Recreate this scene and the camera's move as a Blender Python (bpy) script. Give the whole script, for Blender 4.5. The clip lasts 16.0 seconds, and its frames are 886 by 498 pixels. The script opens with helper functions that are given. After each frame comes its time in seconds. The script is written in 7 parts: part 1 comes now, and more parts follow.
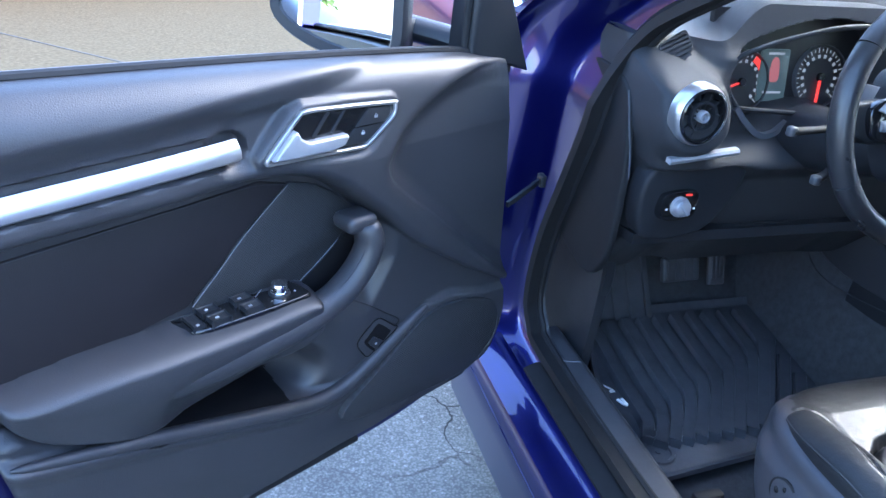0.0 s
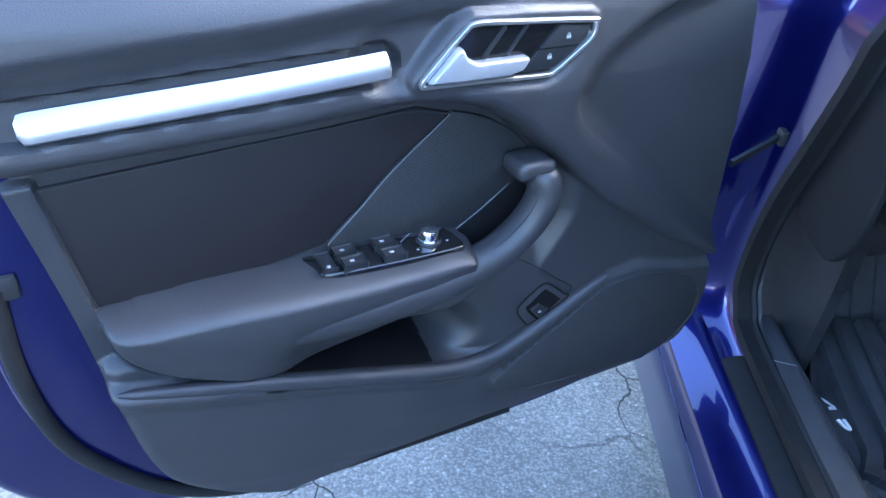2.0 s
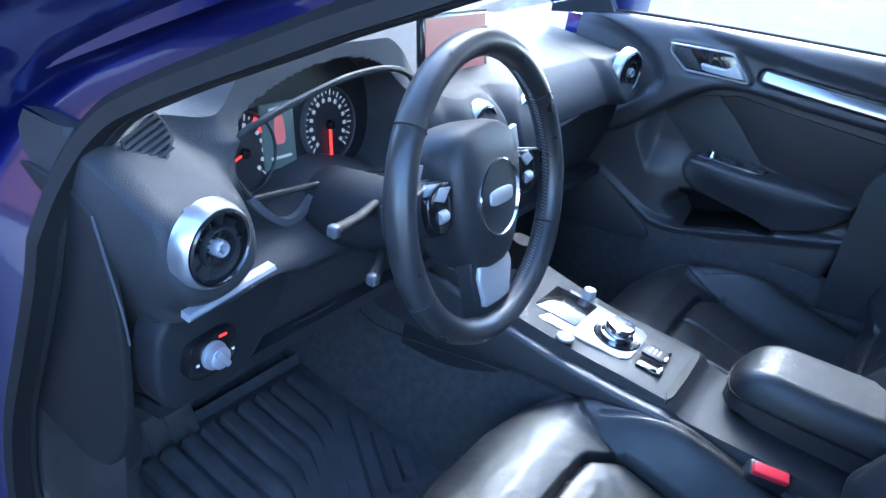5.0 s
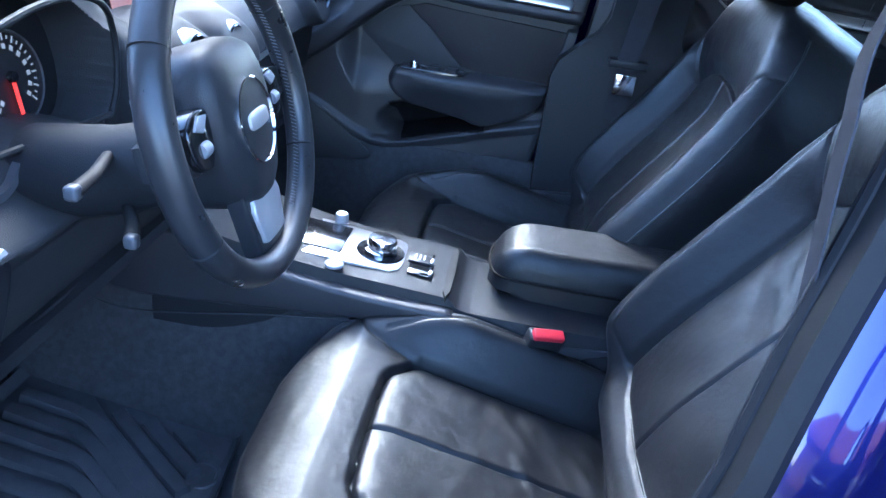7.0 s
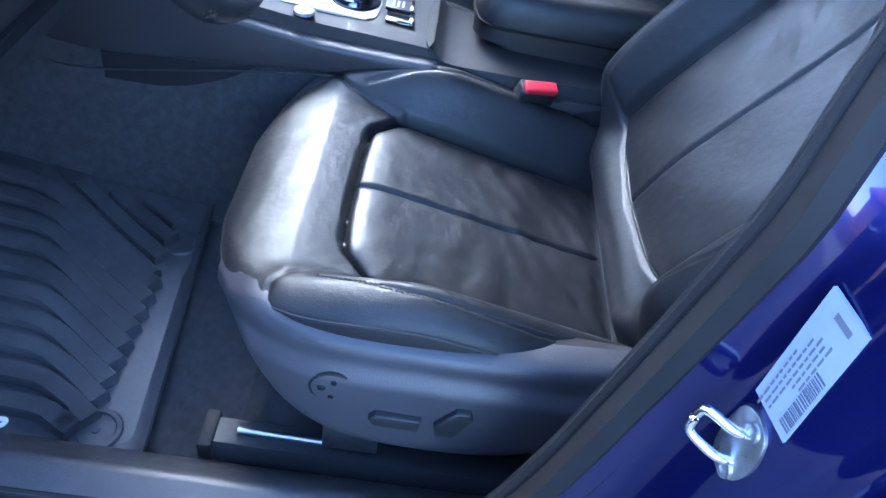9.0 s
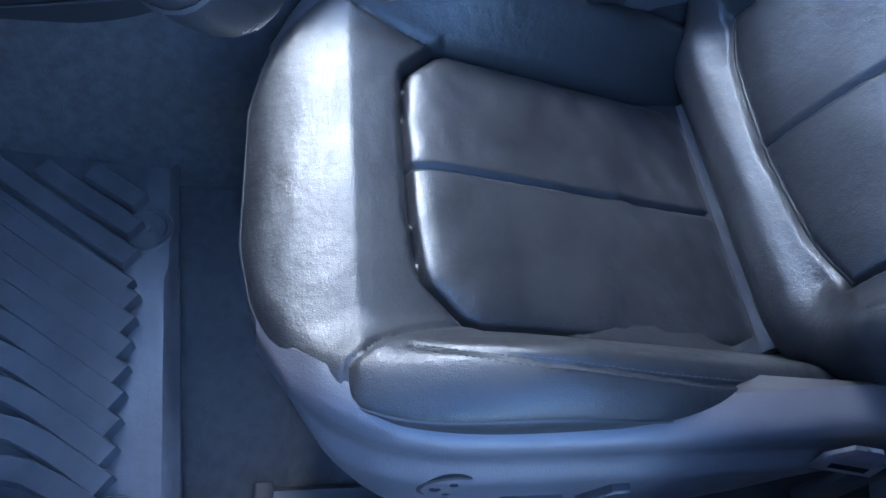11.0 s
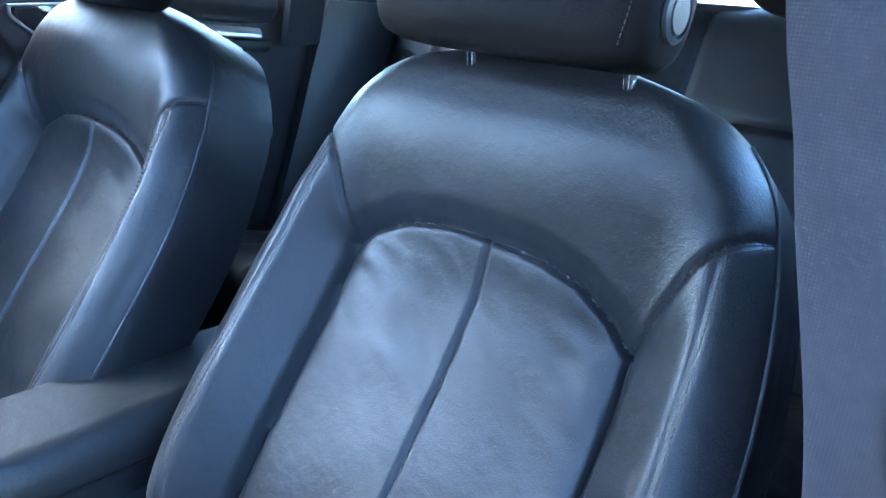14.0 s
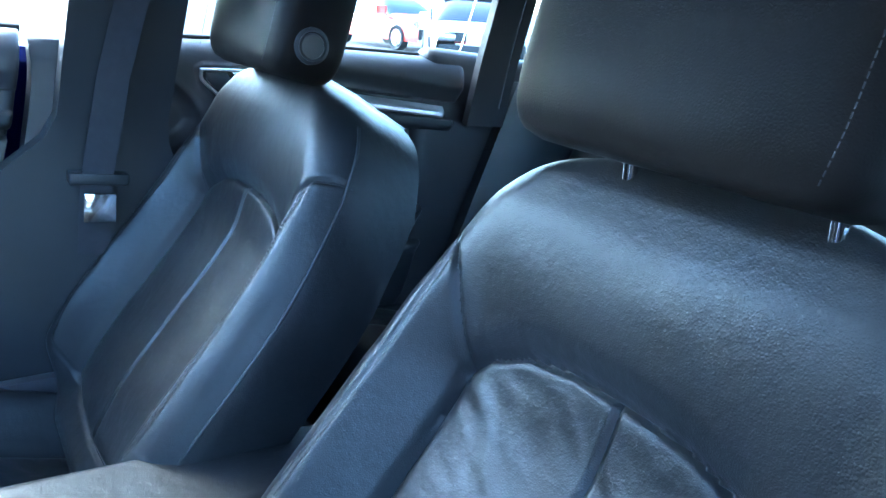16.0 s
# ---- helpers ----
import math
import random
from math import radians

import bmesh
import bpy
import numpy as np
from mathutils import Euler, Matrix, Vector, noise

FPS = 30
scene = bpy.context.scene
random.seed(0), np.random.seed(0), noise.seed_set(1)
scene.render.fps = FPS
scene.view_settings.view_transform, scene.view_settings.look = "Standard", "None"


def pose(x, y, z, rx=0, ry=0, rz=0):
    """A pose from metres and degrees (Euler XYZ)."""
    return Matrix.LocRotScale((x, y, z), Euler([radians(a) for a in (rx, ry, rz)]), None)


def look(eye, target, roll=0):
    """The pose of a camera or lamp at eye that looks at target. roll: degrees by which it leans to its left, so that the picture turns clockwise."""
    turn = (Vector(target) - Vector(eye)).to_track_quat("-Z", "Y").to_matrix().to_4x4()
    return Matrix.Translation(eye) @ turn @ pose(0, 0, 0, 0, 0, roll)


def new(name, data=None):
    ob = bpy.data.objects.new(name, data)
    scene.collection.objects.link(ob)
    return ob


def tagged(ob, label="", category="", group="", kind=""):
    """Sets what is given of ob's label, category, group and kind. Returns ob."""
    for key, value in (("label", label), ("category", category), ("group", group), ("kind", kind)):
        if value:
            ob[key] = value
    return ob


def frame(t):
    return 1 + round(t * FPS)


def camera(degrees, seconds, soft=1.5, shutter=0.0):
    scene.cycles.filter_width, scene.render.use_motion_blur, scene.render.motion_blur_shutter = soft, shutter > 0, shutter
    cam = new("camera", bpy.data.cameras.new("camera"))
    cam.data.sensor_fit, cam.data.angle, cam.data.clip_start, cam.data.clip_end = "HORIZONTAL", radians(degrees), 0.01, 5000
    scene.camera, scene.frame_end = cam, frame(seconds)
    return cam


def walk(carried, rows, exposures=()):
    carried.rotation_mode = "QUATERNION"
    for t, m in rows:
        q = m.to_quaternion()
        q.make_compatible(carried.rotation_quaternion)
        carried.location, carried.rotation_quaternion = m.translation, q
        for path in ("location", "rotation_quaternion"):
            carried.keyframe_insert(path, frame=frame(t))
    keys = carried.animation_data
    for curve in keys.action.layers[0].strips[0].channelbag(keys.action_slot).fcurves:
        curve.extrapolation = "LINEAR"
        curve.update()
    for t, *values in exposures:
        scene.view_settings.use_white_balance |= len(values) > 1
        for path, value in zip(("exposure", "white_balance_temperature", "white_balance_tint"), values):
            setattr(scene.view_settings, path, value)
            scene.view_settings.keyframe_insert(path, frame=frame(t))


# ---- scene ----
cam = camera(61.9, 16.0)
PATH = [
    (0, (0.115, -0.127, 1.285), (0.683, 1.548, 0.35), 5.6),
    (0.5, (0.157, -0.054, 1.263), (0.522, 1.658, 0.296), 5.1),
    (1, (0.177, -0.02, 1.241), (0.341, 1.684, 0.207), 4.5),
    (1.5, (0.185, 0.004, 1.229), (0.245, 1.673, 0.128), 4.1),
    (2, (0.191, 0.031, 1.223), (0.208, 1.68, 0.092), 3.8),
    (2.5, (0.227, 0.078, 1.249), (0.276, 1.715, 0.101), 3.7),
    (3, (0.218, 0.119, 1.28), (0.471, 1.734, 0.128), 4.4),
    (3.5, (0.259, 0.184, 1.308), (0.865, 1.714, 0.172), 6.5),
    (4, (0.304, 0.226, 1.312), (1.277, 1.59, 0.22), 8.2),
    (4.5, (0.333, 0.248, 1.335), (1.633, 1.383, 0.323), 9.3),
    (5, (0.357, 0.272, 1.342), (1.915, 1.156, 0.453), 9.6),
    (5.2, (0.366, 0.278, 1.342), (1.999, 1.063, 0.496), 9.5),
    (7.3, (0.341, 0.377, 1.254), (2.097, 0.404, 0.298), 8.8),
    (7.5, (0.329, 0.383, 1.237), (2.051, 0.379, 0.221), 9.1),
    (8, (0.301, 0.393, 1.195), (1.92, 0.336, 0.024), 10.0),
    (8.5, (0.308, 0.396, 1.184), (1.83, 0.309, -0.111), 10.6),
    (9, (0.385, 0.41, 1.203), (1.84, 0.303, -0.165), 11.4),
    (9.5, (0.511, 0.44, 1.158), (1.865, 0.323, -0.309), 11.9),
    (9.7, (0.552, 0.457, 1.137), (1.842, 0.333, -0.386), 12.5),
    (11.8, (0.751, 0.615, 1.116), (1.763, 0.11, -0.533), 11.4),
    (12, (0.76, 0.606, 1.124), (1.799, 0.015, -0.48), 10.6),
    (12.5, (0.776, 0.562, 1.143), (1.924, -0.267, -0.269), 8.0),
    (13, (0.778, 0.529, 1.17), (1.994, -0.55, 0.006), 5.6),
    (13.2, (0.78, 0.501, 1.186), (2.003, -0.642, 0.092), 4.0),
    (13.5, (0.779, 0.479, 1.217), (1.987, -0.782, 0.242), 3.6),
    (14, (0.791, 0.479, 1.2), (1.954, -1.011, 0.546), 5.2),
    (14.5, (0.814, 0.457, 1.191), (1.943, -1.114, 0.684), 4.9),
    (15, (0.82, 0.393, 1.208), (1.96, -1.182, 0.739), 5.6),
    (15.5, (0.82, 0.336, 1.222), (2.127, -1.098, 0.736), 7.0),
    (16, (0.854, 0.33, 1.215), (2.415, -0.804, 0.691), 8.4),
]
# the cabin is drawn in its own frame, which lies on the ground by this turn
CAR = Matrix.Translation((0, 0.8, 0.28)) @ Matrix.Rotation(radians(5.0), 4, "X") @ Matrix.Translation((0, -0.8, -0.3))
walk(cam, [(t, CAR @ look(eye, target, roll)) for t, eye, target, roll in PATH], [(0, 3.65, 5600, 10), (3, 3.75, 5500, 7), (5, 3.85, 5080, 9), (7.5, 3.92, 5100, 11), (9.5, 3.95, 5100, 12), (12.5, 4.25, 4900, 7), (13, 4.6, 5030, 5), (14, 4.76, 5080, 4), (15, 4.52, 5020, 0), (16, 4.62, 4950, -4)])

# ---- light ----
SUN_EL, SUN_AZ = 42.0, 74.0   # degrees; azimuth clockwise from +y (the car's nose) towards +x
world = bpy.data.worlds.new("world")
scene.world = world
world.use_nodes = True
wn = world.node_tree
sky = wn.nodes.new("ShaderNodeTexSky")
sky.sky_type, sky.sun_disc = "NISHITA", False
sky.sun_elevation, sky.sun_rotation = radians(SUN_EL), radians(SUN_AZ)
bg = wn.nodes["Background"]
bg.inputs["Strength"].default_value = 0.15
wn.links.new(sky.outputs[0], bg.inputs[0])
sun = new("sun", bpy.data.lights.new("sun", "SUN"))
sun.data.energy, sun.data.angle, sun.data.color = 0.35, radians(20.0), (1.0, 0.94, 0.82)
_d = Vector((math.sin(radians(SUN_AZ)) * math.cos(radians(SUN_EL)), math.cos(radians(SUN_AZ)) * math.cos(radians(SUN_EL)), math.sin(radians(SUN_EL))))
sun.matrix_world = look(_d * 30, (0, 0, 0))


# ---- materials ----
def material(name, color, rough=0.5, metal=0.0, var=0.0, var_scale=6.0, bump=0.0, bump_scale=300.0, grain="noise",
             coat=0.0, coat_rough=0.1, rough_var=0.0, spec=0.5, color2=None, bump2=0.0, bump2_scale=20.0, dist=0.001):
    m = bpy.data.materials.new(name)
    m.use_nodes = True
    nt = m.node_tree
    b = nt.nodes["Principled BSDF"]
    b.inputs["Base Color"].default_value = (*color, 1)
    b.inputs["Roughness"].default_value = rough
    b.inputs["Metallic"].default_value = metal
    b.inputs["Specular IOR Level"].default_value = spec
    b.inputs["Coat Weight"].default_value = coat
    b.inputs["Coat Roughness"].default_value = coat_rough
    tc = nt.nodes.new("ShaderNodeTexCoord")
    if var > 0 or color2 or rough_var > 0:
        n1 = nt.nodes.new("ShaderNodeTexNoise")
        n1.inputs["Scale"].default_value, n1.inputs["Detail"].default_value, n1.inputs["Roughness"].default_value = var_scale, 6, 0.65
        nt.links.new(tc.outputs["Object"], n1.inputs["Vector"])
        ramp = nt.nodes.new("ShaderNodeMapRange")
        ramp.inputs["From Min"].default_value, ramp.inputs["From Max"].default_value = 0.3, 0.7
        nt.links.new(n1.outputs["Fac"], ramp.inputs["Value"])
        mix = nt.nodes.new("ShaderNodeMix")
        mix.data_type = "RGBA"
        c2 = color2 or tuple(c * (1 - var) for c in color)
        mix.inputs["A"].default_value = (*c2, 1)
        mix.inputs["B"].default_value = (*(min(1, c * (1 + var)) for c in color), 1)
        nt.links.new(ramp.outputs[0], mix.inputs["Factor"])
        nt.links.new(mix.outputs["Result"], b.inputs["Base Color"])
        if rough_var > 0:
            rr = nt.nodes.new("ShaderNodeMapRange")
            rr.inputs["From Min"].default_value, rr.inputs["From Max"].default_value = 0.3, 0.7
            rr.inputs["To Min"].default_value, rr.inputs["To Max"].default_value = max(0.02, rough - rough_var), min(1, rough + rough_var)
            nt.links.new(n1.outputs["Fac"], rr.inputs["Value"])
            nt.links.new(rr.outputs[0], b.inputs["Roughness"])
    last = None
    if bump > 0:
        if grain == "leather":
            g = nt.nodes.new("ShaderNodeTexVoronoi")
            g.feature = "DISTANCE_TO_EDGE"
            out = "Distance"
        elif grain == "dots":
            g = nt.nodes.new("ShaderNodeTexVoronoi")
            g.feature = "F1"
            g.inputs["Randomness"].default_value = 0.0
            out = "Distance"
        else:
            g = nt.nodes.new("ShaderNodeTexNoise")
            g.inputs["Detail"].default_value = 4
            out = "Fac"
        g.inputs["Scale"].default_value = bump_scale
        nt.links.new(tc.outputs["Object"], g.inputs["Vector"])
        bp = nt.nodes.new("ShaderNodeBump")
        bp.inputs["Strength"].default_value, bp.inputs["Distance"].default_value = bump, dist
        nt.links.new(g.outputs[out], bp.inputs["Height"])
        last = bp
    if bump2 > 0:
        g2 = nt.nodes.new("ShaderNodeTexNoise")
        g2.inputs["Scale"].default_value, g2.inputs["Detail"].default_value = bump2_scale, 3
        nt.links.new(tc.outputs["Object"], g2.inputs["Vector"])
        bp2 = nt.nodes.new("ShaderNodeBump")
        bp2.inputs["Strength"].default_value, bp2.inputs["Distance"].default_value = bump2, 0.01
        nt.links.new(g2.outputs["Fac"], bp2.inputs["Height"])
        if last:
            nt.links.new(last.outputs[0], bp2.inputs["Normal"])
        last = bp2
    if last:
        nt.links.new(last.outputs[0], b.inputs["Normal"])
    return m


def glowing(name, color, strength):
    m = material(name, tuple(c * 0.2 for c in color), 0.4)
    b = m.node_tree.nodes["Principled BSDF"]
    b.inputs["Emission Color"].default_value = (*color, 1)
    b.inputs["Emission Strength"].default_value = strength
    return m


def glass(name, tint=(1, 1, 1), rough=0.0):
    m = material(name, tint, rough)
    b = m.node_tree.nodes["Principled BSDF"]
    b.inputs["Transmission Weight"].default_value = 1.0
    b.inputs["IOR"].default_value = 1.45
    return m


SOFT = material("soft_black_trim", (0.030, 0.030, 0.034), 0.42, var=0.12, var_scale=9, bump=0.30, bump_scale=400, grain="leather", rough_var=0.06, dist=0.0012)
DASHPAD = material("matt_dash_skin", (0.030, 0.031, 0.034), 0.58, var=0.12, var_scale=9, bump=0.4, bump_scale=330, grain="leather", rough_var=0.06, spec=0.2, dist=0.001)
HARD = material("hard_black_plastic", (0.019, 0.020, 0.023), 0.44, var=0.12, var_scale=14, bump=0.4, bump_scale=600, rough_var=0.07, spec=0.38)
CLOTH = material("dark_door_insert", (0.011, 0.009, 0.011), 0.55, var=0.15, var_scale=12, bump=0.4, bump_scale=700, spec=0.4)
# near-black that puts the shade of recesses into colour; also fills the release gap
PIT = material("recess_shade_black", (0.004, 0.004, 0.005), 0.8, var=0.2, var_scale=20, bump=0.2, bump_scale=500, spec=0.15)
MESH = material("speaker_cloth", (0.024, 0.025, 0.028), 0.5)
LEATHER = material("black_leather", (0.010, 0.0105, 0.012), 0.42, var=0.20, var_scale=11, bump=0.30, bump_scale=430, grain="leather", rough_var=0.09, bump2=0.10, bump2_scale=60, dist=0.0011, spec=0.45)
# leather with base and shine lowered, putting the headrests' shade into the material
LEATHER_DARK = material("shade_darkened_leather", (0.0085, 0.0072, 0.0068), 0.5, var=0.12, var_scale=9, bump=0.24, bump_scale=420, grain="leather", rough_var=0.05, spec=0.10, dist=0.001)
LEATHER_FLAT = material("smooth_side_leather", (0.023, 0.025, 0.030), 0.40, var=0.12, var_scale=8, bump=0.12, bump_scale=450, grain="leather", rough_var=0.06, dist=0.0006)
WHEEL_SKIN = material("rubbed_wheel_leather", (0.022, 0.022, 0.024), 0.34, var=0.2, var_scale=20, bump=0.2, bump_scale=500, grain="leather", rough_var=0.09, dist=0.0006)
GLOSS = material("gloss_black", (0.008, 0.008, 0.009), 0.12, coat=0.5)
SILVER = material("brushed_silver", (0.50, 0.50, 0.51), 0.34, metal=0.6, var=0.06, var_scale=30, bump=0.05, bump_scale=500)
STRIP = material("polished_aluminium_strip", (0.48, 0.48, 0.49), 0.28, metal=0.85, var=0.04, var_scale=30)
SATIN = material("satin_grey_lever", (0.36, 0.37, 0.40), 0.42, metal=0.5, var=0.05, var_scale=40)
CHROME = material("chrome", (0.8, 0.8, 0.82), 0.1, metal=1.0)
STEEL = material("bare_steel", (0.5, 0.5, 0.5), 0.35, metal=1.0, var=0.2, var_scale=60, rough_var=0.1)
PAINT = material("deep_blue_paint", (0.006, 0.007, 0.10), 0.30, metal=0.75, var=0.25, var_scale=1500, coat=1.0, coat_rough=0.03)
SIDE = material("grained_side_plastic", (0.046, 0.045, 0.052), 0.42, var=0.12, var_scale=12, bump=0.3, bump_scale=600, rough_var=0.06)
AGGREGATE = material("tan_aggregate_concrete", (0.13, 0.105, 0.068), 0.95, var=0.35, var_scale=30.0, bump=0.8, bump_scale=90, bump2=0.3, bump2_scale=10, dist=0.004, spec=0.0)
RUBBER = material("black_rubber_seal", (0.013, 0.013, 0.014), 0.6, var=0.15, var_scale=30, bump=0.1, bump_scale=400, spec=0.25)
TREAD = material("scuffed_sill_plastic", (0.045, 0.045, 0.050), 0.40, var=0.2, var_scale=18, bump=0.3, bump_scale=500, rough_var=0.08)
SATIN_DARK = material("dark_grey_switch", (0.07, 0.072, 0.08), 0.35)
PIPING = material("rubbed_piping", (0.014, 0.015, 0.018), 0.45)
MATRUB = material("mat_rubber", (0.060, 0.060, 0.066), 0.42, var=0.35, var_scale=14, rough_var=0.12, bump=0.15, bump_scale=500, bump2=0.05, bump2_scale=60)
CARPET = material("dark_carpet", (0.045, 0.047, 0.052), 0.95, var=0.3, var_scale=60, bump=0.9, bump_scale=900, dist=0.003)
WEB = material("belt_webbing", (0.040, 0.040, 0.047), 0.75, var=0.1, var_scale=60, bump=0.3, bump_scale=560, grain="dots", dist=0.0007, spec=0.15)
RED = material("red_plastic", (0.65, 0.03, 0.05), 0.4, var=0.05, var_scale=60)
PALEPRINT = material("pale_print", (0.36, 0.37, 0.39), 0.5)
WHITE = material("white_print", (0.75, 0.76, 0.78), 0.5)
PAPER = material("sticker_paper", (0.30, 0.32, 0.36), 0.6, var=0.06, var_scale=30)
INK = material("print_ink", (0.08, 0.09, 0.12), 0.6)
GREYPRINT = material("grey_print", (0.13, 0.135, 0.15), 0.5)
THREAD = material("dark_grey_thread", (0.024, 0.025, 0.030), 0.7)
MIRROR = material("mirror_glass", (0.92, 0.93, 0.94), 0.01, metal=1.0)
HEADLINER = material("black_headliner", (0.045, 0.045, 0.047), 0.95, bump=0.3, bump_scale=500)
CONCRETE = material("old_concrete", (0.170, 0.160, 0.142), 0.9, var=0.2, var_scale=2.6, color2=(0.118, 0.114, 0.106), bump=0.8, bump_scale=120, bump2=0.3, bump2_scale=14, dist=0.004, spec=0.1)
GLASS = glass("clear_glass", (0.93, 0.97, 0.96))
TINT = glass("side_glass", (0.92, 0.96, 0.95))
RED_LIGHT = glowing("red_gauge_light", (1.0, 0.05, 0.04), 0.12)
WHITE_LIGHT = glowing("white_gauge_light", (0.75, 0.8, 0.85), 0.03)
CONSOLE = material("dark_console_plastic", (0.016, 0.017, 0.020), 0.5, var=0.15, var_scale=14, bump=0.4, bump_scale=600, rough_var=0.06, spec=0.25)
DIAL = material("dial_face", (0.012, 0.012, 0.014), 0.4)
INFO = glowing("dim_info_display", (0.20, 0.30, 0.30), 0.012)
# faint glow that puts the screen's pinkish reflection into the material
SALMON = glowing("salmon_reflection_glow", (0.62, 0.24, 0.20), 0.035)
TYRE = material("tyre_rubber", (0.02, 0.02, 0.02), 0.8)
CARRED = material("red_car_paint", (0.6, 0.03, 0.02), 0.3, coat=0.8)
CARWHITE = material("white_car_paint", (0.78, 0.78, 0.78), 0.3, coat=0.8)


def woven_holes(m, turn, pitch):
    """Rows of dark pinholes lying in an upright plane turned about z."""
    nt = m.node_tree
    b = nt.nodes["Principled BSDF"]
    tc = nt.nodes.new("ShaderNodeTexCoord")
    r1, r2 = nt.nodes.new("ShaderNodeMapping"), nt.nodes.new("ShaderNodeMapping")
    r1.inputs["Rotation"].default_value = (0, 0, radians(turn))
    r2.inputs["Scale"].default_value = (1, 0, 1)
    r2.inputs["Rotation"].default_value = (0, radians(45), 0)
    v = nt.nodes.new("ShaderNodeTexVoronoi")
    v.inputs["Randomness"].default_value, v.inputs["Scale"].default_value = 0.0, 1 / pitch
    nt.links.new(tc.outputs["Object"], r1.inputs["Vector"])
    nt.links.new(r1.outputs[0], r2.inputs["Vector"])
    nt.links.new(r2.outputs[0], v.inputs["Vector"])
    k = nt.nodes.new("ShaderNodeMapRange")
    k.inputs["From Min"].default_value, k.inputs["From Max"].default_value = 0.24, 0.42
    nt.links.new(v.outputs["Distance"], k.inputs["Value"])
    mix = nt.nodes.new("ShaderNodeMix")
    mix.data_type = "RGBA"
    mix.inputs["A"].default_value, mix.inputs["B"].default_value = (0.003, 0.003, 0.004, 1), (0.030, 0.031, 0.034, 1)
    nt.links.new(k.outputs[0], mix.inputs["Factor"])
    nt.links.new(mix.outputs["Result"], b.inputs["Base Color"])
    bp = nt.nodes.new("ShaderNodeBump")
    bp.inputs["Strength"].default_value, bp.inputs["Distance"].default_value = 0.6, 0.0008
    nt.links.new(k.outputs[0], bp.inputs["Height"])
    nt.links.new(bp.outputs[0], b.inputs["Normal"])


woven_holes(MESH, -28.4, 0.0029)


# ---- shape helpers ----
def thing(name, label, category, group="", kind="", at=(0, 0, 0)):
    ob = new(name)
    ob.empty_display_size = 0.05
    ob.location = at
    return tagged(ob, label, category, group, kind)


def part(name, bm, mat, parent=None, label="", smooth=True, crease=0.7):
    me = bpy.data.meshes.new(name)
    bmesh.ops.recalc_face_normals(bm, faces=bm.faces)
    if smooth:
        for fc in bm.faces:
            fc.smooth = True
        for e in bm.edges:
            if len(e.link_faces) == 2 and e.calc_face_angle(0) > crease:
                e.smooth = False
    bm.to_mesh(me)
    bm.free()
    me.materials.append(mat)
    ob = new(name, me)
    if parent:
        ob.parent = parent
        if parent.type == "EMPTY":
            ob.location = -Vector(parent.location)
    if label:
        ob["label"] = label
    return ob


def spline(pts, n=6, closed=False):
    """Catmull-Rom through points of any dimension."""
    p = [np.array(q, float) for q in pts]
    k, out = len(p), []
    for i in range(k if closed else k - 1):
        a, b, c, d = (p[(i + j) % k] if closed else p[min(max(i + j, 0), k - 1)] for j in (-1, 0, 1, 2))
        for s in range(n):
            t = s / n
            out.append(0.5 * (2 * b + (c - a) * t + (2 * a - 5 * b + 4 * c - d) * t * t + (3 * b - a - 3 * c + d) * t ** 3))
    if not closed:
        out.append(p[-1])
    return out


class Frame:
    """A local frame: origin and three axes."""
    def __init__(self, o, u, v, n):
        self.o, self.u, self.v, self.n = (Vector(q) for q in (o, u, v, n))

    def __call__(self, u, v, n=0.0):
        return self.o + self.u * float(u) + self.v * float(v) + self.n * float(n)

    def matrix(self):
        m = Matrix((self.u, self.v, self.n)).transposed().to_4x4()
        m.translation = self.o
        return m


def bevel(bm, w, seg=2, angle=0.5):
    es = [e for e in bm.edges if len(e.link_faces) == 2 and e.calc_face_angle(0) > angle]
    if es and w > 0:
        bmesh.ops.bevel(bm, geom=es, offset=w, segments=seg, profile=0.5, affect="EDGES", clamp_overlap=True)
    return bm


def box(fr, c, size, w=0.002, seg=2):
    bm = bmesh.new()
    bmesh.ops.create_cube(bm, size=1)
    for v in bm.verts:
        v.co = fr(*(c[i] + v.co[i] * size[i] for i in range(3)))
    return bevel(bm, w, seg)


def slab(fr, outline, n0, n1, w=0.002, seg=2, dome=0.0):
    """A plate of the given outline in a frame's u, v plane, from n0 to n1."""
    bm = bmesh.new()
    lo = [bm.verts.new(fr(q[0], q[1], n0)) for q in outline]
    hi = [bm.verts.new(fr(q[0], q[1], n1)) for q in outline]
    k = len(outline)
    bm.faces.new(hi)
    bm.faces.new(lo[::-1])
    for i in range(k):
        bm.faces.new((lo[i], lo[(i + 1) % k], hi[(i + 1) % k], hi[i]))
    bmesh.ops.recalc_face_normals(bm, faces=bm.faces)
    if w > 0:
        rim = set(hi)
        es = [e for e in bm.edges if e.verts[0] in rim and e.verts[1] in rim and len(e.link_faces) == 2]
        bmesh.ops.bevel(bm, geom=es, offset=w, segments=seg, profile=0.5, affect="EDGES", clamp_overlap=True)
    return bm


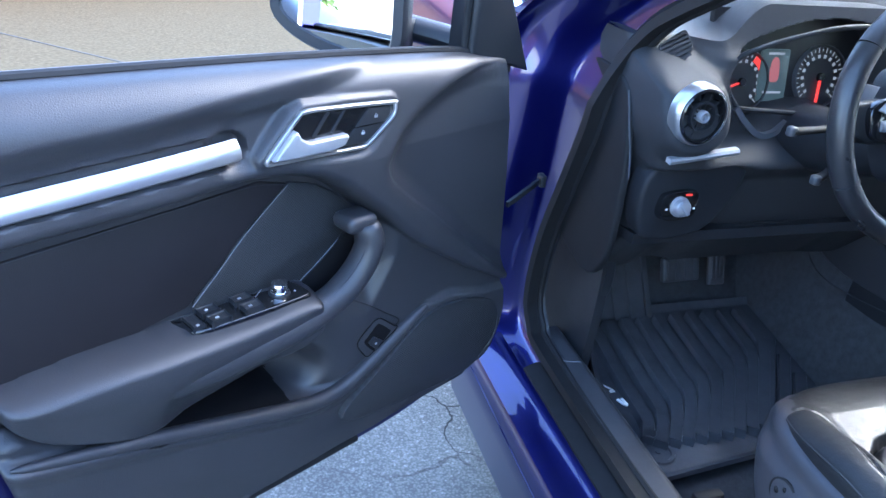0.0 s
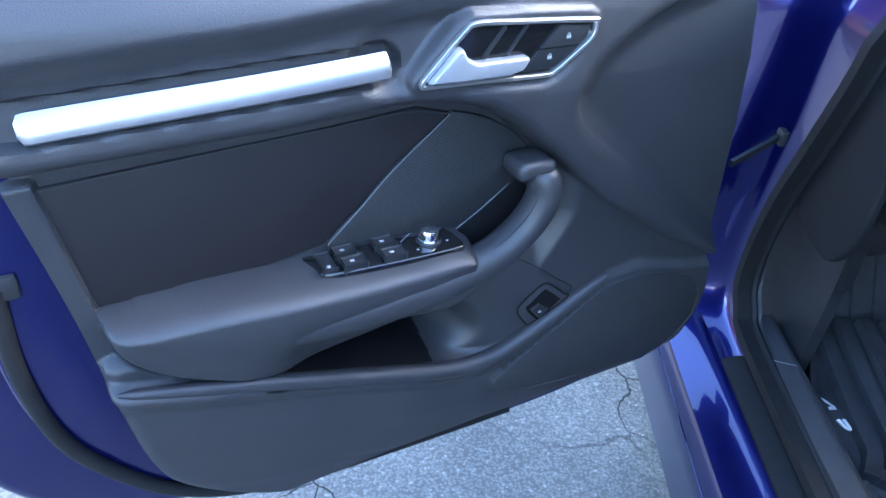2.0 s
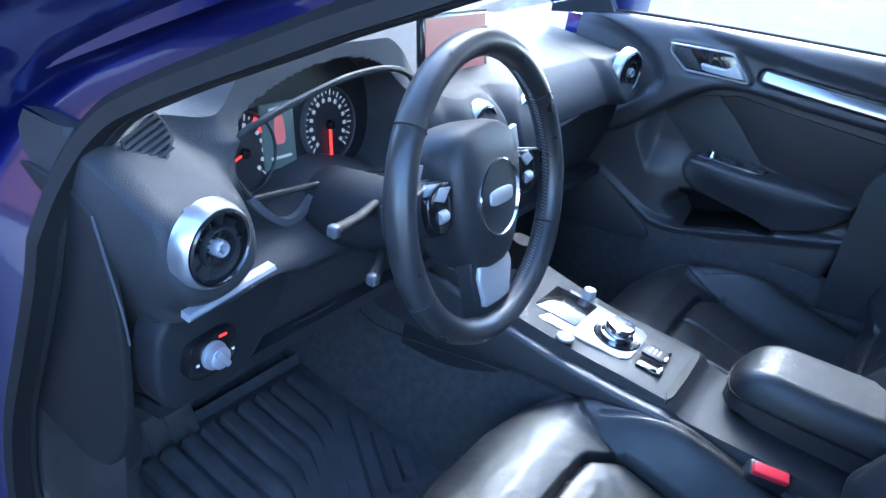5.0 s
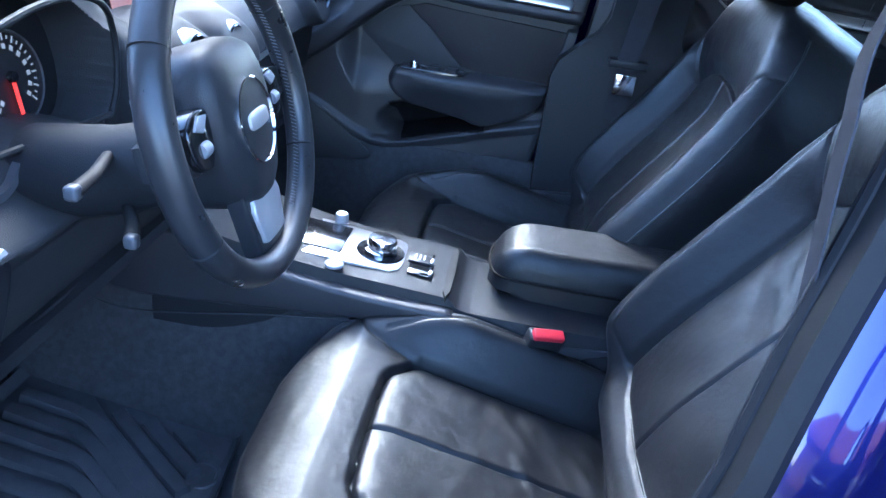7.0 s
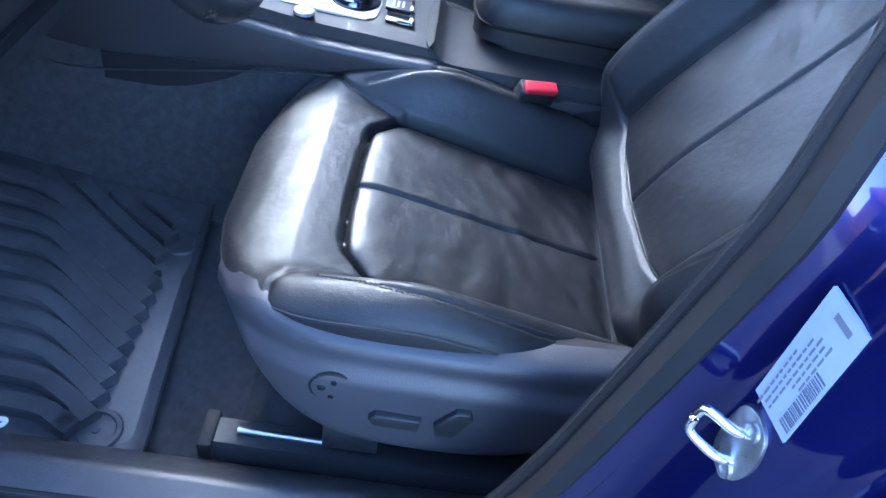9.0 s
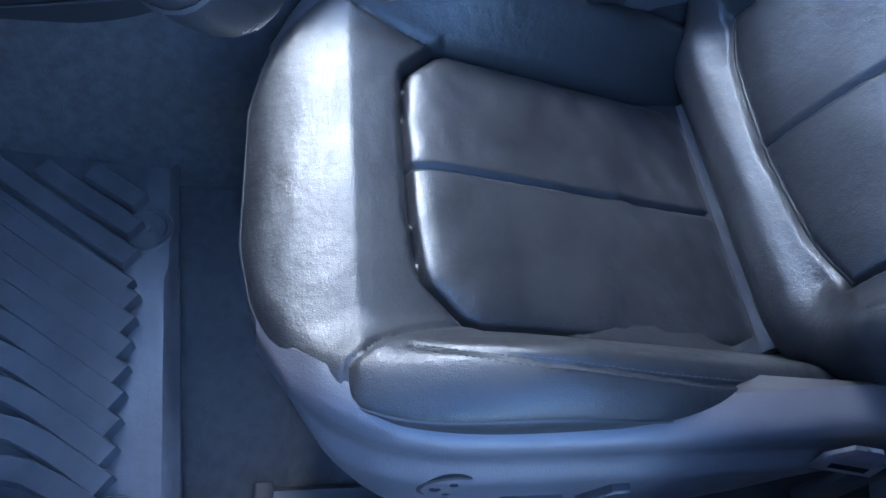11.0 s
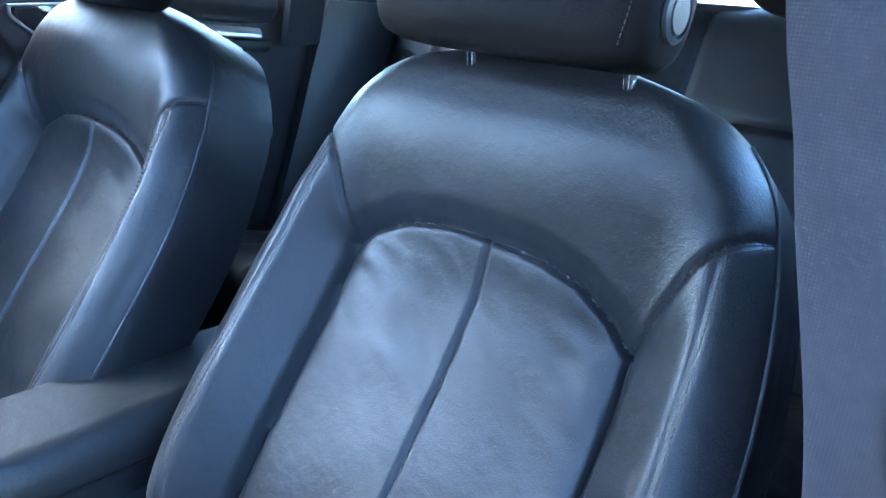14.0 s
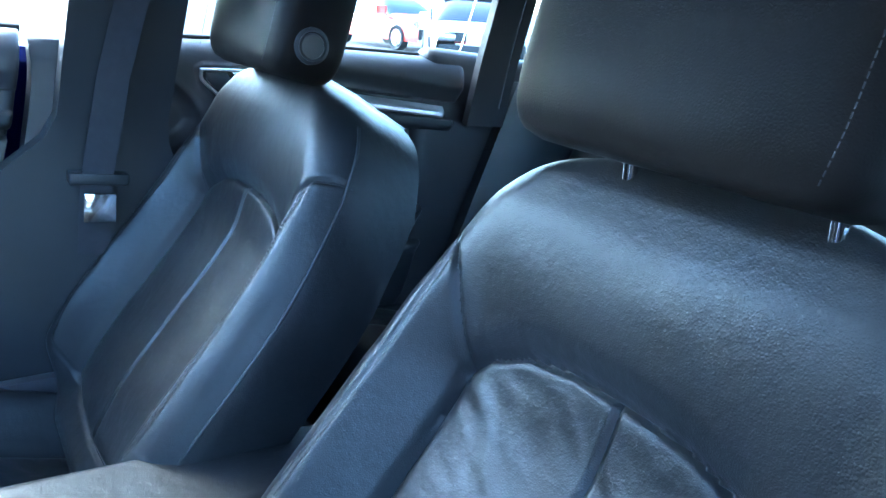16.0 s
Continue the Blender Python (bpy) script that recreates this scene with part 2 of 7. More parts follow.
def sweep(pts, section, closed=False, up=(0, 0, 1), caps=True, scale=None):
    """Sweeps a closed 2D section (side, up) along points."""
    bm = bmesh.new()
    P = [Vector(p) for p in pts]
    k, rings, upv = len(P), [], Vector(up)
    for i, p in enumerate(P):
        a = P[(i - 1) % k] if closed or i else P[i]
        b = P[(i + 1) % k] if closed or i < k - 1 else P[i]
        t = (b - a).normalized()
        side = t.cross(upv)
        side = side.normalized() if side.length > 1e-5 else Vector((1, 0, 0))
        w = side.cross(t)
        sc = scale(i / max(1, k - 1)) if scale else 1.0
        rings.append([bm.verts.new(p + side * (x * sc) + w * (y * sc)) for x, y in section])
    m = len(section)
    for i in range(k if closed else k - 1):
        r, q = rings[i], rings[(i + 1) % k]
        for j in range(m):
            bm.faces.new((r[j], r[(j + 1) % m], q[(j + 1) % m], q[j]))
    if caps and not closed:
        bm.faces.new(rings[0][::-1])
        bm.faces.new(rings[-1])
    return bm


def circle(r, n=12, r2=None):
    return [(r * math.cos(2 * math.pi * i / n), (r2 or r) * math.sin(2 * math.pi * i / n)) for i in range(n)]


def lathe(fr, profile, n=32):
    """Revolves (radius, height) pairs round a frame's n axis."""
    bm = bmesh.new()
    rings = []
    for r, h in profile:
        if r < 1e-6:
            rings.append([bm.verts.new(fr(0, 0, h))])
        else:
            rings.append([bm.verts.new(fr(r * math.cos(2 * math.pi * i / n), r * math.sin(2 * math.pi * i / n), h)) for i in range(n)])
    for a, b in zip(rings, rings[1:]):
        for i in range(n):
            j = (i + 1) % n
            if len(a) == 1 and len(b) > 1:
                bm.faces.new((a[0], b[i], b[j]))
            elif len(b) == 1 and len(a) > 1:
                bm.faces.new((a[i], a[j], b[0]))
            elif len(a) > 1:
                bm.faces.new((a[i], a[j], b[j], b[i]))
    return bm


def sheet(fn, nu, nv, thick=0.0, back=None):
    """A grid surface fn(s, t) -> point, with an optional thickness away from the normal."""
    bm = bmesh.new()
    g = [[bm.verts.new(fn(i / nu, j / nv)) for j in range(nv + 1)] for i in range(nu + 1)]
    for i in range(nu):
        for j in range(nv):
            bm.faces.new((g[i][j], g[i + 1][j], g[i + 1][j + 1], g[i][j + 1]))
    if back is not None:
        ring = [g[i][0] for i in range(nu + 1)] + [g[nu][j] for j in range(1, nv + 1)] + [g[i][nv] for i in range(nu - 1, -1, -1)] + [g[0][j] for j in range(nv - 1, 0, -1)]
        off = Vector(back)
        low = [bm.verts.new(v.co + off) for v in ring]
        k = len(ring)
        for i in range(k):
            bm.faces.new((ring[i], ring[(i + 1) % k], low[(i + 1) % k], low[i]))
        bm.faces.new(low)
    return bm


def smooth01(x):
    x = np.clip(x, 0, 1)
    return x * x * (3 - 2 * x)


def sdist(P, poly):
    """Signed distance (inside positive) of points P (k, 2) to a closed polygon."""
    A = np.array([q[:2] for q in poly], float)
    B = np.roll(A, -1, 0)
    d2 = np.full(len(P), 1e9)
    inside = np.zeros(len(P), bool)
    for a, b in zip(A, B):
        e = b - a
        t = np.clip(((P - a) @ e) / (e @ e + 1e-12), 0, 1)
        d2 = np.minimum(d2, ((P - a - t[:, None] * e) ** 2).sum(1))
        cross = (a[1] > P[:, 1]) != (b[1] > P[:, 1])
        if abs(b[1] - a[1]) > 1e-12:
            inside ^= cross & (P[:, 0] < (b[0] - a[0]) * (P[:, 1] - a[1]) / (b[1] - a[1]) + a[0])
    return np.where(inside, 1, -1) * np.sqrt(d2)


def ldist(P, line):
    """Distance of points to an open polyline."""
    A = np.array([q[:2] for q in line], float)
    d2 = np.full(len(P), 1e9)
    for a, b in zip(A, A[1:]):
        e = b - a
        t = np.clip(((P - a) @ e) / (e @ e + 1e-12), 0, 1)
        d2 = np.minimum(d2, ((P - a - t[:, None] * e) ** 2).sum(1))
    return np.sqrt(d2)


def relief(fr, lo, hi, v0, v1, height, nu, nv, back=0.03, warp=None):
    """A moulded surface: rows v0..v1, each from lo(v) to hi(v), lifted by height(P) along the frame's n; its rim turned back."""
    vs = np.linspace(v0, v1, nv + 1)
    s = np.linspace(0, 1, nu + 1)
    if warp:
        s = warp(s)
    a, b = np.array([lo(v) for v in vs]), np.array([hi(v) for v in vs])
    Ug = a[:, None] + (b - a)[:, None] * s[None]
    Vg = np.repeat(vs[:, None], nu + 1, 1)
    H = height(np.stack([Ug.ravel(), Vg.ravel()], 1)).reshape(Ug.shape)
    bm = bmesh.new()
    g = [[bm.verts.new(fr(Ug[i, j], Vg[i, j], H[i, j])) for j in range(nu + 1)] for i in range(nv + 1)]
    for i in range(nv):
        for j in range(nu):
            bm.faces.new((g[i][j], g[i][j + 1], g[i + 1][j + 1], g[i + 1][j]))
    idx = [(0, j) for j in range(nu + 1)] + [(i, nu) for i in range(1, nv + 1)] + [(nv, j) for j in range(nu - 1, -1, -1)] + [(i, 0) for i in range(nv - 1, 0, -1)]
    ring = [g[i][j] for i, j in idx]
    low = [bm.verts.new(v.co - fr.n * back) for v in ring]
    k = len(ring)
    for i in range(k):
        bm.faces.new((ring[i], ring[(i + 1) % k], low[(i + 1) % k], low[i]))
    bm.faces.new(low)
    return bm


def curve1(pts):
    """A smooth function through (x, y) pairs."""
    q = np.array(spline(pts, 8))
    return lambda x: float(np.interp(x, q[:, 0], q[:, 1]))


WORLD = Frame((0, 0, 0), (1, 0, 0), (0, 1, 0), (0, 0, 1))
XD, XP, XC = 1.165, 1.88, 1.52    # driver's seat, passenger's seat, middle of the car


# ---- ground ----
def concrete_cracks():
    """Adds hairline cracks and slab joints to the concrete."""
    nt = CONCRETE.node_tree
    b = nt.nodes["Principled BSDF"]
    tc = nt.nodes.new("ShaderNodeTexCoord")
    wob = nt.nodes.new("ShaderNodeTexNoise")
    wob.inputs["Scale"].default_value, wob.inputs["Detail"].default_value = 5.0, 5
    nt.links.new(tc.outputs["Object"], wob.inputs["Vector"])
    add = nt.nodes.new("ShaderNodeMix")
    add.data_type, add.blend_type = "RGBA", "LINEAR_LIGHT"
    add.inputs["Factor"].default_value = 0.09
    nt.links.new(tc.outputs["Object"], add.inputs["A"])
    nt.links.new(wob.outputs["Color"], add.inputs["B"])
    vor = nt.nodes.new("ShaderNodeTexVoronoi")
    vor.feature = "DISTANCE_TO_EDGE"
    vor.inputs["Scale"].default_value = 3.1
    nt.links.new(add.outputs["Result"], vor.inputs["Vector"])
    line = nt.nodes.new("ShaderNodeMapRange")
    line.inputs["From Min"].default_value, line.inputs["From Max"].default_value = 0.002, 0.012
    nt.links.new(vor.outputs["Distance"], line.inputs["Value"])
    patch = nt.nodes.new("ShaderNodeTexNoise")
    patch.inputs["Scale"].default_value = 1.7
    nt.links.new(tc.outputs["Object"], patch.inputs["Vector"])
    keep = nt.nodes.new("ShaderNodeMapRange")
    keep.inputs["From Min"].default_value, keep.inputs["From Max"].default_value = 0.42, 0.56
    keep.inputs["To Min"].default_value, keep.inputs["To Max"].default_value = 1.0, 0.0
    nt.links.new(patch.outputs["Fac"], keep.inputs["Value"])
    mx = nt.nodes.new("ShaderNodeMath")
    mx.operation = "MAXIMUM"
    nt.links.new(line.outputs[0], mx.inputs[0])
    nt.links.new(keep.outputs[0], mx.inputs[1])
    # pale pebbles in the worn surface
    peb = nt.nodes.new("ShaderNodeTexVoronoi")
    peb.inputs["Scale"].default_value = 150
    nt.links.new(tc.outputs["Object"], peb.inputs["Vector"])
    pr = nt.nodes.new("ShaderNodeMapRange")
    pr.inputs["From Min"].default_value, pr.inputs["From Max"].default_value = 0.25, 0.7
    pr.inputs["To Min"].default_value, pr.inputs["To Max"].default_value = 1.28, 0.80
    nt.links.new(peb.outputs["Distance"], pr.inputs["Value"])
    # worn pale flecks
    flk = nt.nodes.new("ShaderNodeTexNoise")
    flk.inputs["Scale"].default_value, flk.inputs["Detail"].default_value, flk.inputs["Roughness"].default_value = 70, 4, 0.6
    nt.links.new(tc.outputs["Object"], flk.inputs["Vector"])
    fr_ = nt.nodes.new("ShaderNodeMapRange")
    fr_.inputs["From Min"].default_value, fr_.inputs["From Max"].default_value = 0.56, 0.68
    fr_.inputs["To Min"].default_value, fr_.inputs["To Max"].default_value = 1.0, 1.7
    nt.links.new(flk.outputs["Fac"], fr_.inputs["Value"])
    both = nt.nodes.new("ShaderNodeMath")
    both.operation = "MULTIPLY"
    nt.links.new(pr.outputs[0], both.inputs[0])
    nt.links.new(fr_.outputs[0], both.inputs[1])
    old = b.inputs["Base Color"].links[0].from_socket
    m1 = nt.nodes.new("ShaderNodeMix")
    m1.data_type, m1.blend_type = "RGBA", "MULTIPLY"
    m1.inputs["Factor"].default_value = 1.0
    nt.links.new(old, m1.inputs["A"])
    nt.links.new(both.outputs[0], m1.inputs["B"])
    m2 = nt.nodes.new("ShaderNodeMix")
    m2.data_type = "RGBA"
    m2.inputs["A"].default_value = (0.030, 0.028, 0.026, 1)
    nt.links.new(m1.outputs["Result"], m2.inputs["B"])
    nt.links.new(mx.outputs[0], m2.inputs["Factor"])
    nt.links.new(m2.outputs["Result"], b.inputs["Base Color"])


concrete_cracks()


def flat_ground():
    bm = bmesh.new()
    R = 600.0
    bm.faces.new([bm.verts.new((x, y, 0)) for x, y in ((-R, -R), (R, -R), (R, R), (-R, R))])
    ob = part("ground", bm, CONCRETE, smooth=False)
    tagged(ob, "weathered concrete driveway with fine cracks", "ground", kind="structure")


flat_ground()
# beyond the open door: pale slabs, a shallow gutter and an aggregate drive, laid askew to the car
PAVE = Frame((-0.30, 4.65, 0), (0.781, 0.625, 0), (-0.625, 0.781, 0), (0, 0, 1))
# sunlight on the further slabs is put into a paler base colour
PALE = material("sunlit_pale_concrete", (0.30, 0.28, 0.235), 0.9, var=0.10, var_scale=3.0, color2=(0.25, 0.235, 0.20), bump=0.5, bump_scale=140, dist=0.003, spec=0.1)
GUTTER = material("damp_gutter_concrete", (0.17, 0.165, 0.14), 0.9, var=0.2, var_scale=7, bump=0.6, bump_scale=110, dist=0.003, spec=0.1)
JOINT = material("joint_and_shadow_line", (0.07, 0.065, 0.055), 0.95, var=0.3, var_scale=30)
pale = part("pavement", box(PAVE, (0.0, -1.1, 0.003), (16.0, 1.65, 0.006), 0.0), PALE, smooth=False)
tagged(pale, "concrete slabs beside the drive, sunlight put into their pale colour", "pavement", kind="structure")
gut = part("gutter", box(PAVE, (0.0, -0.14, 0.002), (16.0, 0.26, 0.004), 0.0), GUTTER, smooth=False)
tagged(gut, "greenish grey concrete gutter strip", "gutter", kind="structure")
drive = part("driveway", box(PAVE, (0.0, 7.0, 0.004), (26.0, 14.0, 0.008), 0.0), AGGREGATE, smooth=False)
tagged(drive, "tan exposed-aggregate driveway slab", "driveway", kind="structure")
# the first strip paints the shadow line along the gutter; the rest are joints
for c, size in (((0.0, -0.272, 0.005), (16.0, 0.03, 0.010)), ((-0.60, -1.1, 0.005), (0.022, 1.65, 0.010)), ((2.0, -1.1, 0.005), (0.022, 1.65, 0.010)), ((-0.55, -0.14, 0.004), (0.018, 0.26, 0.008)), ((1.0, 4.0, 0.006), (0.03, 7.9, 0.012))):
    j = part("slab_joint", box(PAVE, c, size, 0.0), JOINT, smooth=False)
    tagged(j, "dark line between concrete slabs", "joint", kind="structure")

# ---- driver's door, standing open ----
DOOR = Frame((0.591, 0.927, 0), (-0.8797, -0.4756, 0), (0, 0, 1), (0.4756, -0.8797, 0))
DTOP = Frame(DOOR.o, DOOR.u, DOOR.n, (0, 0, 1))
door = thing("driver_door", "open blue car door with black trim panel", "car door", at=(0.65, 1.0, 0.4))

trim_front = curve1([(0.43, 0.10), (0.45, 0.077), (0.482, 0.018), (0.565, 0.0), (0.625, 0.006), (0.80, 0.018), (0.95, 0.033), (1.02, 0.03), (1.08, 0.03)])
trim_rear = curve1([(0.425, 0.60), (0.435, 0.68), (0.504, 0.773), (0.639, 0.806), (0.744, 0.822), (0.82, 0.835), (0.90, 0.85), (0.98, 0.862), (1.08, 0.868)])
belt = curve1([(-0.2, 1.02), (0.028, 1.022), (0.161, 1.041), (0.441, 1.059), (0.742, 1.072), (0.9, 1.078)])
bottom = curve1([(-0.1, 0.452), (0.077, 0.45), (0.341, 0.445), (0.654, 0.428), (0.9, 0.42)])

UPPER = [(1.2, 0.913), (0.845, 0.916), (0.717, 0.919), (0.609, 0.922), (0.509, 0.929), (0.45, 0.925), (0.41, 0.914), (0.37, 0.89), (0.32, 0.848), (0.23, 0.772), (0.1, 0.685), (-0.05, 0.60), (-0.3, 0.6), (-0.3, 1.3), (1.2, 1.3)]
SHOULDER = [(1.2, 0.998), (0.825, 0.998), (0.704, 1.006), (0.623, 1.010), (0.553, 1.018), (0.47, 1.026), (0.40, 1.036), (0.33, 1.05), (0.25, 1.08), (0.2, 1.3), (1.2, 1.3)]
FACE = spline([(0.02, 1.03), (0.11, 1.022), (0.188, 1.004), (0.262, 0.966), (0.296, 0.925), (0.294, 0.892), (0.262, 0.858), (0.200, 0.808), (0.096, 0.716), (0.0, 0.64), (-0.2, 0.5), (-0.2, 1.1)], 6, True)
ARM_LOW = spline([(0.806, 0.757), (0.798, 0.72), (0.775, 0.69), (0.735, 0.664), (0.645, 0.630), (0.59, 0.640), (0.50, 0.654), (0.45, 0.664), (0.41, 0.690), (0.395, 0.720), (0.402, 0.745)], 5)
ARM_TOP = spline([(0.402, 0.745), (0.42, 0.757), (0.45, 0.762), (0.50, 0.760), (0.58, 0.760), (0.70, 0.763), (0.806, 0.757)], 5)
ARM = ARM_LOW + ARM_TOP[1:-1]
RIDGE = [(1.0, 0.69), (0.804, 0.668), (0.645, 0.624), (0.51, 0.583), (0.44, 0.563), (0.405, 0.557), (0.366, 0.559), (0.322, 0.577), (0.28, 0.599), (0.237, 0.623), (0.192, 0.645), (0.14, 0.650), (0.06, 0.625), (-0.1, 0.60), (-0.1, 0.3), (1.0, 0.3)]
POCKET = spline([(0.652, 0.626), (0.60, 0.638), (0.50, 0.652), (0.44, 0.654), (0.40, 0.650), (0.372, 0.63), (0.365, 0.605), (0.375, 0.583), (0.40, 0.570), (0.44, 0.571), (0.51, 0.592), (0.60, 0.617)], 5, True)


BAR_PATH = [(0.331, 0.836, 0.006), (0.328, 0.808, 0.012), (0.340, 0.779, 0.012), (0.364, 0.753, 0.011), (0.396, 0.735, 0.011), (0.439, 0.723, 0.010), (0.50, 0.715, 0.005), (0.58, 0.708, -0.004), (0.66, 0.704, -0.018)]
ESC = [(0.487, 0.957), (0.475, 0.972), (0.445, 1.003), (0.432, 1.010), (0.39, 1.008), (0.30, 1.002), (0.294, 0.999), (0.296, 0.984), (0.318, 0.966), (0.336, 0.953), (0.35, 0.950), (0.42, 0.953), (0.475, 0.9545)]


def pillow(x):
    x = np.clip(x, 0, 1)
    return np.sqrt(np.maximum(0, 1 - (1 - x) ** 2))


def door_height(P):
    u, v = P[:, 0], P[:, 1]
    front = smooth01((0.315 - u) / 0.06) * smooth01((0.90 - v) / 0.02) + smooth01((0.46 - u) / 0.14) * smooth01((0.77 - v) / 0.10)
    front = np.minimum(front, 1.0)
    h = -0.036 + 0.034 * front
    h = h + 0.026 * smooth01((u - 0.58) / 0.08) * smooth01((0.715 - v) / 0.03)
    up = sdist(P, UPPER)
    # upper panel, leaning back towards the belt line
    lvl = 0.008 + 0.008 * smooth01((0.50 - u) / 0.14) - 0.16 * np.maximum(0, v - 0.93)
    h = h + (lvl - h) * (0.25 * smooth01((up + 0.001) / 0.003) + 0.75 * pillow((up - 0.001) / 0.020) * (up > 0.001))
    # shoulder above the strip
    sh = sdist(P, SHOULDER)
    h = h + 0.022 * smooth01((sh + 0.014) / 0.036)
    # hollow front face
    fc = sdist(P, FACE)
    h = h - 0.020 * smooth01((fc + 0.012) / 0.045) * smooth01((up - 0.002) / 0.02) - 0.004 * smooth01(fc / 0.008) * (up > 0)
    b = np.array([belt(x) for x in u])
    h = h - 0.040 * (1 - pillow((b - v) / 0.045))
    ch = ldist(P, [(0.9, 0.963), (0.52, 0.976)])
    h = h - 0.012 * smooth01(1 - (ch - 0.015) / 0.006)
    # flared run from strip to handle
    hd = ldist(P, [(0.515, 0.978), (0.46, 0.985), (0.40, 0.985)])
    h = h - 0.008 * smooth01(1 - (hd - 0.02) / 0.02)
    # ledge and lower panel
    rd = sdist(P, RIDGE)
    ledge = smooth01((u - 0.27) / 0.1)
    low = 0.008 + ledge * (0.008 * (1 - smooth01((rd - 0.004) / 0.024)) - 0.006)
    low = low - 0.014 * smooth01((rd - 0.06) / 0.12)
    h = h + (low - h) * smooth01((rd + 0.012) / 0.016)
    # pocket, shallowing towards the front
    pk = sdist(P, POCKET)
    h = h - 0.078 * smooth01((pk + 0.002) / (0.012 + 0.045 * smooth01((0.46 - u) / 0.10))) * smooth01((u - 0.34) / 0.12)
    # armrest: a ridge along the top, the side falling away below it
    ar = sdist(P, ARM)
    dl, dt = ldist(P, ARM_LOW), ldist(P, ARM_TOP)
    q = dt / (dt + dl + 1e-6)
    top = 0.034 - 0.012 * smooth01((u - 0.62) / 0.2)
    fall = 1 - 0.58 * smooth01((q - 0.22) / 0.78) * smooth01((u - 0.40) / 0.10) * (1 - 0.45 * smooth01((u - 0.60) / 0.1))
    round_low = 0.010 + 0.014 * smooth01((0.50 - u) / 0.1)
    h = np.where(ar > 0, np.maximum(h, -0.036 + (top + 0.036) * pillow(dt / (0.017 - 0.010 * smooth01((0.45 - u) / 0.05))) * fall * pillow(dl / round_low)), h)
    # seam round the armrest's rear end
    h = h - 0.006 * np.exp(-((ar + 0.001) / 0.0028) ** 2) * (u > 0.62)
    # level seat for the handle bowl
    es = sdist(P, ESC)
    h = h + (0.008 - h) * smooth01((es + 0.014) / 0.009)
    r = np.array([trim_rear(q_) for q_ in v])
    h = h - 0.014 * (1 - pillow((r - u) / 0.02))
    # rear upright band stands proud of the insert and the armrest end
    pb = smooth01((u - 0.797 - 0.16 * (v - 0.74)) / 0.006) * smooth01((0.905 - v) / 0.008) * smooth01((v - 0.668) / 0.006)
    h = h + (np.maximum(h, -0.027) - h) * pb
    # worn, slightly uneven skin
    h = h + np.array([noise.noise(Vector((a * 9, c * 9, 2.0))) for a, c in P]) * 0.0007
    return h


def build_trim():
    """Trim panel: columns across, rows from the bottom edge to the belt line."""
    nu, nv = 300, 240
    bm = bmesh.new()
    pts = []
    for i in range(nv + 1):
        t = i / nv
        for j in range(nu + 1):
            s = j / nu
            v = 0.43 + t * 0.62
            for _ in range(2):
                a, b = trim_front(v), trim_rear(v)
                u = a + (b - a) * s
                v = bottom(u) + t * (belt(u) - bottom(u))
            pts.append((u, v))
    P = np.array(pts)
    H = door_height(P)
    # the pocket's shade is painted: faces under this mask take near-black
    shade_mask = (sdist(P, POCKET) > -0.006) & (P[:, 0] > 0.405 + 0.5 * (0.64 - P[:, 1])) & (sdist(P, ARM) < 0)
    vs = [bm.verts.new(DOOR(p[0], p[1], h)) for p, h in zip(P, H)]
    w = nu + 1
    for i in range(nv):
        for j in range(nu):
            fc = bm.faces.new((vs[i * w + j], vs[i * w + j + 1], vs[(i + 1) * w + j + 1], vs[(i + 1) * w + j]))
            fc.material_index = 1 if shade_mask[i * w + j] else 0
    idx = [j for j in range(w)] + [i * w + nu for i in range(1, nv + 1)] + [nv * w + j for j in range(nu - 1, -1, -1)] + [i * w for i in range(nv - 1, 0, -1)]
    ring = [vs[i] for i in idx]
    low = [bm.verts.new(DOOR(P[i][0], P[i][1], -0.075)) for i in idx]
    k = len(ring)
    for i in range(k):
        bm.faces.new((ring[i], ring[(i + 1) % k], low[(i + 1) % k], low[i]))
    return bm


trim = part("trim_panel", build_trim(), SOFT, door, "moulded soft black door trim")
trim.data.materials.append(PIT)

# painted shell: a deep outer body and a thin flange that shows behind the trim's rear edge
shell_out = spline([(-0.03, 0.40), (-0.045, 0.6), (-0.03, 0.85), (-0.01, 0.97), (0.4, 0.985), (0.90, 1.0), (0.98, 0.92), (1.01, 0.75), (1.00, 0.60), (0.97, 0.48), (0.89, 0.385), (0.74, 0.33), (0.5, 0.315), (0.2, 0.33)], 5, True)
part("shell", slab(DOOR, shell_out, -0.19, -0.115, 0.02, 4), PAINT, door, "deep blue painted door shell")
flange = [(0.70, 0.45), (0.75, 0.50), (0.785, 0.58), (0.80, 0.68), (0.815, 0.80), (0.84, 0.95), (0.85, 1.06)] + spline([(0.884, 1.06), (0.896, 0.9), (0.900, 0.75), (0.888, 0.63), (0.845, 0.53), (0.775, 0.455), (0.66, 0.407), (0.45, 0.392), (0.2, 0.395), (0.05, 0.43), (0.06, 0.46), (0.4, 0.44)], 5)
part("flange", slab(DOOR, flange, -0.13, -0.038, 0.006, 3), PAINT, door, "glossy blue door edge")
sl = sweep([DOOR(u, v, -0.036) for u, v in spline([(0.880, 0.80), (0.884, 0.70), (0.868, 0.60), (0.826, 0.525), (0.765, 0.462), (0.68, 0.424), (0.55, 0.408), (0.3, 0.405)], 6)], circle(0.009), up=DOOR.n)
part("seal", sl, RUBBER, door, "black rubber door seal")
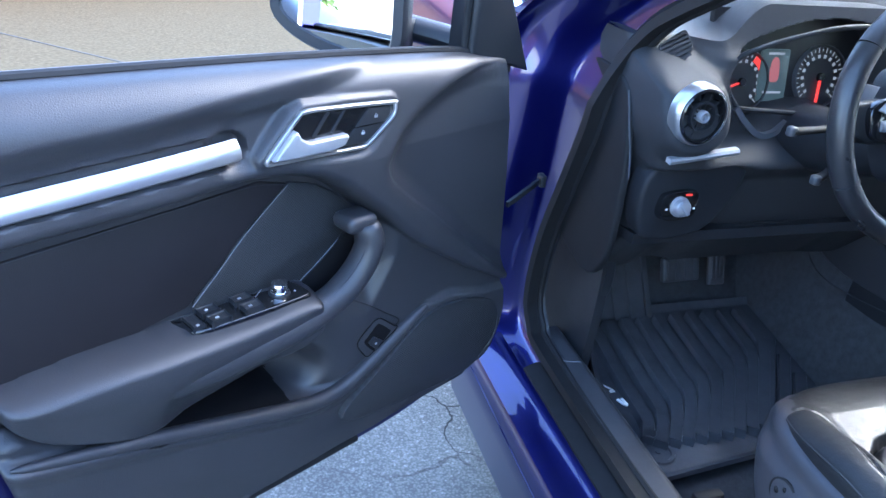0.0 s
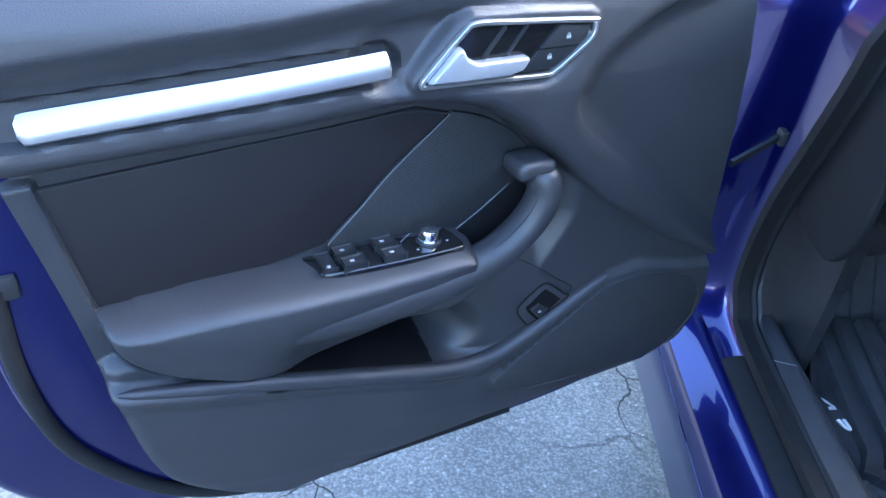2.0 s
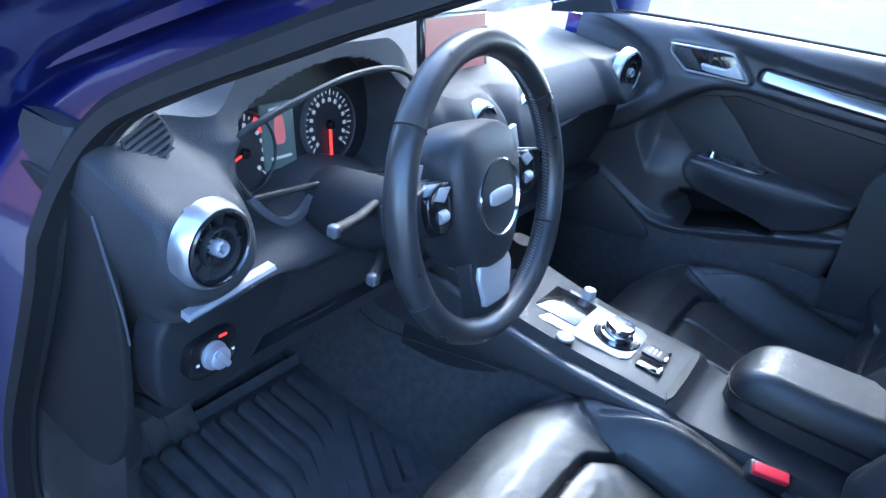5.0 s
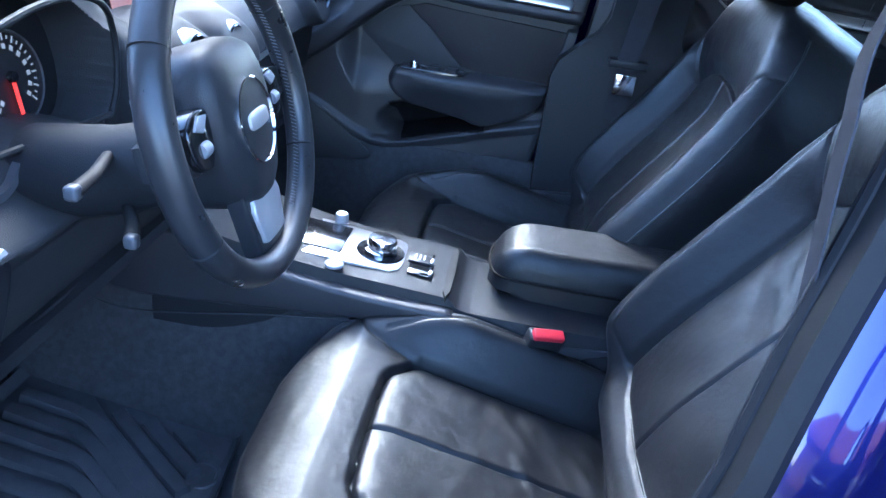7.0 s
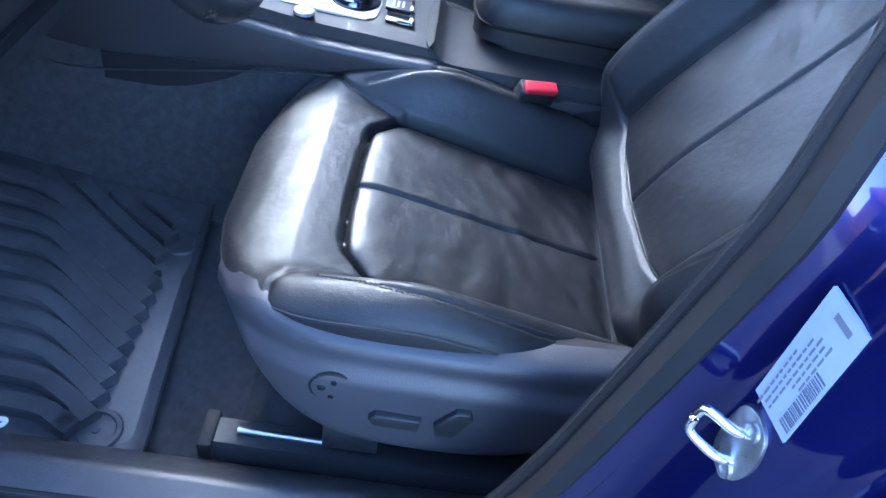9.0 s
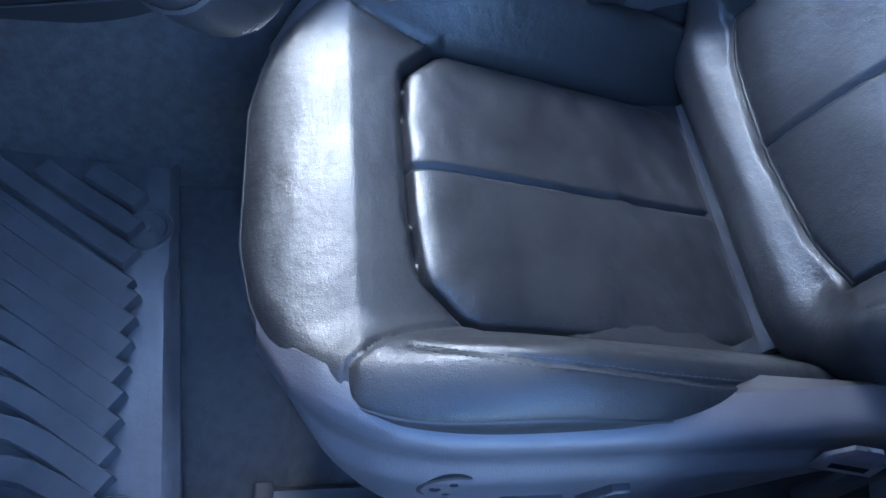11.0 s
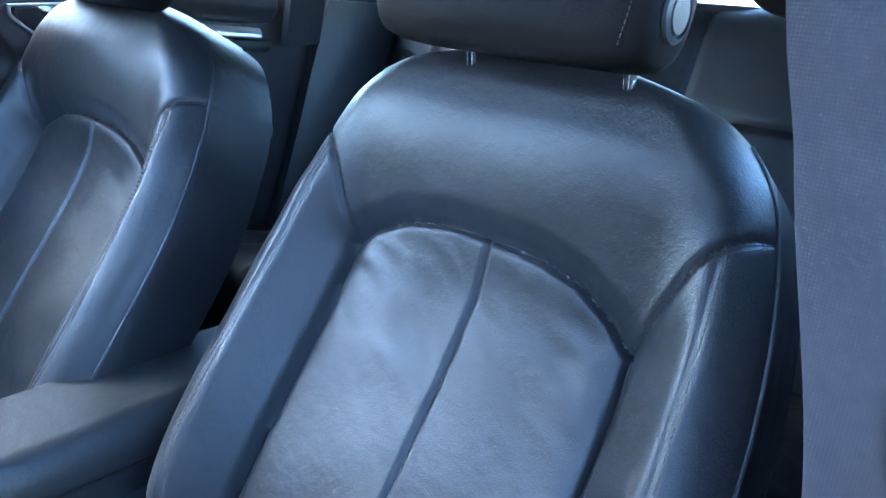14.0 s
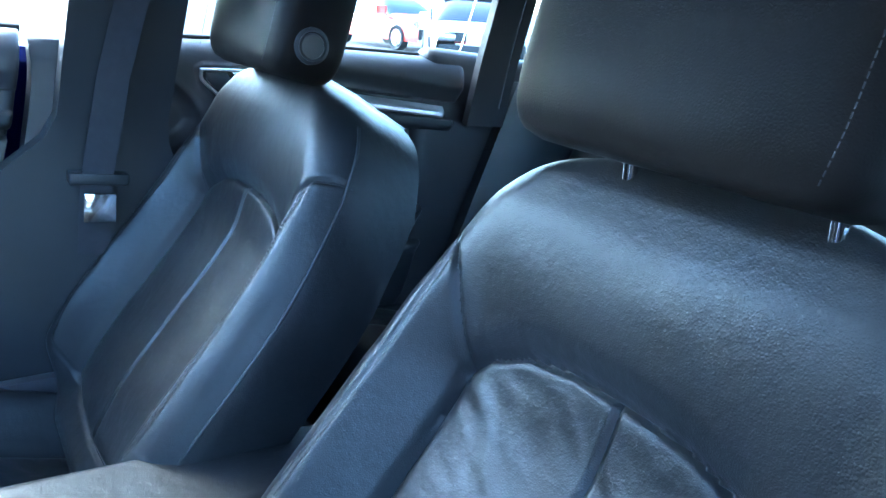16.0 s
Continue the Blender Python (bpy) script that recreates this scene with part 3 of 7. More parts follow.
lt = part("latch", box(DOOR, (0.880, 0.80, -0.036), (0.042, 0.026, 0.010), 0.004), HARD, door, "dark steel door latch")
part("latch_slot", box(DOOR, (0.885, 0.80, -0.030), (0.016, 0.010, 0.003), 0.001), STEEL, lt)

# insert, speaker cloths and their bright seams
insert = [(0.828, 0.893), (0.70, 0.9), (0.56, 0.908), (0.47, 0.915), (0.43, 0.903), (0.494, 0.851), (0.532, 0.812), (0.575, 0.772), (0.70, 0.75), (0.79, 0.73), (0.80, 0.744), (0.82, 0.842)]
part("insert", slab(DOOR, insert, -0.05, -0.0325, 0.003, 3), CLOTH, door, "dark fabric door insert")
spk = spline([(0.429, 0.905), (0.39, 0.893), (0.35, 0.868), (0.312, 0.832)], 5) + [(0.33, 0.815), (0.416, 0.745), (0.569, 0.760)] + spline([(0.569, 0.777), (0.532, 0.811), (0.494, 0.850), (0.432, 0.902)], 5)[:-1]
part("speaker_grille", slab(DOOR, spk, -0.05, -0.0315, 0.002), MESH, door, "woven mesh speaker cover")
part("seam", sweep([DOOR(u, v, -0.0305) for u, v in spline([(0.571, 0.772), (0.532, 0.811), (0.494, 0.850), (0.432, 0.902)], 8)], circle(0.0007, 6), up=DOOR.n), GREYPRINT, door)
part("seam", sweep([DOOR(u, v, -0.0300) for u, v in spline([(0.316, 0.828), (0.345, 0.805), (0.38, 0.778), (0.425, 0.748)], 8)], circle(0.0007, 6), up=DOOR.n), GREYPRINT, door)
low_spk = spline([(0.366, 0.510), (0.360, 0.530), (0.325, 0.555), (0.282, 0.584), (0.241, 0.613), (0.205, 0.634), (0.16, 0.640), (0.09, 0.628), (0.035, 0.60), (0.018, 0.56), (0.03, 0.515), (0.095, 0.476), (0.243, 0.486), (0.34, 0.498)], 5, True)
part("lower_grille", slab(DOOR, low_spk, -0.01, 0.0135, 0.002), MESH, door, "black mesh lower speaker cover")
part("seam", sweep([DOOR(u, v, 0.0138) for u, v in low_spk], circle(0.0006, 6), closed=True, up=DOOR.n), THREAD, door)
part("pocket_speaker", lathe(Frame(DOOR(0.445, 0.492, -0.060), DOOR.u, (0, 0, 1), DOOR.n), [(0.075, 0.0), (0.08, 0.012), (0.072, 0.016), (0.066, 0.006), (0, 0.002)], 36), HARD, door)

part("seam", sweep([DOOR(u, v, -0.0318) for u, v in spline([(0.43, 0.902), (0.48, 0.9115), (0.56, 0.9075), (0.70, 0.8995), (0.815, 0.892), (0.826, 0.886), (0.822, 0.85), (0.812, 0.80), (0.80, 0.752)], 8)], circle(0.0008, 6), up=DOOR.n), THREAD, door)
# silver strip
strip = sweep([DOOR(u, v, 0.001) for u, v in spline([(0.824, 0.9615), (0.75, 0.965), (0.65, 0.969), (0.56, 0.974), (0.515, 0.977)], 12)], [(-0.008, -0.010), (0.003, -0.0125), (0.0075, -0.009), (0.0072, -0.003), (0.004, 0.005), (-0.003, 0.0125), (-0.008, 0.010)], up=(0, 0, 1), scale=lambda t: 0.45 + 0.55 * float(pillow(min(t, 1 - t) * 26)))
part("strip", strip, STRIP, door, "brushed silver trim strip")

# handle bowl
esc = spline(ESC, 3, True)
bowl = part("handle_bowl", slab(DOOR, esc, -0.03, 0.0095, 0.001), GLOSS, door, "dark recessed handle bowl")
part("surround", sweep([DOOR(u, v, 0.011) for u, v in esc], [(-0.0026, -0.004), (0.0026, -0.004), (0.0026, 0.001), (0.0014, 0.0026), (-0.0014, 0.0026), (-0.0026, 0.001)], closed=True, up=DOOR.n), STRIP, bowl, "bright chrome handle surround")
lever = [(0.482, 0.9600), (0.455, 0.989), (0.449, 0.990), (0.443, 0.980), (0.432, 0.9745), (0.376, 0.9745), (0.374, 0.971), (0.38, 0.962), (0.395, 0.958), (0.45, 0.958)]
part("lever", slab(DOOR, lever, 0.002, 0.021, 0.005, 4), SATIN, bowl, "satin grey pull lever")
for du in (0.412, 0.385):
    part("rib", box(Frame(DOOR(du, 0.991, 0.010), (DOOR.u * 0.8 + Vector((0, 0, 0.6))), (DOOR.u * -0.6 + Vector((0, 0, 0.8))), DOOR.n), (0, 0, 0), (0.003, 0.034, 0.004), 0.001), HARD, bowl)
lockp = [(0.368, 0.968), (0.338, 1.000), (0.302, 0.997), (0.303, 0.986), (0.322, 0.969), (0.339, 0.957), (0.378, 0.9565)]
lock = part("lock_button", slab(DOOR, lockp, 0.0, 0.0125, 0.001), HARD, bowl, "black lock rocker")
part("split", box(Frame(DOOR(0.338, 0.9785, 0.0127), DOOR.u, (0, 0, 1), DOOR.n), (0, 0, 0), (0.05, 0.0012, 0.0006), 0), GLOSS, lock)
for du, dv in ((0.327, 0.988), (0.347, 0.969)):
    part("symbol", box(DOOR, (du, dv, 0.0128), (0.0050, 0.0032, 0.0006), 0), PALEPRINT, lock)
    part("symbol", sweep([DOOR(du + 0.0016 * math.cos(a), dv + 0.0016 + 0.0022 * math.sin(a), 0.0129) for a in np.linspace(0, math.pi, 7)], circle(0.0004, 5), up=DOOR.n), PALEPRINT, lock)

# window switches on the armrest
sw_out = spline([(0.602, -0.043), (0.592, -0.01), (0.583, 0.006), (0.522, 0.012), (0.44, 0.014), (0.424, 0.006), (0.43, -0.03), (0.446, -0.046), (0.49, -0.050), (0.559, -0.052)], 4, True)
swp = part("switch_panel", slab(DTOP, sw_out, 0.725, 0.7615, 0.003, 3), GLOSS, door, "gloss black window switch panel")
part("bright_edge", sweep([DTOP(u, n, 0.7622) for u, n in ((0.600, -0.042), (0.57, -0.048), (0.53, -0.049), (0.505, -0.047))], [(-0.003, -0.001), (0.003, -0.001), (0.003, 0.001), (-0.003, 0.001)]), SATIN, swp)
for du, dn in ((0.556, -0.022), (0.553, 0.000), (0.510, -0.022), (0.508, 0.001)):
    k = part("window_switch", box(DTOP, (du, dn, 0.763), (0.024, 0.017, 0.009), 0.002, 3), HARD, swp)
    part("bright_lip", box(DTOP, (du - 0.012, dn, 0.7655), (0.0016, 0.016, 0.003), 0.0005), CHROME, k)
    part("symbol", box(DTOP, (du + 0.002, dn, 0.7678), (0.0045, 0.0034, 0.0004), 0), PALEPRINT, k)
k = part("child_lock", box(DTOP, (0.580, -0.012, 0.762), (0.014, 0.03, 0.006), 0.002, 2), HARD, swp)
part("symbol", box(DTOP, (0.580, -0.002, 0.7652), (0.0035, 0.0042, 0.0004), 0), PALEPRINT, k)
kf = Frame(DTOP(0.459, -0.012, 0.7605), DTOP.u, DTOP.v, (0, 0, 1))
kb = part("mirror_knob", lathe(kf, [(0.0125, 0), (0.0125, 0.005), (0.0115, 0.006), (0.0112, 0.013), (0.0095, 0.0165), (0, 0.017)], 28), CHROME, swp, "chrome mirror adjuster knob")
part("skirt", lathe(kf, [(0.015, 0), (0.014, 0.003), (0.0125, 0.003)], 28), HARD, kb)
for du, dn in ((0.478, 0.0), (0.443, -0.022), (0.440, -0.004)):
    part("symbol", box(DTOP, (du, dn, 0.7619), (0.0026, 0.002, 0.0004), 0), PALEPRINT, swp)
part("divider", sweep([DTOP(u, n, 0.7622) for u, n in ((0.49, -0.02), (0.465, -0.038), (0.448, -0.044))], circle(0.0006, 5)), SATIN, swp)
# grab bar standing in front of its hollow, running back into the armrest
BAR = spline(BAR_PATH, 6)
part("grab_bar", sweep([DOOR(*q) for q in BAR], circle(0.024, 18, 0.029), up=DOOR.n, scale=lambda t: 0.80 * float(pillow(t * 9 + 0.35)) + 0.45 * float(smooth01((t - 0.45) / 0.5))), SOFT, door, "padded door pull bar")
part("bar_seam", sweep([DOOR(u + 0.013, v + 0.012, n + 0.011) for u, v, n in BAR[3:22]], circle(0.0008, 6), up=DOOR.n), THREAD, door)
part("pull_cap", box(Frame(DOOR(0.340, 0.838, -0.006), DOOR.u, (0, 0, 1), DOOR.n), (0, 0, 0), (0.050, 0.024, 0.046), 0.010, 4), SOFT, door)

# rounded lip along the pocket's lower edge, running out in the front bowl
LIP = [(u, v + 0.004) for u, v in spline(RIDGE[1:11], 8)]
part("pocket_lip", sweep([DOOR(u, v, 0.002) for u, v in LIP], circle(0.011, 16, 0.012), up=DOOR.n, scale=lambda t: 0.15 + 0.85 * float(pillow(min(t, 1 - t) * 4))), SOFT, door, "rounded lip of the door pocket")
# boot release on the pocket's sloping front end
TN = Vector((DOOR.u * 0.06 + DOOR.n)).normalized()
TU = (DOOR.u - TN * DOOR.u.dot(TN)).normalized()
TR = Frame(DOOR(0.295, 0.630, 0.0005), TU, Vector((0, 0, 1)), TN)
PLATE = spline([(0.037, 0.002), (0.026, -0.022), (0.018, -0.030), (0.008, -0.026), (-0.036, 0.001), (-0.030, 0.009), (-0.006, 0.030), (0.004, 0.032), (0.014, 0.026)], 4, True)
sw = part("release_surround", slab(TR, PLATE, -0.02, 0.0022, 0.001), SOFT, door, "black boot release surround")
part("gap", sweep([TR(u, v, 0.0018) for u, v in PLATE], circle(0.0010, 6), closed=True, up=TN), PIT, sw)
# flat black patch stands in for the shaded recess round the rocker
part("well", slab(TR, spline([(0.025, -0.002), (0.019, 0.006), (0.004, 0.021), (-0.003, 0.022), (-0.023, 0.004), (-0.023, -0.001), (0.001, -0.023), (0.008, -0.023)], 3, True), 0.0, 0.0026, 0.0), PIT, sw)
rk = part("release_rocker", slab(TR, [(0.019, -0.004), (0.008, 0.004), (-0.008, -0.009), (0.004, -0.021)], 0.0, 0.0065, 0.002), HARD, sw)
part("symbol", box(TR, (0.006, -0.008, 0.0068), (0.004, 0.003, 0.0005), 0), PALEPRINT, rk)
part("seam", sweep([DOOR(u, v, float(door_height(np.array([[u, v]]))[0]) + 0.0004) for u, v in spline([(0.350, 0.711), (0.309, 0.688), (0.278, 0.664), (0.250, 0.642), (0.257, 0.632)], 8)], circle(0.0009, 6), up=DOOR.n), RUBBER, door)
# flat black plate that paints the shade of the hollow behind the pull
part("pull_recess", slab(DOOR, spline([(0.432, 0.744), (0.412, 0.755), (0.37, 0.785), (0.325, 0.822), (0.312, 0.822), (0.312, 0.79), (0.35, 0.745), (0.39, 0.73)], 4, True), -0.045, -0.0265, 0.001), PIT, door, "black plate for the shade behind the pull handle")

# window slot seal, mirror triangle, window frame
part("window_seal", sweep([DOOR(u, belt(u) + 0.001, -0.046) for u in np.linspace(0.1, 0.87, 20)], circle(0.006, 8), up=DOOR.n), RUBBER, door)
part("belt_outer", sweep([DOOR(u, belt(u) - 0.018, -0.075) for u in np.linspace(0.0, 0.88, 20)], [(-0.03, -0.012), (0.03, -0.012), (0.03, 0.008), (-0.03, 0.012)], up=(0, 0, 1)), RUBBER, door)
sail = [(-0.037, 0.99), (0.105, 1.03), (0.103, 1.11), (0.098, 1.30), (0.088, 1.32), (0.065, 1.24), (0.02, 1.103)]
part("mirror_triangle", slab(DOOR, sail, -0.085, -0.035, 0.008, 3), HARD, door, "black mirror corner trim")
part("glass_run", sweep([DOOR(u, v, -0.05) for u, v in spline([(0.109, 1.03), (0.107, 1.11), (0.102, 1.28)], 6)], circle(0.006, 8), up=DOOR.n), RUBBER, door)
part("window_frame", sweep([DOOR(u, v, -0.06) for u, v in spline([(0.085, 1.27), (0.12, 1.33), (0.25, 1.40), (0.5, 1.45), (0.8, 1.43), (0.89, 1.36), (0.885, 1.2), (0.872, 1.06)], 6)], [(-0.02, -0.02), (0.02, -0.02), (0.025, 0.0), (0.02, 0.02), (-0.02, 0.02)], up=DOOR.n), PAINT, door, "blue painted window frame")
# hinge edge
part("hinge_edge", slab(DOOR, [(-0.03, 0.45), (0.02, 0.45), (0.03, 0.8), (0.045, 1.0), (-0.01, 1.02), (-0.03, 0.8)], -0.12, -0.055, 0.004), PAINT, door)
for v in (0.50,):
    part("hinge", box(DOOR, (-0.05, v, -0.09), (0.08, 0.05, 0.03), 0.006), PAINT, door)

# door mirror
mir = part("mirror_arm", sweep([DOOR(u, v, n) for u, v, n in ((0.06, 1.03, -0.06), (0.09, 1.04, -0.12), (0.13, 1.05, -0.17))], circle(0.028, 12, 0.02), up=(0, 0, 1)), HARD, door)
mn = (DOOR.u * 0.83 + DOOR.n * 0.558).normalized()
ms = (DOOR.n * 0.83 - DOOR.u * 0.558).normalized()
mn = (mn + Vector((0, 0, 0.13))).normalized()
MF = Frame(DOOR(0.245, 1.087, -0.178), ms, (Vector((0, 0, 1)) - mn * mn.z).normalized(), mn)
mo = spline([(0.086, -0.058), (0.09, 0.0), (0.078, 0.06), (0.0, 0.075), (-0.066, 0.06), (-0.088, 0.005), (-0.078, -0.028), (-0.026, -0.055), (0.052, -0.070)], 5, True)


def mirror_housing():
    bm = bmesh.new()
    rings = []
    for k, d in ((1.0, 0.0), (1.06, -0.012), (1.07, -0.035), (1.0, -0.07), (0.8, -0.095), (0.5, -0.108), (0.1, -0.112)):
        rings.append([bm.verts.new(MF(q[0] * k + (1 - k) * 0.02, q[1] * k, d)) for q in mo])
    n = len(mo)
    for a, b in zip(rings, rings[1:]):
        for i in range(n):
            bm.faces.new((a[i], a[(i + 1) % n], b[(i + 1) % n], b[i]))
    bm.faces.new(rings[0])
    bm.faces.new(rings[-1][::-1])
    return bm


house = part("mirror_housing", mirror_housing(), PAINT, door, "blue door mirror cap")
lower = [(q[0] * 1.08, min(q[1], -0.02 + 0.1 * q[0]) * 1.08) for q in mo]
part("mirror_base", slab(MF, lower, -0.085, 0.003, 0.006, 3), HARD, house, "black lower mirror casing")
part("bezel", sweep([MF(q[0] * 1.02, q[1] * 1.02, 0.000) for q in mo], [(-0.010, -0.040), (0.010, -0.040), (0.012, 0.0), (0.008, 0.011), (-0.006, 0.011), (-0.011, 0.0)], closed=True, up=mn), HARD, house, "black mirror bezel")
part("mirror_glass", slab(MF, [(q[0] * 0.93, q[1] * 0.92) for q in mo], 0.0, 0.006, 0.0), MIRROR, house, "bright mirror glass")
part("warning_light", box(MF, (-0.086, 0.03, 0.0125), (0.004, 0.014, 0.001), 0), WHITE, house)

# ---- car body round the door opening ----
body = thing("body_shell", "dark blue car body with open door frame", "car body", kind="structure", at=(0.7, 0.6, 0.3))
opening = spline([(0.98, 0.385), (1.08, 0.415), (1.113, 0.48), (1.095, 0.62), (1.047, 0.755), (1.0, 0.885), (0.972, 1.0), (0.93, 1.075), (0.86, 1.125), (0.73, 1.196), (0.63, 1.248), (0.47, 1.32), (0.25, 1.37), (0.1, 1.36), (0.1, 1.2), (0.15, 1.0), (0.2, 0.77), (0.245, 0.58), (0.3, 0.45), (0.42, 0.392)], 8, True)
OUT = spline([(0.98, 0.3), (1.19, 0.33), (1.22, 0.48), (1.2, 0.62), (1.19, 0.75), (1.2, 0.88), (1.18, 1.02), (1.05, 1.13), (0.95, 1.19), (0.8, 1.265), (0.68, 1.32), (0.47, 1.39), (0.2, 1.43), (-0.02, 1.42), (0.0, 1.2), (0.05, 1.0), (0.1, 0.77), (0.11, 0.58), (0.1, 0.42), (0.42, 0.3)], 8, True)


def lean(z):
    """The side of the body leans inwards above the belt line."""
    return 0.75 + 0.30 * max(0.0, z - 0.93)


def ring_between(a, b, steps):
    bm = bmesh.new()
    rings = []
    for f, dx in steps:
        ring = []
        for (y, z), (y2, z2) in zip(a, b):
            yy, zz = y + (y2 - y) * f, z + (z2 - z) * f
            ring.append(bm.verts.new((lean(zz) + dx, yy, zz)))
        rings.append(ring)
    k = len(a)
    for p, q in zip(rings, rings[1:]):
        for i in range(k):
            bm.faces.new((p[i], p[(i + 1) % k], q[(i + 1) % k], q[i]))
    return bm


part("door_frame", ring_between(opening, OUT, [(0.0, 0.01), (0.06, 0.004), (0.20, 0.0), (0.38, -0.006), (0.48, -0.014), (0.55, -0.03), (0.62, -0.05), (0.75, -0.075), (0.9, -0.088), (1.0, -0.10), (1.02, -0.13)]), PAINT, body, "glossy blue door frame", crease=3.0)
part("door_seal", sweep([(lean(z) - 0.006, y, z) for y, z in opening], [(-0.013, -0.012), (0.004, -0.014), (0.014, -0.006), (0.015, 0.007), (0.005, 0.014), (-0.012, 0.012)], closed=True, up=(1, 0, 0)), RUBBER, body, "black rubber door seal")
inner = [(y + (0.62 - y) * 0.02, z + (0.82 - z) * 0.02) for y, z in opening]
part("seal_lip", sweep([(lean(z) + 0.012, y, z) for y, z in inner], circle(0.008, 8), closed=True, up=(1, 0, 0)), RUBBER, body)
# inner trim: kick panel, pillar trim and sill cover
deep = [(y + (0.62 - y) * 0.032, z + (0.84 - z) * 0.032) for y, z in opening]
part("inner_trim", ring_between(inner, deep, [(0.0, 0.008), (0.4, 0.012), (0.8, 0.016), (1.0, 0.022)]), HARD, body, "dark grey plastic opening trim", crease=3.0)
part("kick_side", sheet(lambda s, t: Vector((0.835 + 0.01 * math.sin(3 * t), 0.98 + 0.30 * s, 0.32 + 0.44 * t)), 6, 6, back=(-0.02, 0, 0)), HARD, body, "dark footwell side trim")
part("bonnet_lever", slab(Frame((0.83, 0, 0), (0, 1, 0), (0, 0, 1), (1, 0, 0)), spline([(1.00, 0.50), (1.035, 0.52), (1.02, 0.62), (0.985, 0.64), (0.975, 0.56)], 5, True), 0.0, 0.022, 0.006, 3), HARD, body)
# sill: painted outer, black rubber strip, plastic tread
SX = Frame((0, 0, 0), (1, 0, 0), (0, 0, 1), (0, -1, 0))
part("sill", slab(SX, [(0.64, 0.12), (0.622, 0.25), (0.622, 0.305), (0.634, 0.328), (0.66, 0.338), (0.675, 0.352), (0.70, 0.356), (0.72, 0.12)], -1.25, 1.6, 0.0), PAINT, body, "blue painted sill")
part("sill_rubber", slab(SX, [(0.70, 0.30), (0.70, 0.362), (0.725, 0.372), (0.745, 0.372), (0.75, 0.30)], -1.0, -0.2, 0.0), RUBBER, body)
def tread_at(s, t):
    return Vector((0.758 + 0.115 * s, 0.16 + 0.92 * t, 0.398 + 0.004 * math.sin(3.1 * s) - 0.085 * max(0.0, s - 0.40) / 0.6))


part("tread", sheet(tread_at, 16, 30, back=(0, 0, -0.10)), TREAD, body, "blue-grey plastic sill tread")
part("tread_joint", sweep([tread_at(t, 0.875 - 0.02 * math.sin(t * 3)) + Vector((0, 0, 0.0008)) for t in np.linspace(0.05, 0.95, 10)], circle(0.0010, 6)), GREYPRINT, body)
# front wing, bonnet edge, windscreen pillar
part("front_wing", sheet(lambda s, t: Vector((0.62 - 0.02 * t, 1.205 + 1.4 * t, 0.30 + 0.72 * s)) + Vector((0.16 * max(0, s - 0.85) ** 1.4 * 4, 0, 0)), 14, 14, back=(0.05, 0, 0)), PAINT, body, "blue front wing")
part("bonnet", sheet(lambda s, t: Vector((0.70 + 1.64 * s, 1.36 + 1.1 * t, 1.02 + 0.06 * math.sin(math.pi * s) - 0.12 * t * t)), 16, 10, back=(0, 0, -0.03)), PAINT, body, "blue bonnet")
part("screen_pillar", sweep([(lean(z) - 0.02, y, z) for y, z in spline([(1.33, 0.99), (1.16, 1.08), (0.95, 1.19), (0.68, 1.32), (0.45, 1.40)], 6)], [(-0.05, -0.03), (0.03, -0.04), (0.05, 0.0), (0.03, 0.035), (-0.04, 0.03)], up=(1, 0, 0)), PAINT, body, "blue windscreen pillar")
part("pillar_trim", sweep([(lean(z) + 0.03, y + 0.05, z + 0.03) for y, z in spline([(1.12, 1.03), (0.93, 1.13), (0.67, 1.26), (0.45, 1.33)], 6)], circle(0.035, 10, 0.02), up=(1, 0, 0)), HARD, body)
part("windscreen", sheet(lambda s, t: Vector((0.86 + 1.34 * s, 1.32 - 0.87 * t - 0.06 * abs(2 * s - 1) ** 2, 1.04 + 0.34 * t)), 10, 8, back=(0, 0.003, 0.004)), GLASS, body, "clear windscreen").visible_shadow = False
part("roof", sheet(lambda s, t: Vector((0.87 + 1.31 * s, 0.44 - 1.55 * t, 1.38 + 0.05 * math.sin(math.pi * s) - 0.05 * t * t)), 14, 12, back=(0, 0, 0.035)), HEADLINER, body, "black cloth roof lining")
part("roof_skin", sheet(lambda s, t: Vector((0.81 + 1.43 * s, 0.47 - 1.62 * t, 1.425 + 0.05 * math.sin(math.pi * s) - 0.05 * t * t)), 14, 12, back=(0, 0, 0.01)), PAINT, body, "blue roof")
# footwell, tunnel, bulkhead, rear floor
part("floor_pan", box(WORLD, (XC, 0.15, 0.245), (1.36, 2.6, 0.05)), CARPET, body, "dark carpeted floor")
part("toe_board", sheet(lambda s, t: Vector((0.87 + 1.3 * s, 1.14 + 0.26 * t, 0.28 + 0.45 * t ** 1.3)), 6, 14, back=(0, 0.04, -0.02)), CARPET, body)
part("bulkhead", box(WORLD, (XC, 1.42, 0.62), (1.5, 0.04, 0.85)), CARPET, body)
part("far_footwell_side", box(WORLD, (2.215, 0.35, 0.42), (0.03, 2.0, 0.42), 0.005), CARPET, body)
part("tunnel_side", sheet(lambda s, t: Vector((1.36 + 0.05 * s, 0.30 + 1.08 * t, 0.27 + 0.33 * s)), 10, 12, back=(0.04, 0, 0)), CARPET, body)
part("seat_plinth", sheet(lambda s, t: Vector((0.87 + 0.52 * t, 0.60 - 0.34 * s, 0.27 + 0.055 * min(1, 6 * s) * (1 - (2 * t - 1) ** 8))), 16, 16, back=(0, 0, -0.03)), CARPET, body, "carpeted seat plinth")

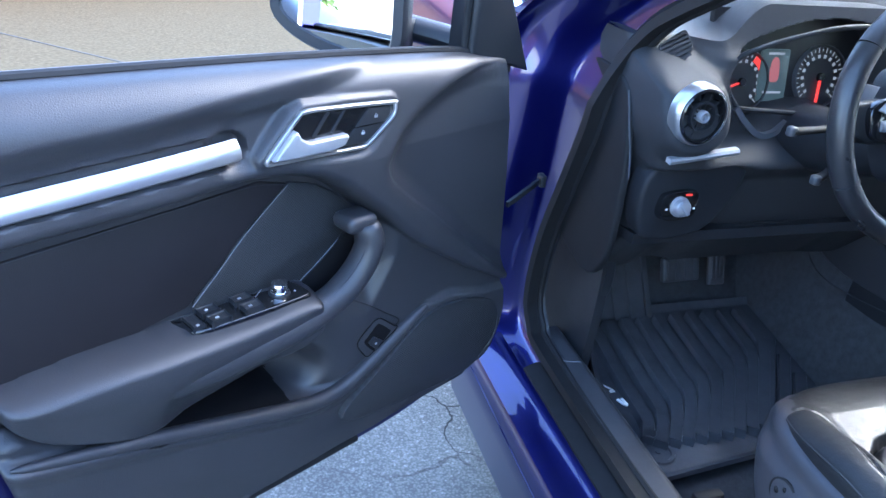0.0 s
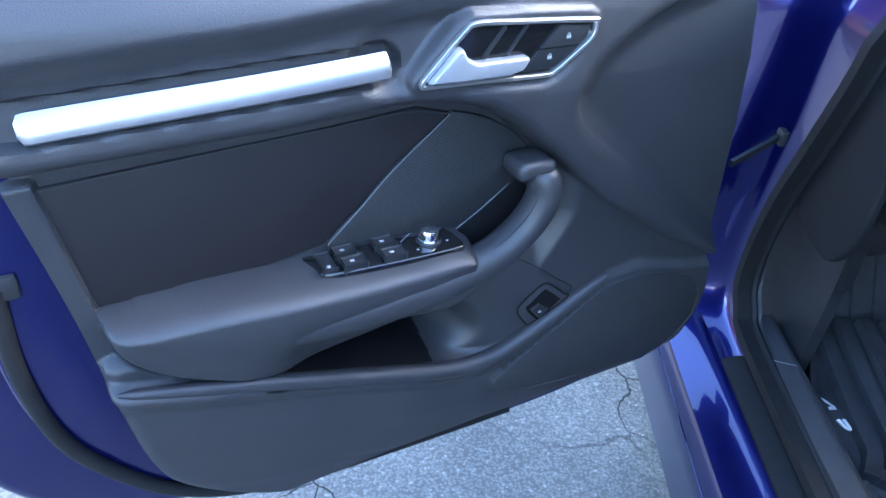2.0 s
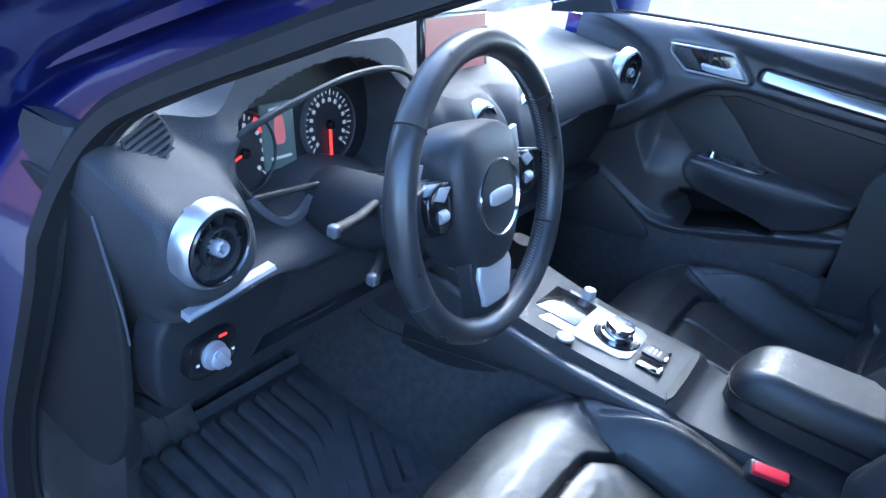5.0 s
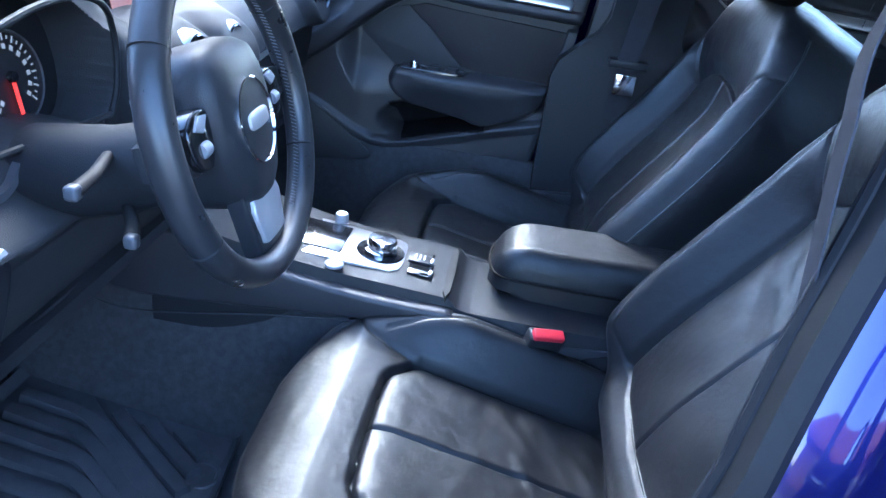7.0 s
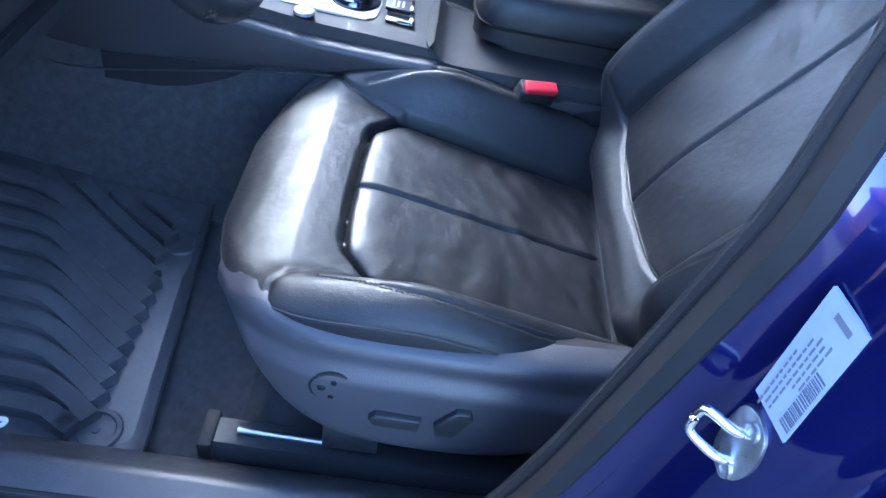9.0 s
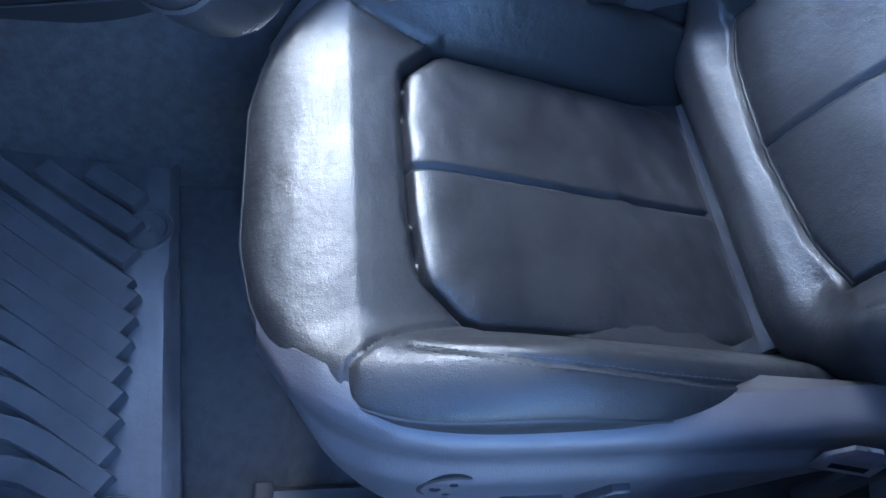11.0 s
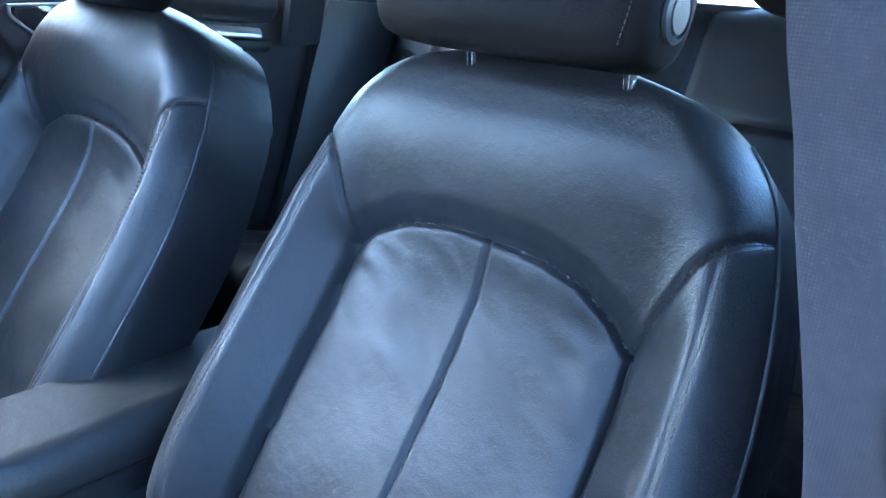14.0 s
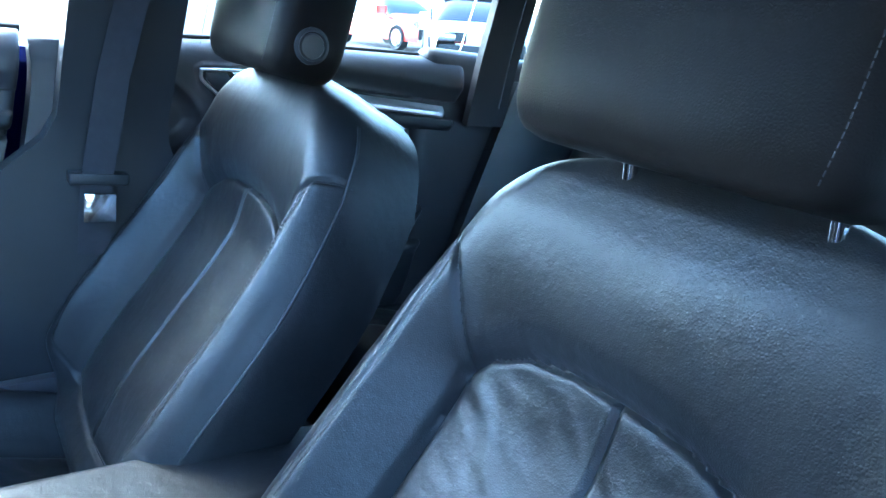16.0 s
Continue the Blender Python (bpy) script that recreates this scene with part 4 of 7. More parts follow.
# centre pillar with striker and sticker
BP = Frame((0.70, 0.122, 0.0), (1, 0, 0), (0, 0, 1), (0, 1, 0))
part("centre_pillar", slab(BP, spline([(0.10, 0.38), (-0.085, 0.42), (-0.07, 0.75), (-0.07, 0.95), (0.04, 1.18), (0.12, 1.38), (0.16, 1.38), (0.095, 1.05), (0.095, 0.75)], 5, True), -0.22, -0.055, 0.02, 4), PAINT, body, "blue centre pillar")
# data sticker and striker on the pillar's slanting face
_n = Vector((-0.4656, 0.8647, 0.1887))
_u = Vector((-0.0339, -0.0163, -0.0087)).normalized()
_u = (_u - _n * _u.dot(_n)).normalized()
LAB = Frame((0.7313, 0.1317, 0.8961), _u, Vector((-0.0158, 0.0123, -0.0951)).normalized(), _n)
sticker = part("sticker", slab(LAB, [(0, 0), (0.0386, 0), (0.0375, 0.101), (-0.001, 0.0985)], -0.004, 0.0006, 0.0), PAPER, body, "pale data sticker", smooth=False)
rng = random.Random(4)
part("print_mark", box(LAB, (0.021, 0.010, 0.0009), (0.016, 0.005, 0.0004), 0), GREYPRINT, sticker, smooth=False)
for k, (w, a, b) in enumerate(((0.006, 0.05, 0.095), (0.0105, 0.034, 0.090), (0.015, 0.028, 0.094), (0.0195, 0.03, 0.07), (0.024, 0.026, 0.06))):
    y = a
    while y < b:
        d = rng.uniform(0.003, 0.008)
        part("print_bar", box(LAB, (w, y + d / 2, 0.0009), (0.0016, d, 0.0004), 0), GREYPRINT, sticker, smooth=False)
        y += d + 0.0018
y = 0.046
while y < 0.094:
    d = rng.choice((0.0006, 0.001, 0.0015))
    part("code_bar", box(LAB, (0.031, y, 0.0009), (0.010, d, 0.0004), 0), INK, sticker, smooth=False)
    y += d + rng.choice((0.0007, 0.001, 0.0014))
STK = Frame((0.699, 0.1415, 0.757), LAB.u, -LAB.v, LAB.n)
st_plate = part("striker", slab(STK, spline([(-0.014, 0.024), (0.002, 0.031), (0.016, 0.022), (0.020, 0.0), (0.014, -0.022), (0.0, -0.031), (-0.014, -0.024), (-0.018, -0.002)], 4, True), -0.004, 0.004, 0.001), STEEL, body, "bare steel door striker")
part("loop", sweep([STK(a, b, c) for a, b, c in spline([(0.004, 0.012, 0.0), (-0.004, 0.013, 0.014), (-0.022, 0.012, 0.026), (-0.027, 0.006, 0.029), (-0.027, -0.010, 0.029), (-0.022, -0.015, 0.026), (-0.004, -0.016, 0.014), (0.004, -0.015, 0.0)], 4)], circle(0.0042, 10), up=LAB.v), CHROME, st_plate)
for q in (0.019, -0.021):
    part("bolt", lathe(Frame(STK(0.004, q, 0.004), STK.u, STK.v, STK.n), [(0.0075, 0), (0.0068, 0.004), (0.004, 0.004), (0.0035, 0.002), (0, 0.002)], 14), STEEL, st_plate)
part("pillar_cover", sheet(lambda s, t: Vector((0.745 + 0.018 * s + 0.27 * max(0, (0.40 + 0.9 * t) - 0.93), 0.24 - 0.06 * s - 0.20 * t, 0.40 + 0.9 * t)), 8, 18, back=(0.02, -0.03, 0)), HARD, body, "grey pillar trim")
# check strap between pillar and door
strap = part("check_strap", sweep([(0.70, 1.06, 0.762), (0.668, 1.03, 0.760), (0.60, 0.975, 0.752)], [(-0.003, -0.005), (0.003, -0.005), (0.003, 0.005), (-0.003, 0.005)]), HARD, body, "dark steel door check strap")
part("bracket", box(WORLD, (0.697, 1.052, 0.763), (0.012, 0.022, 0.024), 0.003), HARD, strap)

# ---- floor mat ----
mat = thing("floor_mat", "black ribbed rubber floor mat", "floor mat", at=(1.1, 0.95, 0.29))
slope = lambda y: 0.300 + 0.055 * max(0.0, (y - 0.85) / 0.3) ** 1.3
mat_in = curve1([(0.68, 0.86), (0.75, 0.85), (0.95, 0.855), (1.10, 0.90), (1.2, 0.93)])


def mat_base(s, t):
    y = 0.70 + 0.47 * t
    a, b = mat_in(y), 1.405 - 0.05 * max(0, t - 0.8)
    y2 = y + 0.055 * s * (1 - t)
    e = min(s, 1 - s, t, 1 - t)
    return Vector((a + (b - a) * s, y2, slope(y2) + 0.012 * math.exp(-(e / 0.018) ** 2)))


part("base", sheet(mat_base, 60, 60, back=(0, 0, -0.012)), MATRUB, mat, "dusty black rubber mat")
# ribs: a run from the toe end, a bend, then a slanting run to the seat end
RIB = [(-0.0142, -0.006), (0.0142, -0.006), (0.0140, 0.016), (0.0118, 0.020), (-0.0118, 0.020), (-0.0140, 0.016)]
for k in range(10):
    x = 1.312 - 0.0445 * k
    yk = 0.839 + (x - 0.915) * 0.44
    ye = 0.782 + (0.035 if k == 9 else 0.0)
    pts = [(x, yk), (x - 0.022, yk - 0.04), (x - 0.022 - 0.73 * (yk - 0.04 - ye), ye)]
    lead = [(x + 0.004, b) for b in np.linspace(1.13, yk + 0.02, 7)]
    part("rib", sweep([(a, b, slope(b) + 0.002) for a, b in lead + spline(pts, 4)], RIB, up=(0, 0, 1)), MATRUB, mat)
for yk in (1.03, 0.972, 0.914, 0.856):
    part("rib", sweep([(a, b, slope(b) + 0.002) for a, b in spline([(1.345, yk), (1.345 - 0.73 * (yk - 0.79) * 0.5, (yk + 0.79) / 2), (1.345 - 0.73 * (yk - 0.79), 0.79)], 4)], RIB), MATRUB, mat)
for p in ((0.90, 0.773), (1.265, 0.781)):
    part("fixing", lathe(Frame((p[0], p[1], slope(p[1]) + 0.002), (1, 0, 0), (0, 1, 0), (0, 0, 1)), [(0.034, 0), (0.032, 0.004), (0.026, 0.004), (0.024, 0.001), (0.006, 0.001), (0.005, 0.003), (0, 0.003)], 28), MATRUB, mat)
# two pale marks moulded in the edge
AF = Frame((0.860, 0.890, 0.352), (0.13, -0.991, 0), (0.88, 0.115, -0.46), (0.46, 0.06, 0.886))
part("mark", slab(AF, [(-0.034, -0.012), (-0.024, 0.012), (-0.017, 0.012), (-0.007, -0.012), (-0.013, -0.012), (-0.0205, 0.003), (-0.026, -0.012)], 0, 0.0015, 0.0), WHITE, mat, "pale moulded mark", smooth=False)
part("mark", sweep([AF(u, v, 0.001) for u, v in spline([(0.006, 0.010), (0.026, 0.009), (0.028, -0.004), (0.014, -0.011)], 5)], [(-0.003, -0.001), (0.003, -0.001), (0.003, 0.001), (-0.003, 0.001)]), WHITE, mat, "pale moulded mark", smooth=False)
# foot rest
rest = thing("foot_rest", "black ribbed rubber foot rest", "foot rest", at=(1.0, 1.16, 0.34))
part("pad", sheet(lambda s, t: Vector((0.93 + 0.16 * s, 1.14 + 0.10 * t, 0.35 + 0.15 * t)), 4, 4, back=(0, 0.03, -0.03)), MATRUB, rest)
for k in range(4):
    part("rib", sweep([(0.945 + 0.043 * k, 1.133 + 0.10 * t, 0.352 + 0.15 * t) for t in (0.05, 0.5, 0.95)], [(-0.004, -0.003), (0.004, -0.003), (0.003, 0.004), (-0.003, 0.004)]), MATRUB, rest)

# ---- pedals ----
for nm, x, y, z, w, hh in (("brake_pedal", 1.145, 1.16, 0.475, 0.10, 0.06), ("accelerator_pedal", 1.255, 1.18, 0.49, 0.045, 0.14)):
    pd = thing(nm, "worn black rubber " + nm.replace("_", " "), "pedal", "pedals", at=(x, y + 0.05, z))
    PF = Frame((x, y, z), (1, 0, 0), (0, 0.35, 0.937), (0, -0.937, 0.35))
    part("pad", box(PF, (0, 0, 0), (w, hh, 0.018), 0.007, 3), MATRUB, pd)
    for k in range(4):
        part("grip", box(PF, (-w * 0.36 + w * 0.24 * k, 0, 0.0105), (w * 0.1, hh * 0.75, 0.004), 0.001), MATRUB, pd)
    part("arm", sweep([PF(0, 0, -0.01), PF(0, 0.10, -0.09), PF(0, 0.25, -0.12)], circle(0.008, 8), up=(1, 0, 0)), STEEL, pd)

# ---- dashboard ----
dash = thing("dashboard", "black soft-touch dashboard with round vents", "dashboard", at=(1.45, 1.0, 0.7))
face_y = curve1([(0.60, 0.97), (0.70, 0.885), (0.78, 0.850), (0.84, 0.835), (0.88, 0.828), (0.95, 0.828), (1.0, 0.855), (1.035, 0.90), (1.06, 0.925), (1.12, 0.95)])
CLUSTER = spline([(0.933, 1.007), (0.95, 1.043), (1.005, 1.068), (1.105, 1.092), (1.20, 1.094), (1.26, 1.072), (1.29, 1.03), (1.285, 0.96), (1.25, 0.92), (1.21, 0.93), (1.14, 0.945), (1.078, 0.938), (1.047, 0.914), (1.016, 0.911), (0.974, 0.94), (0.944, 0.975)], 4, True)


def dash_top(x):
    hood = float(smooth01((x - 0.87) / 0.15) * smooth01((1.39 - x) / 0.12))
    return 1.022 + 0.036 * float(smooth01((0.95 - x) / 0.08)) + 0.094 * hood + 0.004 * float(smooth01((x - 1.35) / 0.1))


def dash_face():
    nu, nv = 400, 150
    S1 = np.linspace(0, 1, nu + 1)
    S1 = 0.55 * S1 + 0.45 * S1 ** 2
    X = np.repeat((0.768 + 1.422 * S1)[:, None], nv + 1, 1)
    T = np.repeat(np.linspace(0, 1, nv + 1)[None], nu + 1, 0)
    top = np.array([dash_top(x) for x in X[:, 0]])[:, None]
    Zg = 0.60 + (top - 0.60) * T
    # the end of the face leans outwards towards the top
    X = X + 0.035 * smooth01((0.96 - Zg) / 0.16) * smooth01((0.92 - X) / 0.15)
    Y = np.array([face_y(z) for z in Zg.ravel()]).reshape(Zg.shape)
    P = np.stack([X.ravel(), Zg.ravel()], 1)
    c = sdist(P, CLUSTER).reshape(Zg.shape)
    hood = smooth01((X - 0.87) / 0.07) * smooth01((1.36 - X) / 0.07)
    Y = Y + (np.maximum(Y, 0.897 - 0.012 * smooth01((Zg - 1.04) / 0.05)) - Y) * hood * smooth01((Zg - 0.86) / 0.05)
    Y = Y + 0.03 * hood * smooth01((0.88 - Zg) / 0.05)
    Y = Y + 0.034 * smooth01((Zg - 0.995) / 0.04) * smooth01((0.93 - X) / 0.06)
    Y = Y + 0.025 * (1 - pillow((X - X[0:1, :]) / 0.028))
    Y = Y + 0.105 * smooth01((c + 0.001) / 0.010)
    for vx, vz, r in ((0.824, 0.971, 0.056), (1.434, 0.975, 0.052), (1.588, 0.965, 0.052), (2.084, 1.0, 0.062)):
        d = np.hypot(X - vx, Zg - vz)
        Y = Y - 0.030 * smooth01(1 - (d - r) / 0.035)
    # passenger's side recedes; a shelf line runs across
    far = smooth01((X - 1.62) / 0.15)
    Y = Y + 0.03 * far * smooth01((0.93 - Zg) / 0.02)
    mid = smooth01((X - 1.30) / 0.06)
    Y = Y + 0.02 * mid
    # knee panel steps back under the shelf
    Y = Y + 0.022 * smooth01((0.872 - Zg) / 0.012) * smooth01((1.0 - X) / 0.05)
    bm = bmesh.new()
    g = [[bm.verts.new((X[i, j], Y[i, j], Zg[i, j])) for j in range(nv + 1)] for i in range(nu + 1)]
    for i in range(nu):
        for j in range(nv):
            bm.faces.new((g[i][j], g[i + 1][j], g[i + 1][j + 1], g[i][j + 1]))
    # top pad back to the windscreen
    nb = 18
    prev = [g[i][nv] for i in range(nu + 1)]
    for k in range(1, nb + 1):
        t = k / nb
        row = []
        for i in range(nu + 1):
            a = g[i][nv].co
            z = a.z + (1.035 - a.z) * float(smooth01(t * 1.1)) + 0.012 * math.sin(math.pi * t)
            row.append(bm.verts.new((a.x, a.y + (1.34 - a.y) * t, z)))
        for i in range(nu):
            bm.faces.new((prev[i], prev[i + 1], row[i + 1], row[i]))
        prev = row
    # end caps
    for i, sx in ((0, 1), (nu, -1)):
        ring = [g[i][j] for j in range(nv + 1)]
        low = [bm.verts.new((v.co.x + 0.0, 1.34, v.co.z)) for v in ring]
        for j in range(nv):
            bm.faces.new((ring[j], ring[j + 1], low[j + 1], low[j]))
    return bm


part("dash_pad", dash_face(), DASHPAD, dash, "soft black dash moulding")
hood_edge = [(x, z) for x, z in spline(CLUSTER, 2, True) if z > 0.95 or x > 1.26]
part("hood_lip", sweep([(x, 0.893 - 0.010 * float(smooth01((z - 1.04) / 0.05)) + 0.012 * float(smooth01((0.97 - x) / 0.04)), z) for x, z in hood_edge], circle(0.0045, 8), closed=True, up=(0, 1, 0)), CONSOLE, dash, "black instrument hood edge")
# end cover coloured near-black to stand in for shade from door and pillar
part("end_panel", slab(Frame((0.776, 0, 0), (0, 1, 0), (0, 0, 1), (-1, 0, 0)), spline([(0.90, 0.66), (0.885, 0.80), (0.905, 0.92), (0.94, 0.985), (1.05, 1.0), (1.3, 0.99), (1.3, 0.74), (1.0, 0.62)], 5, True), 0, 0.012, 0.006, 3), RUBBER, dash, "dashboard end cover darkened for shade")
part("edge_line", sweep([(0.765, y, z) for y, z in spline([(0.925, 0.975), (0.905, 0.93), (0.882, 0.88), (0.870, 0.84)], 6)], circle(0.0016, 6)), SATIN_DARK, dash)
part("knee_panel", slab(Frame((0, 0.865, 0), (1, 0, 0), (0, 0, 1), (0, -1, 0)), spline([(0.80, 0.74), (0.80, 0.862), (0.95, 0.868), (0.985, 0.85), (0.95, 0.77), (0.90, 0.735)], 5, True), -0.03, 0.012, 0.008, 3), CONSOLE, dash)
part("under_cover", sheet(lambda s, t: Vector((0.80 + 1.36 * s, 0.87 + 0.40 * t, 0.715 - 0.05 * t)), 8, 8, back=(0, 0, 0.02)), CONSOLE, dash)
part("under_edge", sweep([(0.93, 0.90, 0.722), (1.08, 0.885, 0.735), (1.3, 0.90, 0.72)], circle(0.003, 6)), CONSOLE, dash)


def vent(x, y, z, r, tilt=0.0):
    n = Vector((tilt, -1, 0.05)).normalized()
    u = Vector((0, 0, 1)).cross(n).normalized() * -1
    fr = Frame((x, y, z), u, n.cross(u) * -1, n)
    v = part("air_vent", lathe(fr, [(r * 1.05, -0.012), (r * 1.03, 0.0), (r * 1.00, 0.004), (r * 0.95, 0.009), (r * 0.915, 0.0105), (r * 0.89, 0.009), (r * 0.88, -0.01)], 56), STRIP, dash, "round air vent with silver ring")
    part("barrel", lathe(fr, [(r * 0.895, 0.006), (r * 0.88, 0.0115), (r * 0.83, 0.013), (r * 0.78, 0.009), (r * 0.76, -0.03), (0, -0.034)], 48), GLOSS, v, "gloss black vent barrel")
    part("ring", lathe(fr, [(r * 0.50, 0.004), (r * 0.49, 0.011), (r * 0.44, 0.011), (r * 0.43, -0.01)], 40), HARD, v)
    part("hub", lathe(fr, [(r * 0.20, -0.02), (r * 0.20, 0.012), (r * 0.17, 0.015), (r * 0.11, 0.014), (r * 0.10, 0.008), (0, 0.008)], 28), SATIN, v, "satin vent hub")
    for k in range(10):
        a = 2 * math.pi * k / 10
        d = Frame(fr.o, fr.u * math.cos(a) + fr.v * math.sin(a), fr.v * math.cos(a) - fr.u * math.sin(a), fr.n)
        part("fin", box(d, (r * 0.48, 0, -0.002), (r * 0.52, 0.0022, 0.014), 0), HARD, v)


vent(0.820, 0.803, 0.972, 0.047, 0.06)
vent(1.434, 0.852, 0.975, 0.044)
vent(1.588, 0.852, 0.965, 0.044)
vent(2.084, 0.838, 1.0, 0.054, -0.15)

# side window outlet with slats
_gn = Vector((-0.30, -0.72, 0.62)).normalized()
_gu = (Vector((1, 0, 0.06)) - _gn * Vector((1, 0, 0.06)).dot(_gn)).normalized()
GF = Frame((0.834, 0.917, 1.040), _gu, _gn.cross(_gu), _gn)
outl = spline([(-0.024, -0.016), (-0.027, 0.010), (-0.018, 0.017), (0.012, 0.031), (0.020, 0.030), (0.023, 0.010), (0.019, -0.004), (-0.008, -0.030), (-0.016, -0.030)], 4, True)
og = part("demister_outlet", slab(GF, outl, -0.03, 0.003, 0.001), RUBBER, dash, "slatted side window outlet")
part("bezel", sweep([GF(q[0], q[1], 0.003) for q in outl], circle(0.0022, 6), closed=True, up=GF.n), DASHPAD, og)
for k in range(7):
    v = -0.022 + 0.0075 * k
    us = [q[0] for q in outl if abs(q[1] - v - 0.30 * q[0]) < 0.006]
    a, b = (min(us), max(us)) if us else (-0.015, 0.015)
    part("slat", sweep([GF(a, v + 0.30 * a, 0.004), GF(b, v + 0.30 * b, 0.004)], [(-0.0019, -0.003), (0.0019, -0.003), (0.0019, 0.0015), (-0.0019, 0.0015)], up=GF.n), DASHPAD, og)

part("blade", sweep([(0.788 + 0.126 * t, 0.807 + 0.004 * t, 0.897 + 0.013 * t) for t in np.linspace(0, 1, 10)], [(-0.008, -0.004), (0.004, -0.006), (0.008, 0.0), (0.005, 0.004), (-0.006, 0.005)]), SATIN, dash, "silver trim blade")
# lamp switch
LF = Frame((0.852, 0.845, 0.800), (1, 0, 0), (0, 0.15, 0.99), (0, -0.99, 0.15))
lp = part("lamp_switch", slab(LF, spline([(-0.030, -0.022), (-0.032, 0.014), (-0.015, 0.024), (0.032, 0.026), (0.036, 0.0), (0.022, -0.022)], 4, True), -0.01, 0.008, 0.003), GLOSS, dash, "black headlamp switch panel")
part("dial", lathe(LF, [(0.018, 0.006), (0.018, 0.011), (0.015, 0.012), (0.014, 0.022), (0.011, 0.024), (0, 0.024)], 32), SATIN, lp, "silver rotary lamp switch")
part("grip", box(Frame(LF.o, LF.u * 0.8 + LF.v * 0.6, LF.v * 0.8 - LF.u * 0.6, LF.n), (0, 0, 0.025), (0.008, 0.026, 0.006), 0.002), SATIN, lp)
part("tell_tale", box(LF, (0.016, 0.020, 0.0085), (0.012, 0.003, 0.001), 0), RED_LIGHT, lp)
for a in (-0.024, 0.029):
    part("symbol", box(LF, (a, -0.004, 0.0086), (0.004, 0.003, 0.0005), 0), WHITE, lp)

# instruments
CF = Frame((1.117, 0.972, 0.983), (1, 0, 0), (0, 0.2, 0.98), (0, -0.98, 0.2))
clus = part("gauge_panel", box(CF, (0, 0.01, -0.012), (0.34, 0.22, 0.012), 0.0), DIAL, dash, "black instrument cluster")


def gauge(cx, cz, r, red):
    fr = Frame(CF(cx, cz, -0.004), CF.u, CF.v, CF.n)
    g = part("gauge", lathe(fr, [(r, -0.002), (r * 1.02, 0.004), (r * 0.97, 0.006), (r * 0.95, 0.0), (0, 0.0)], 48), DIAL, clus, "round gauge with pale ticks")
    part("bezel", lathe(fr, [(r * 0.98, 0.0055), (r * 1.0, 0.008), (r * 1.03, 0.005), (r * 1.03, -0.004)], 48), SATIN_DARK, g)
    n = 26
    for k in range(n + 1):
        a = radians(225 - 270 * k / n)
        d = Frame(fr.o, fr.u * math.cos(a) + fr.v * math.sin(a), fr.v * math.cos(a) - fr.u * math.sin(a), fr.n)
        big = k % 2 == 0
        part("tick", box(d, (r * 0.86, 0, 0.001), (r * (0.16 if big else 0.08), r * 0.035, 0.0006), 0), WHITE_LIGHT, g, smooth=False)
        if big:
            part("numeral", box(d, (r * 0.66, 0, 0.001), (r * 0.11, r * 0.10, 0.0006), 0), WHITE_LIGHT, g, smooth=False)
    a = radians(-92 if not red else 200)
    d = Frame(fr.o, fr.u * math.cos(a) + fr.v * math.sin(a), fr.v * math.cos(a) - fr.u * math.sin(a), fr.n)
    part("needle", box(d, (r * 0.45, 0, 0.005), (r * 0.75, r * 0.05 if red else r * 0.09, 0.002), 0), RED_LIGHT, g, "lit red needle")
    part("cap", lathe(Frame(fr(0, 0, 0.003), fr.u, fr.v, fr.n), [(r * 0.14, 0), (r * 0.12, 0.006), (0, 0.006)], 20), GLOSS, g)
    if red:
        part("red_band", sweep([fr(r * 0.84 * math.cos(t), r * 0.84 * math.sin(t), 0.0015) for t in np.linspace(radians(-30), radians(60), 14)], [(-r * 0.10, -0.0004), (r * 0.10, -0.0004), (r * 0.10, 0.0004), (-r * 0.10, 0.0004)], up=fr.n), RED_LIGHT, g, "red rev band")


gauge(-0.100, -0.006, 0.055, True)
gauge(0.070, 0.004, 0.056, False)
dsp = part("info_display", box(CF, (-0.034, 0.006, -0.003), (0.062, 0.092, 0.006), 0.003), INFO, clus, "small dark info display")
part("car_symbol", slab(CF, spline([(-0.044, 0.0), (-0.042, 0.03), (-0.034, 0.038), (-0.026, 0.03), (-0.024, 0.0), (-0.034, -0.006)], 4, True), 0.0005, 0.0012, 0), glowing("dim_red_symbol", (0.9, 0.25, 0.25), 0.03), dsp, smooth=False)
part("text_bar", box(CF, (-0.034, -0.024, 0.0008), (0.04, 0.004, 0.0006), 0), WHITE_LIGHT, dsp, smooth=False)
part("text_bar", box(CF, (-0.034, 0.044, 0.0008), (0.034, 0.004, 0.0006), 0), WHITE_LIGHT, dsp, smooth=False)
part("cluster_lip", sweep([(x, 0.893, z) for x, z in spline([(0.955, 0.955), (0.978, 0.932), (1.016, 0.906), (1.047, 0.909), (1.078, 0.933), (1.14, 0.940), (1.21, 0.925), (1.25, 0.915)], 6)], [(-0.005, -0.005), (0.005, -0.005), (0.005, 0.005), (-0.005, 0.005)], up=(0, 1, 0)), SATIN_DARK, dash, "dark satin cluster edge trim")
part("column_shroud", sweep([(1.117, 0.90, 0.90), (1.117, 0.80, 0.92), (1.117, 0.70, 0.955)], circle(0.062, 20, 0.058), up=(0, 0, 1), scale=lambda t: 1 - 0.2 * t), CONSOLE, dash, "black steering column shroud")

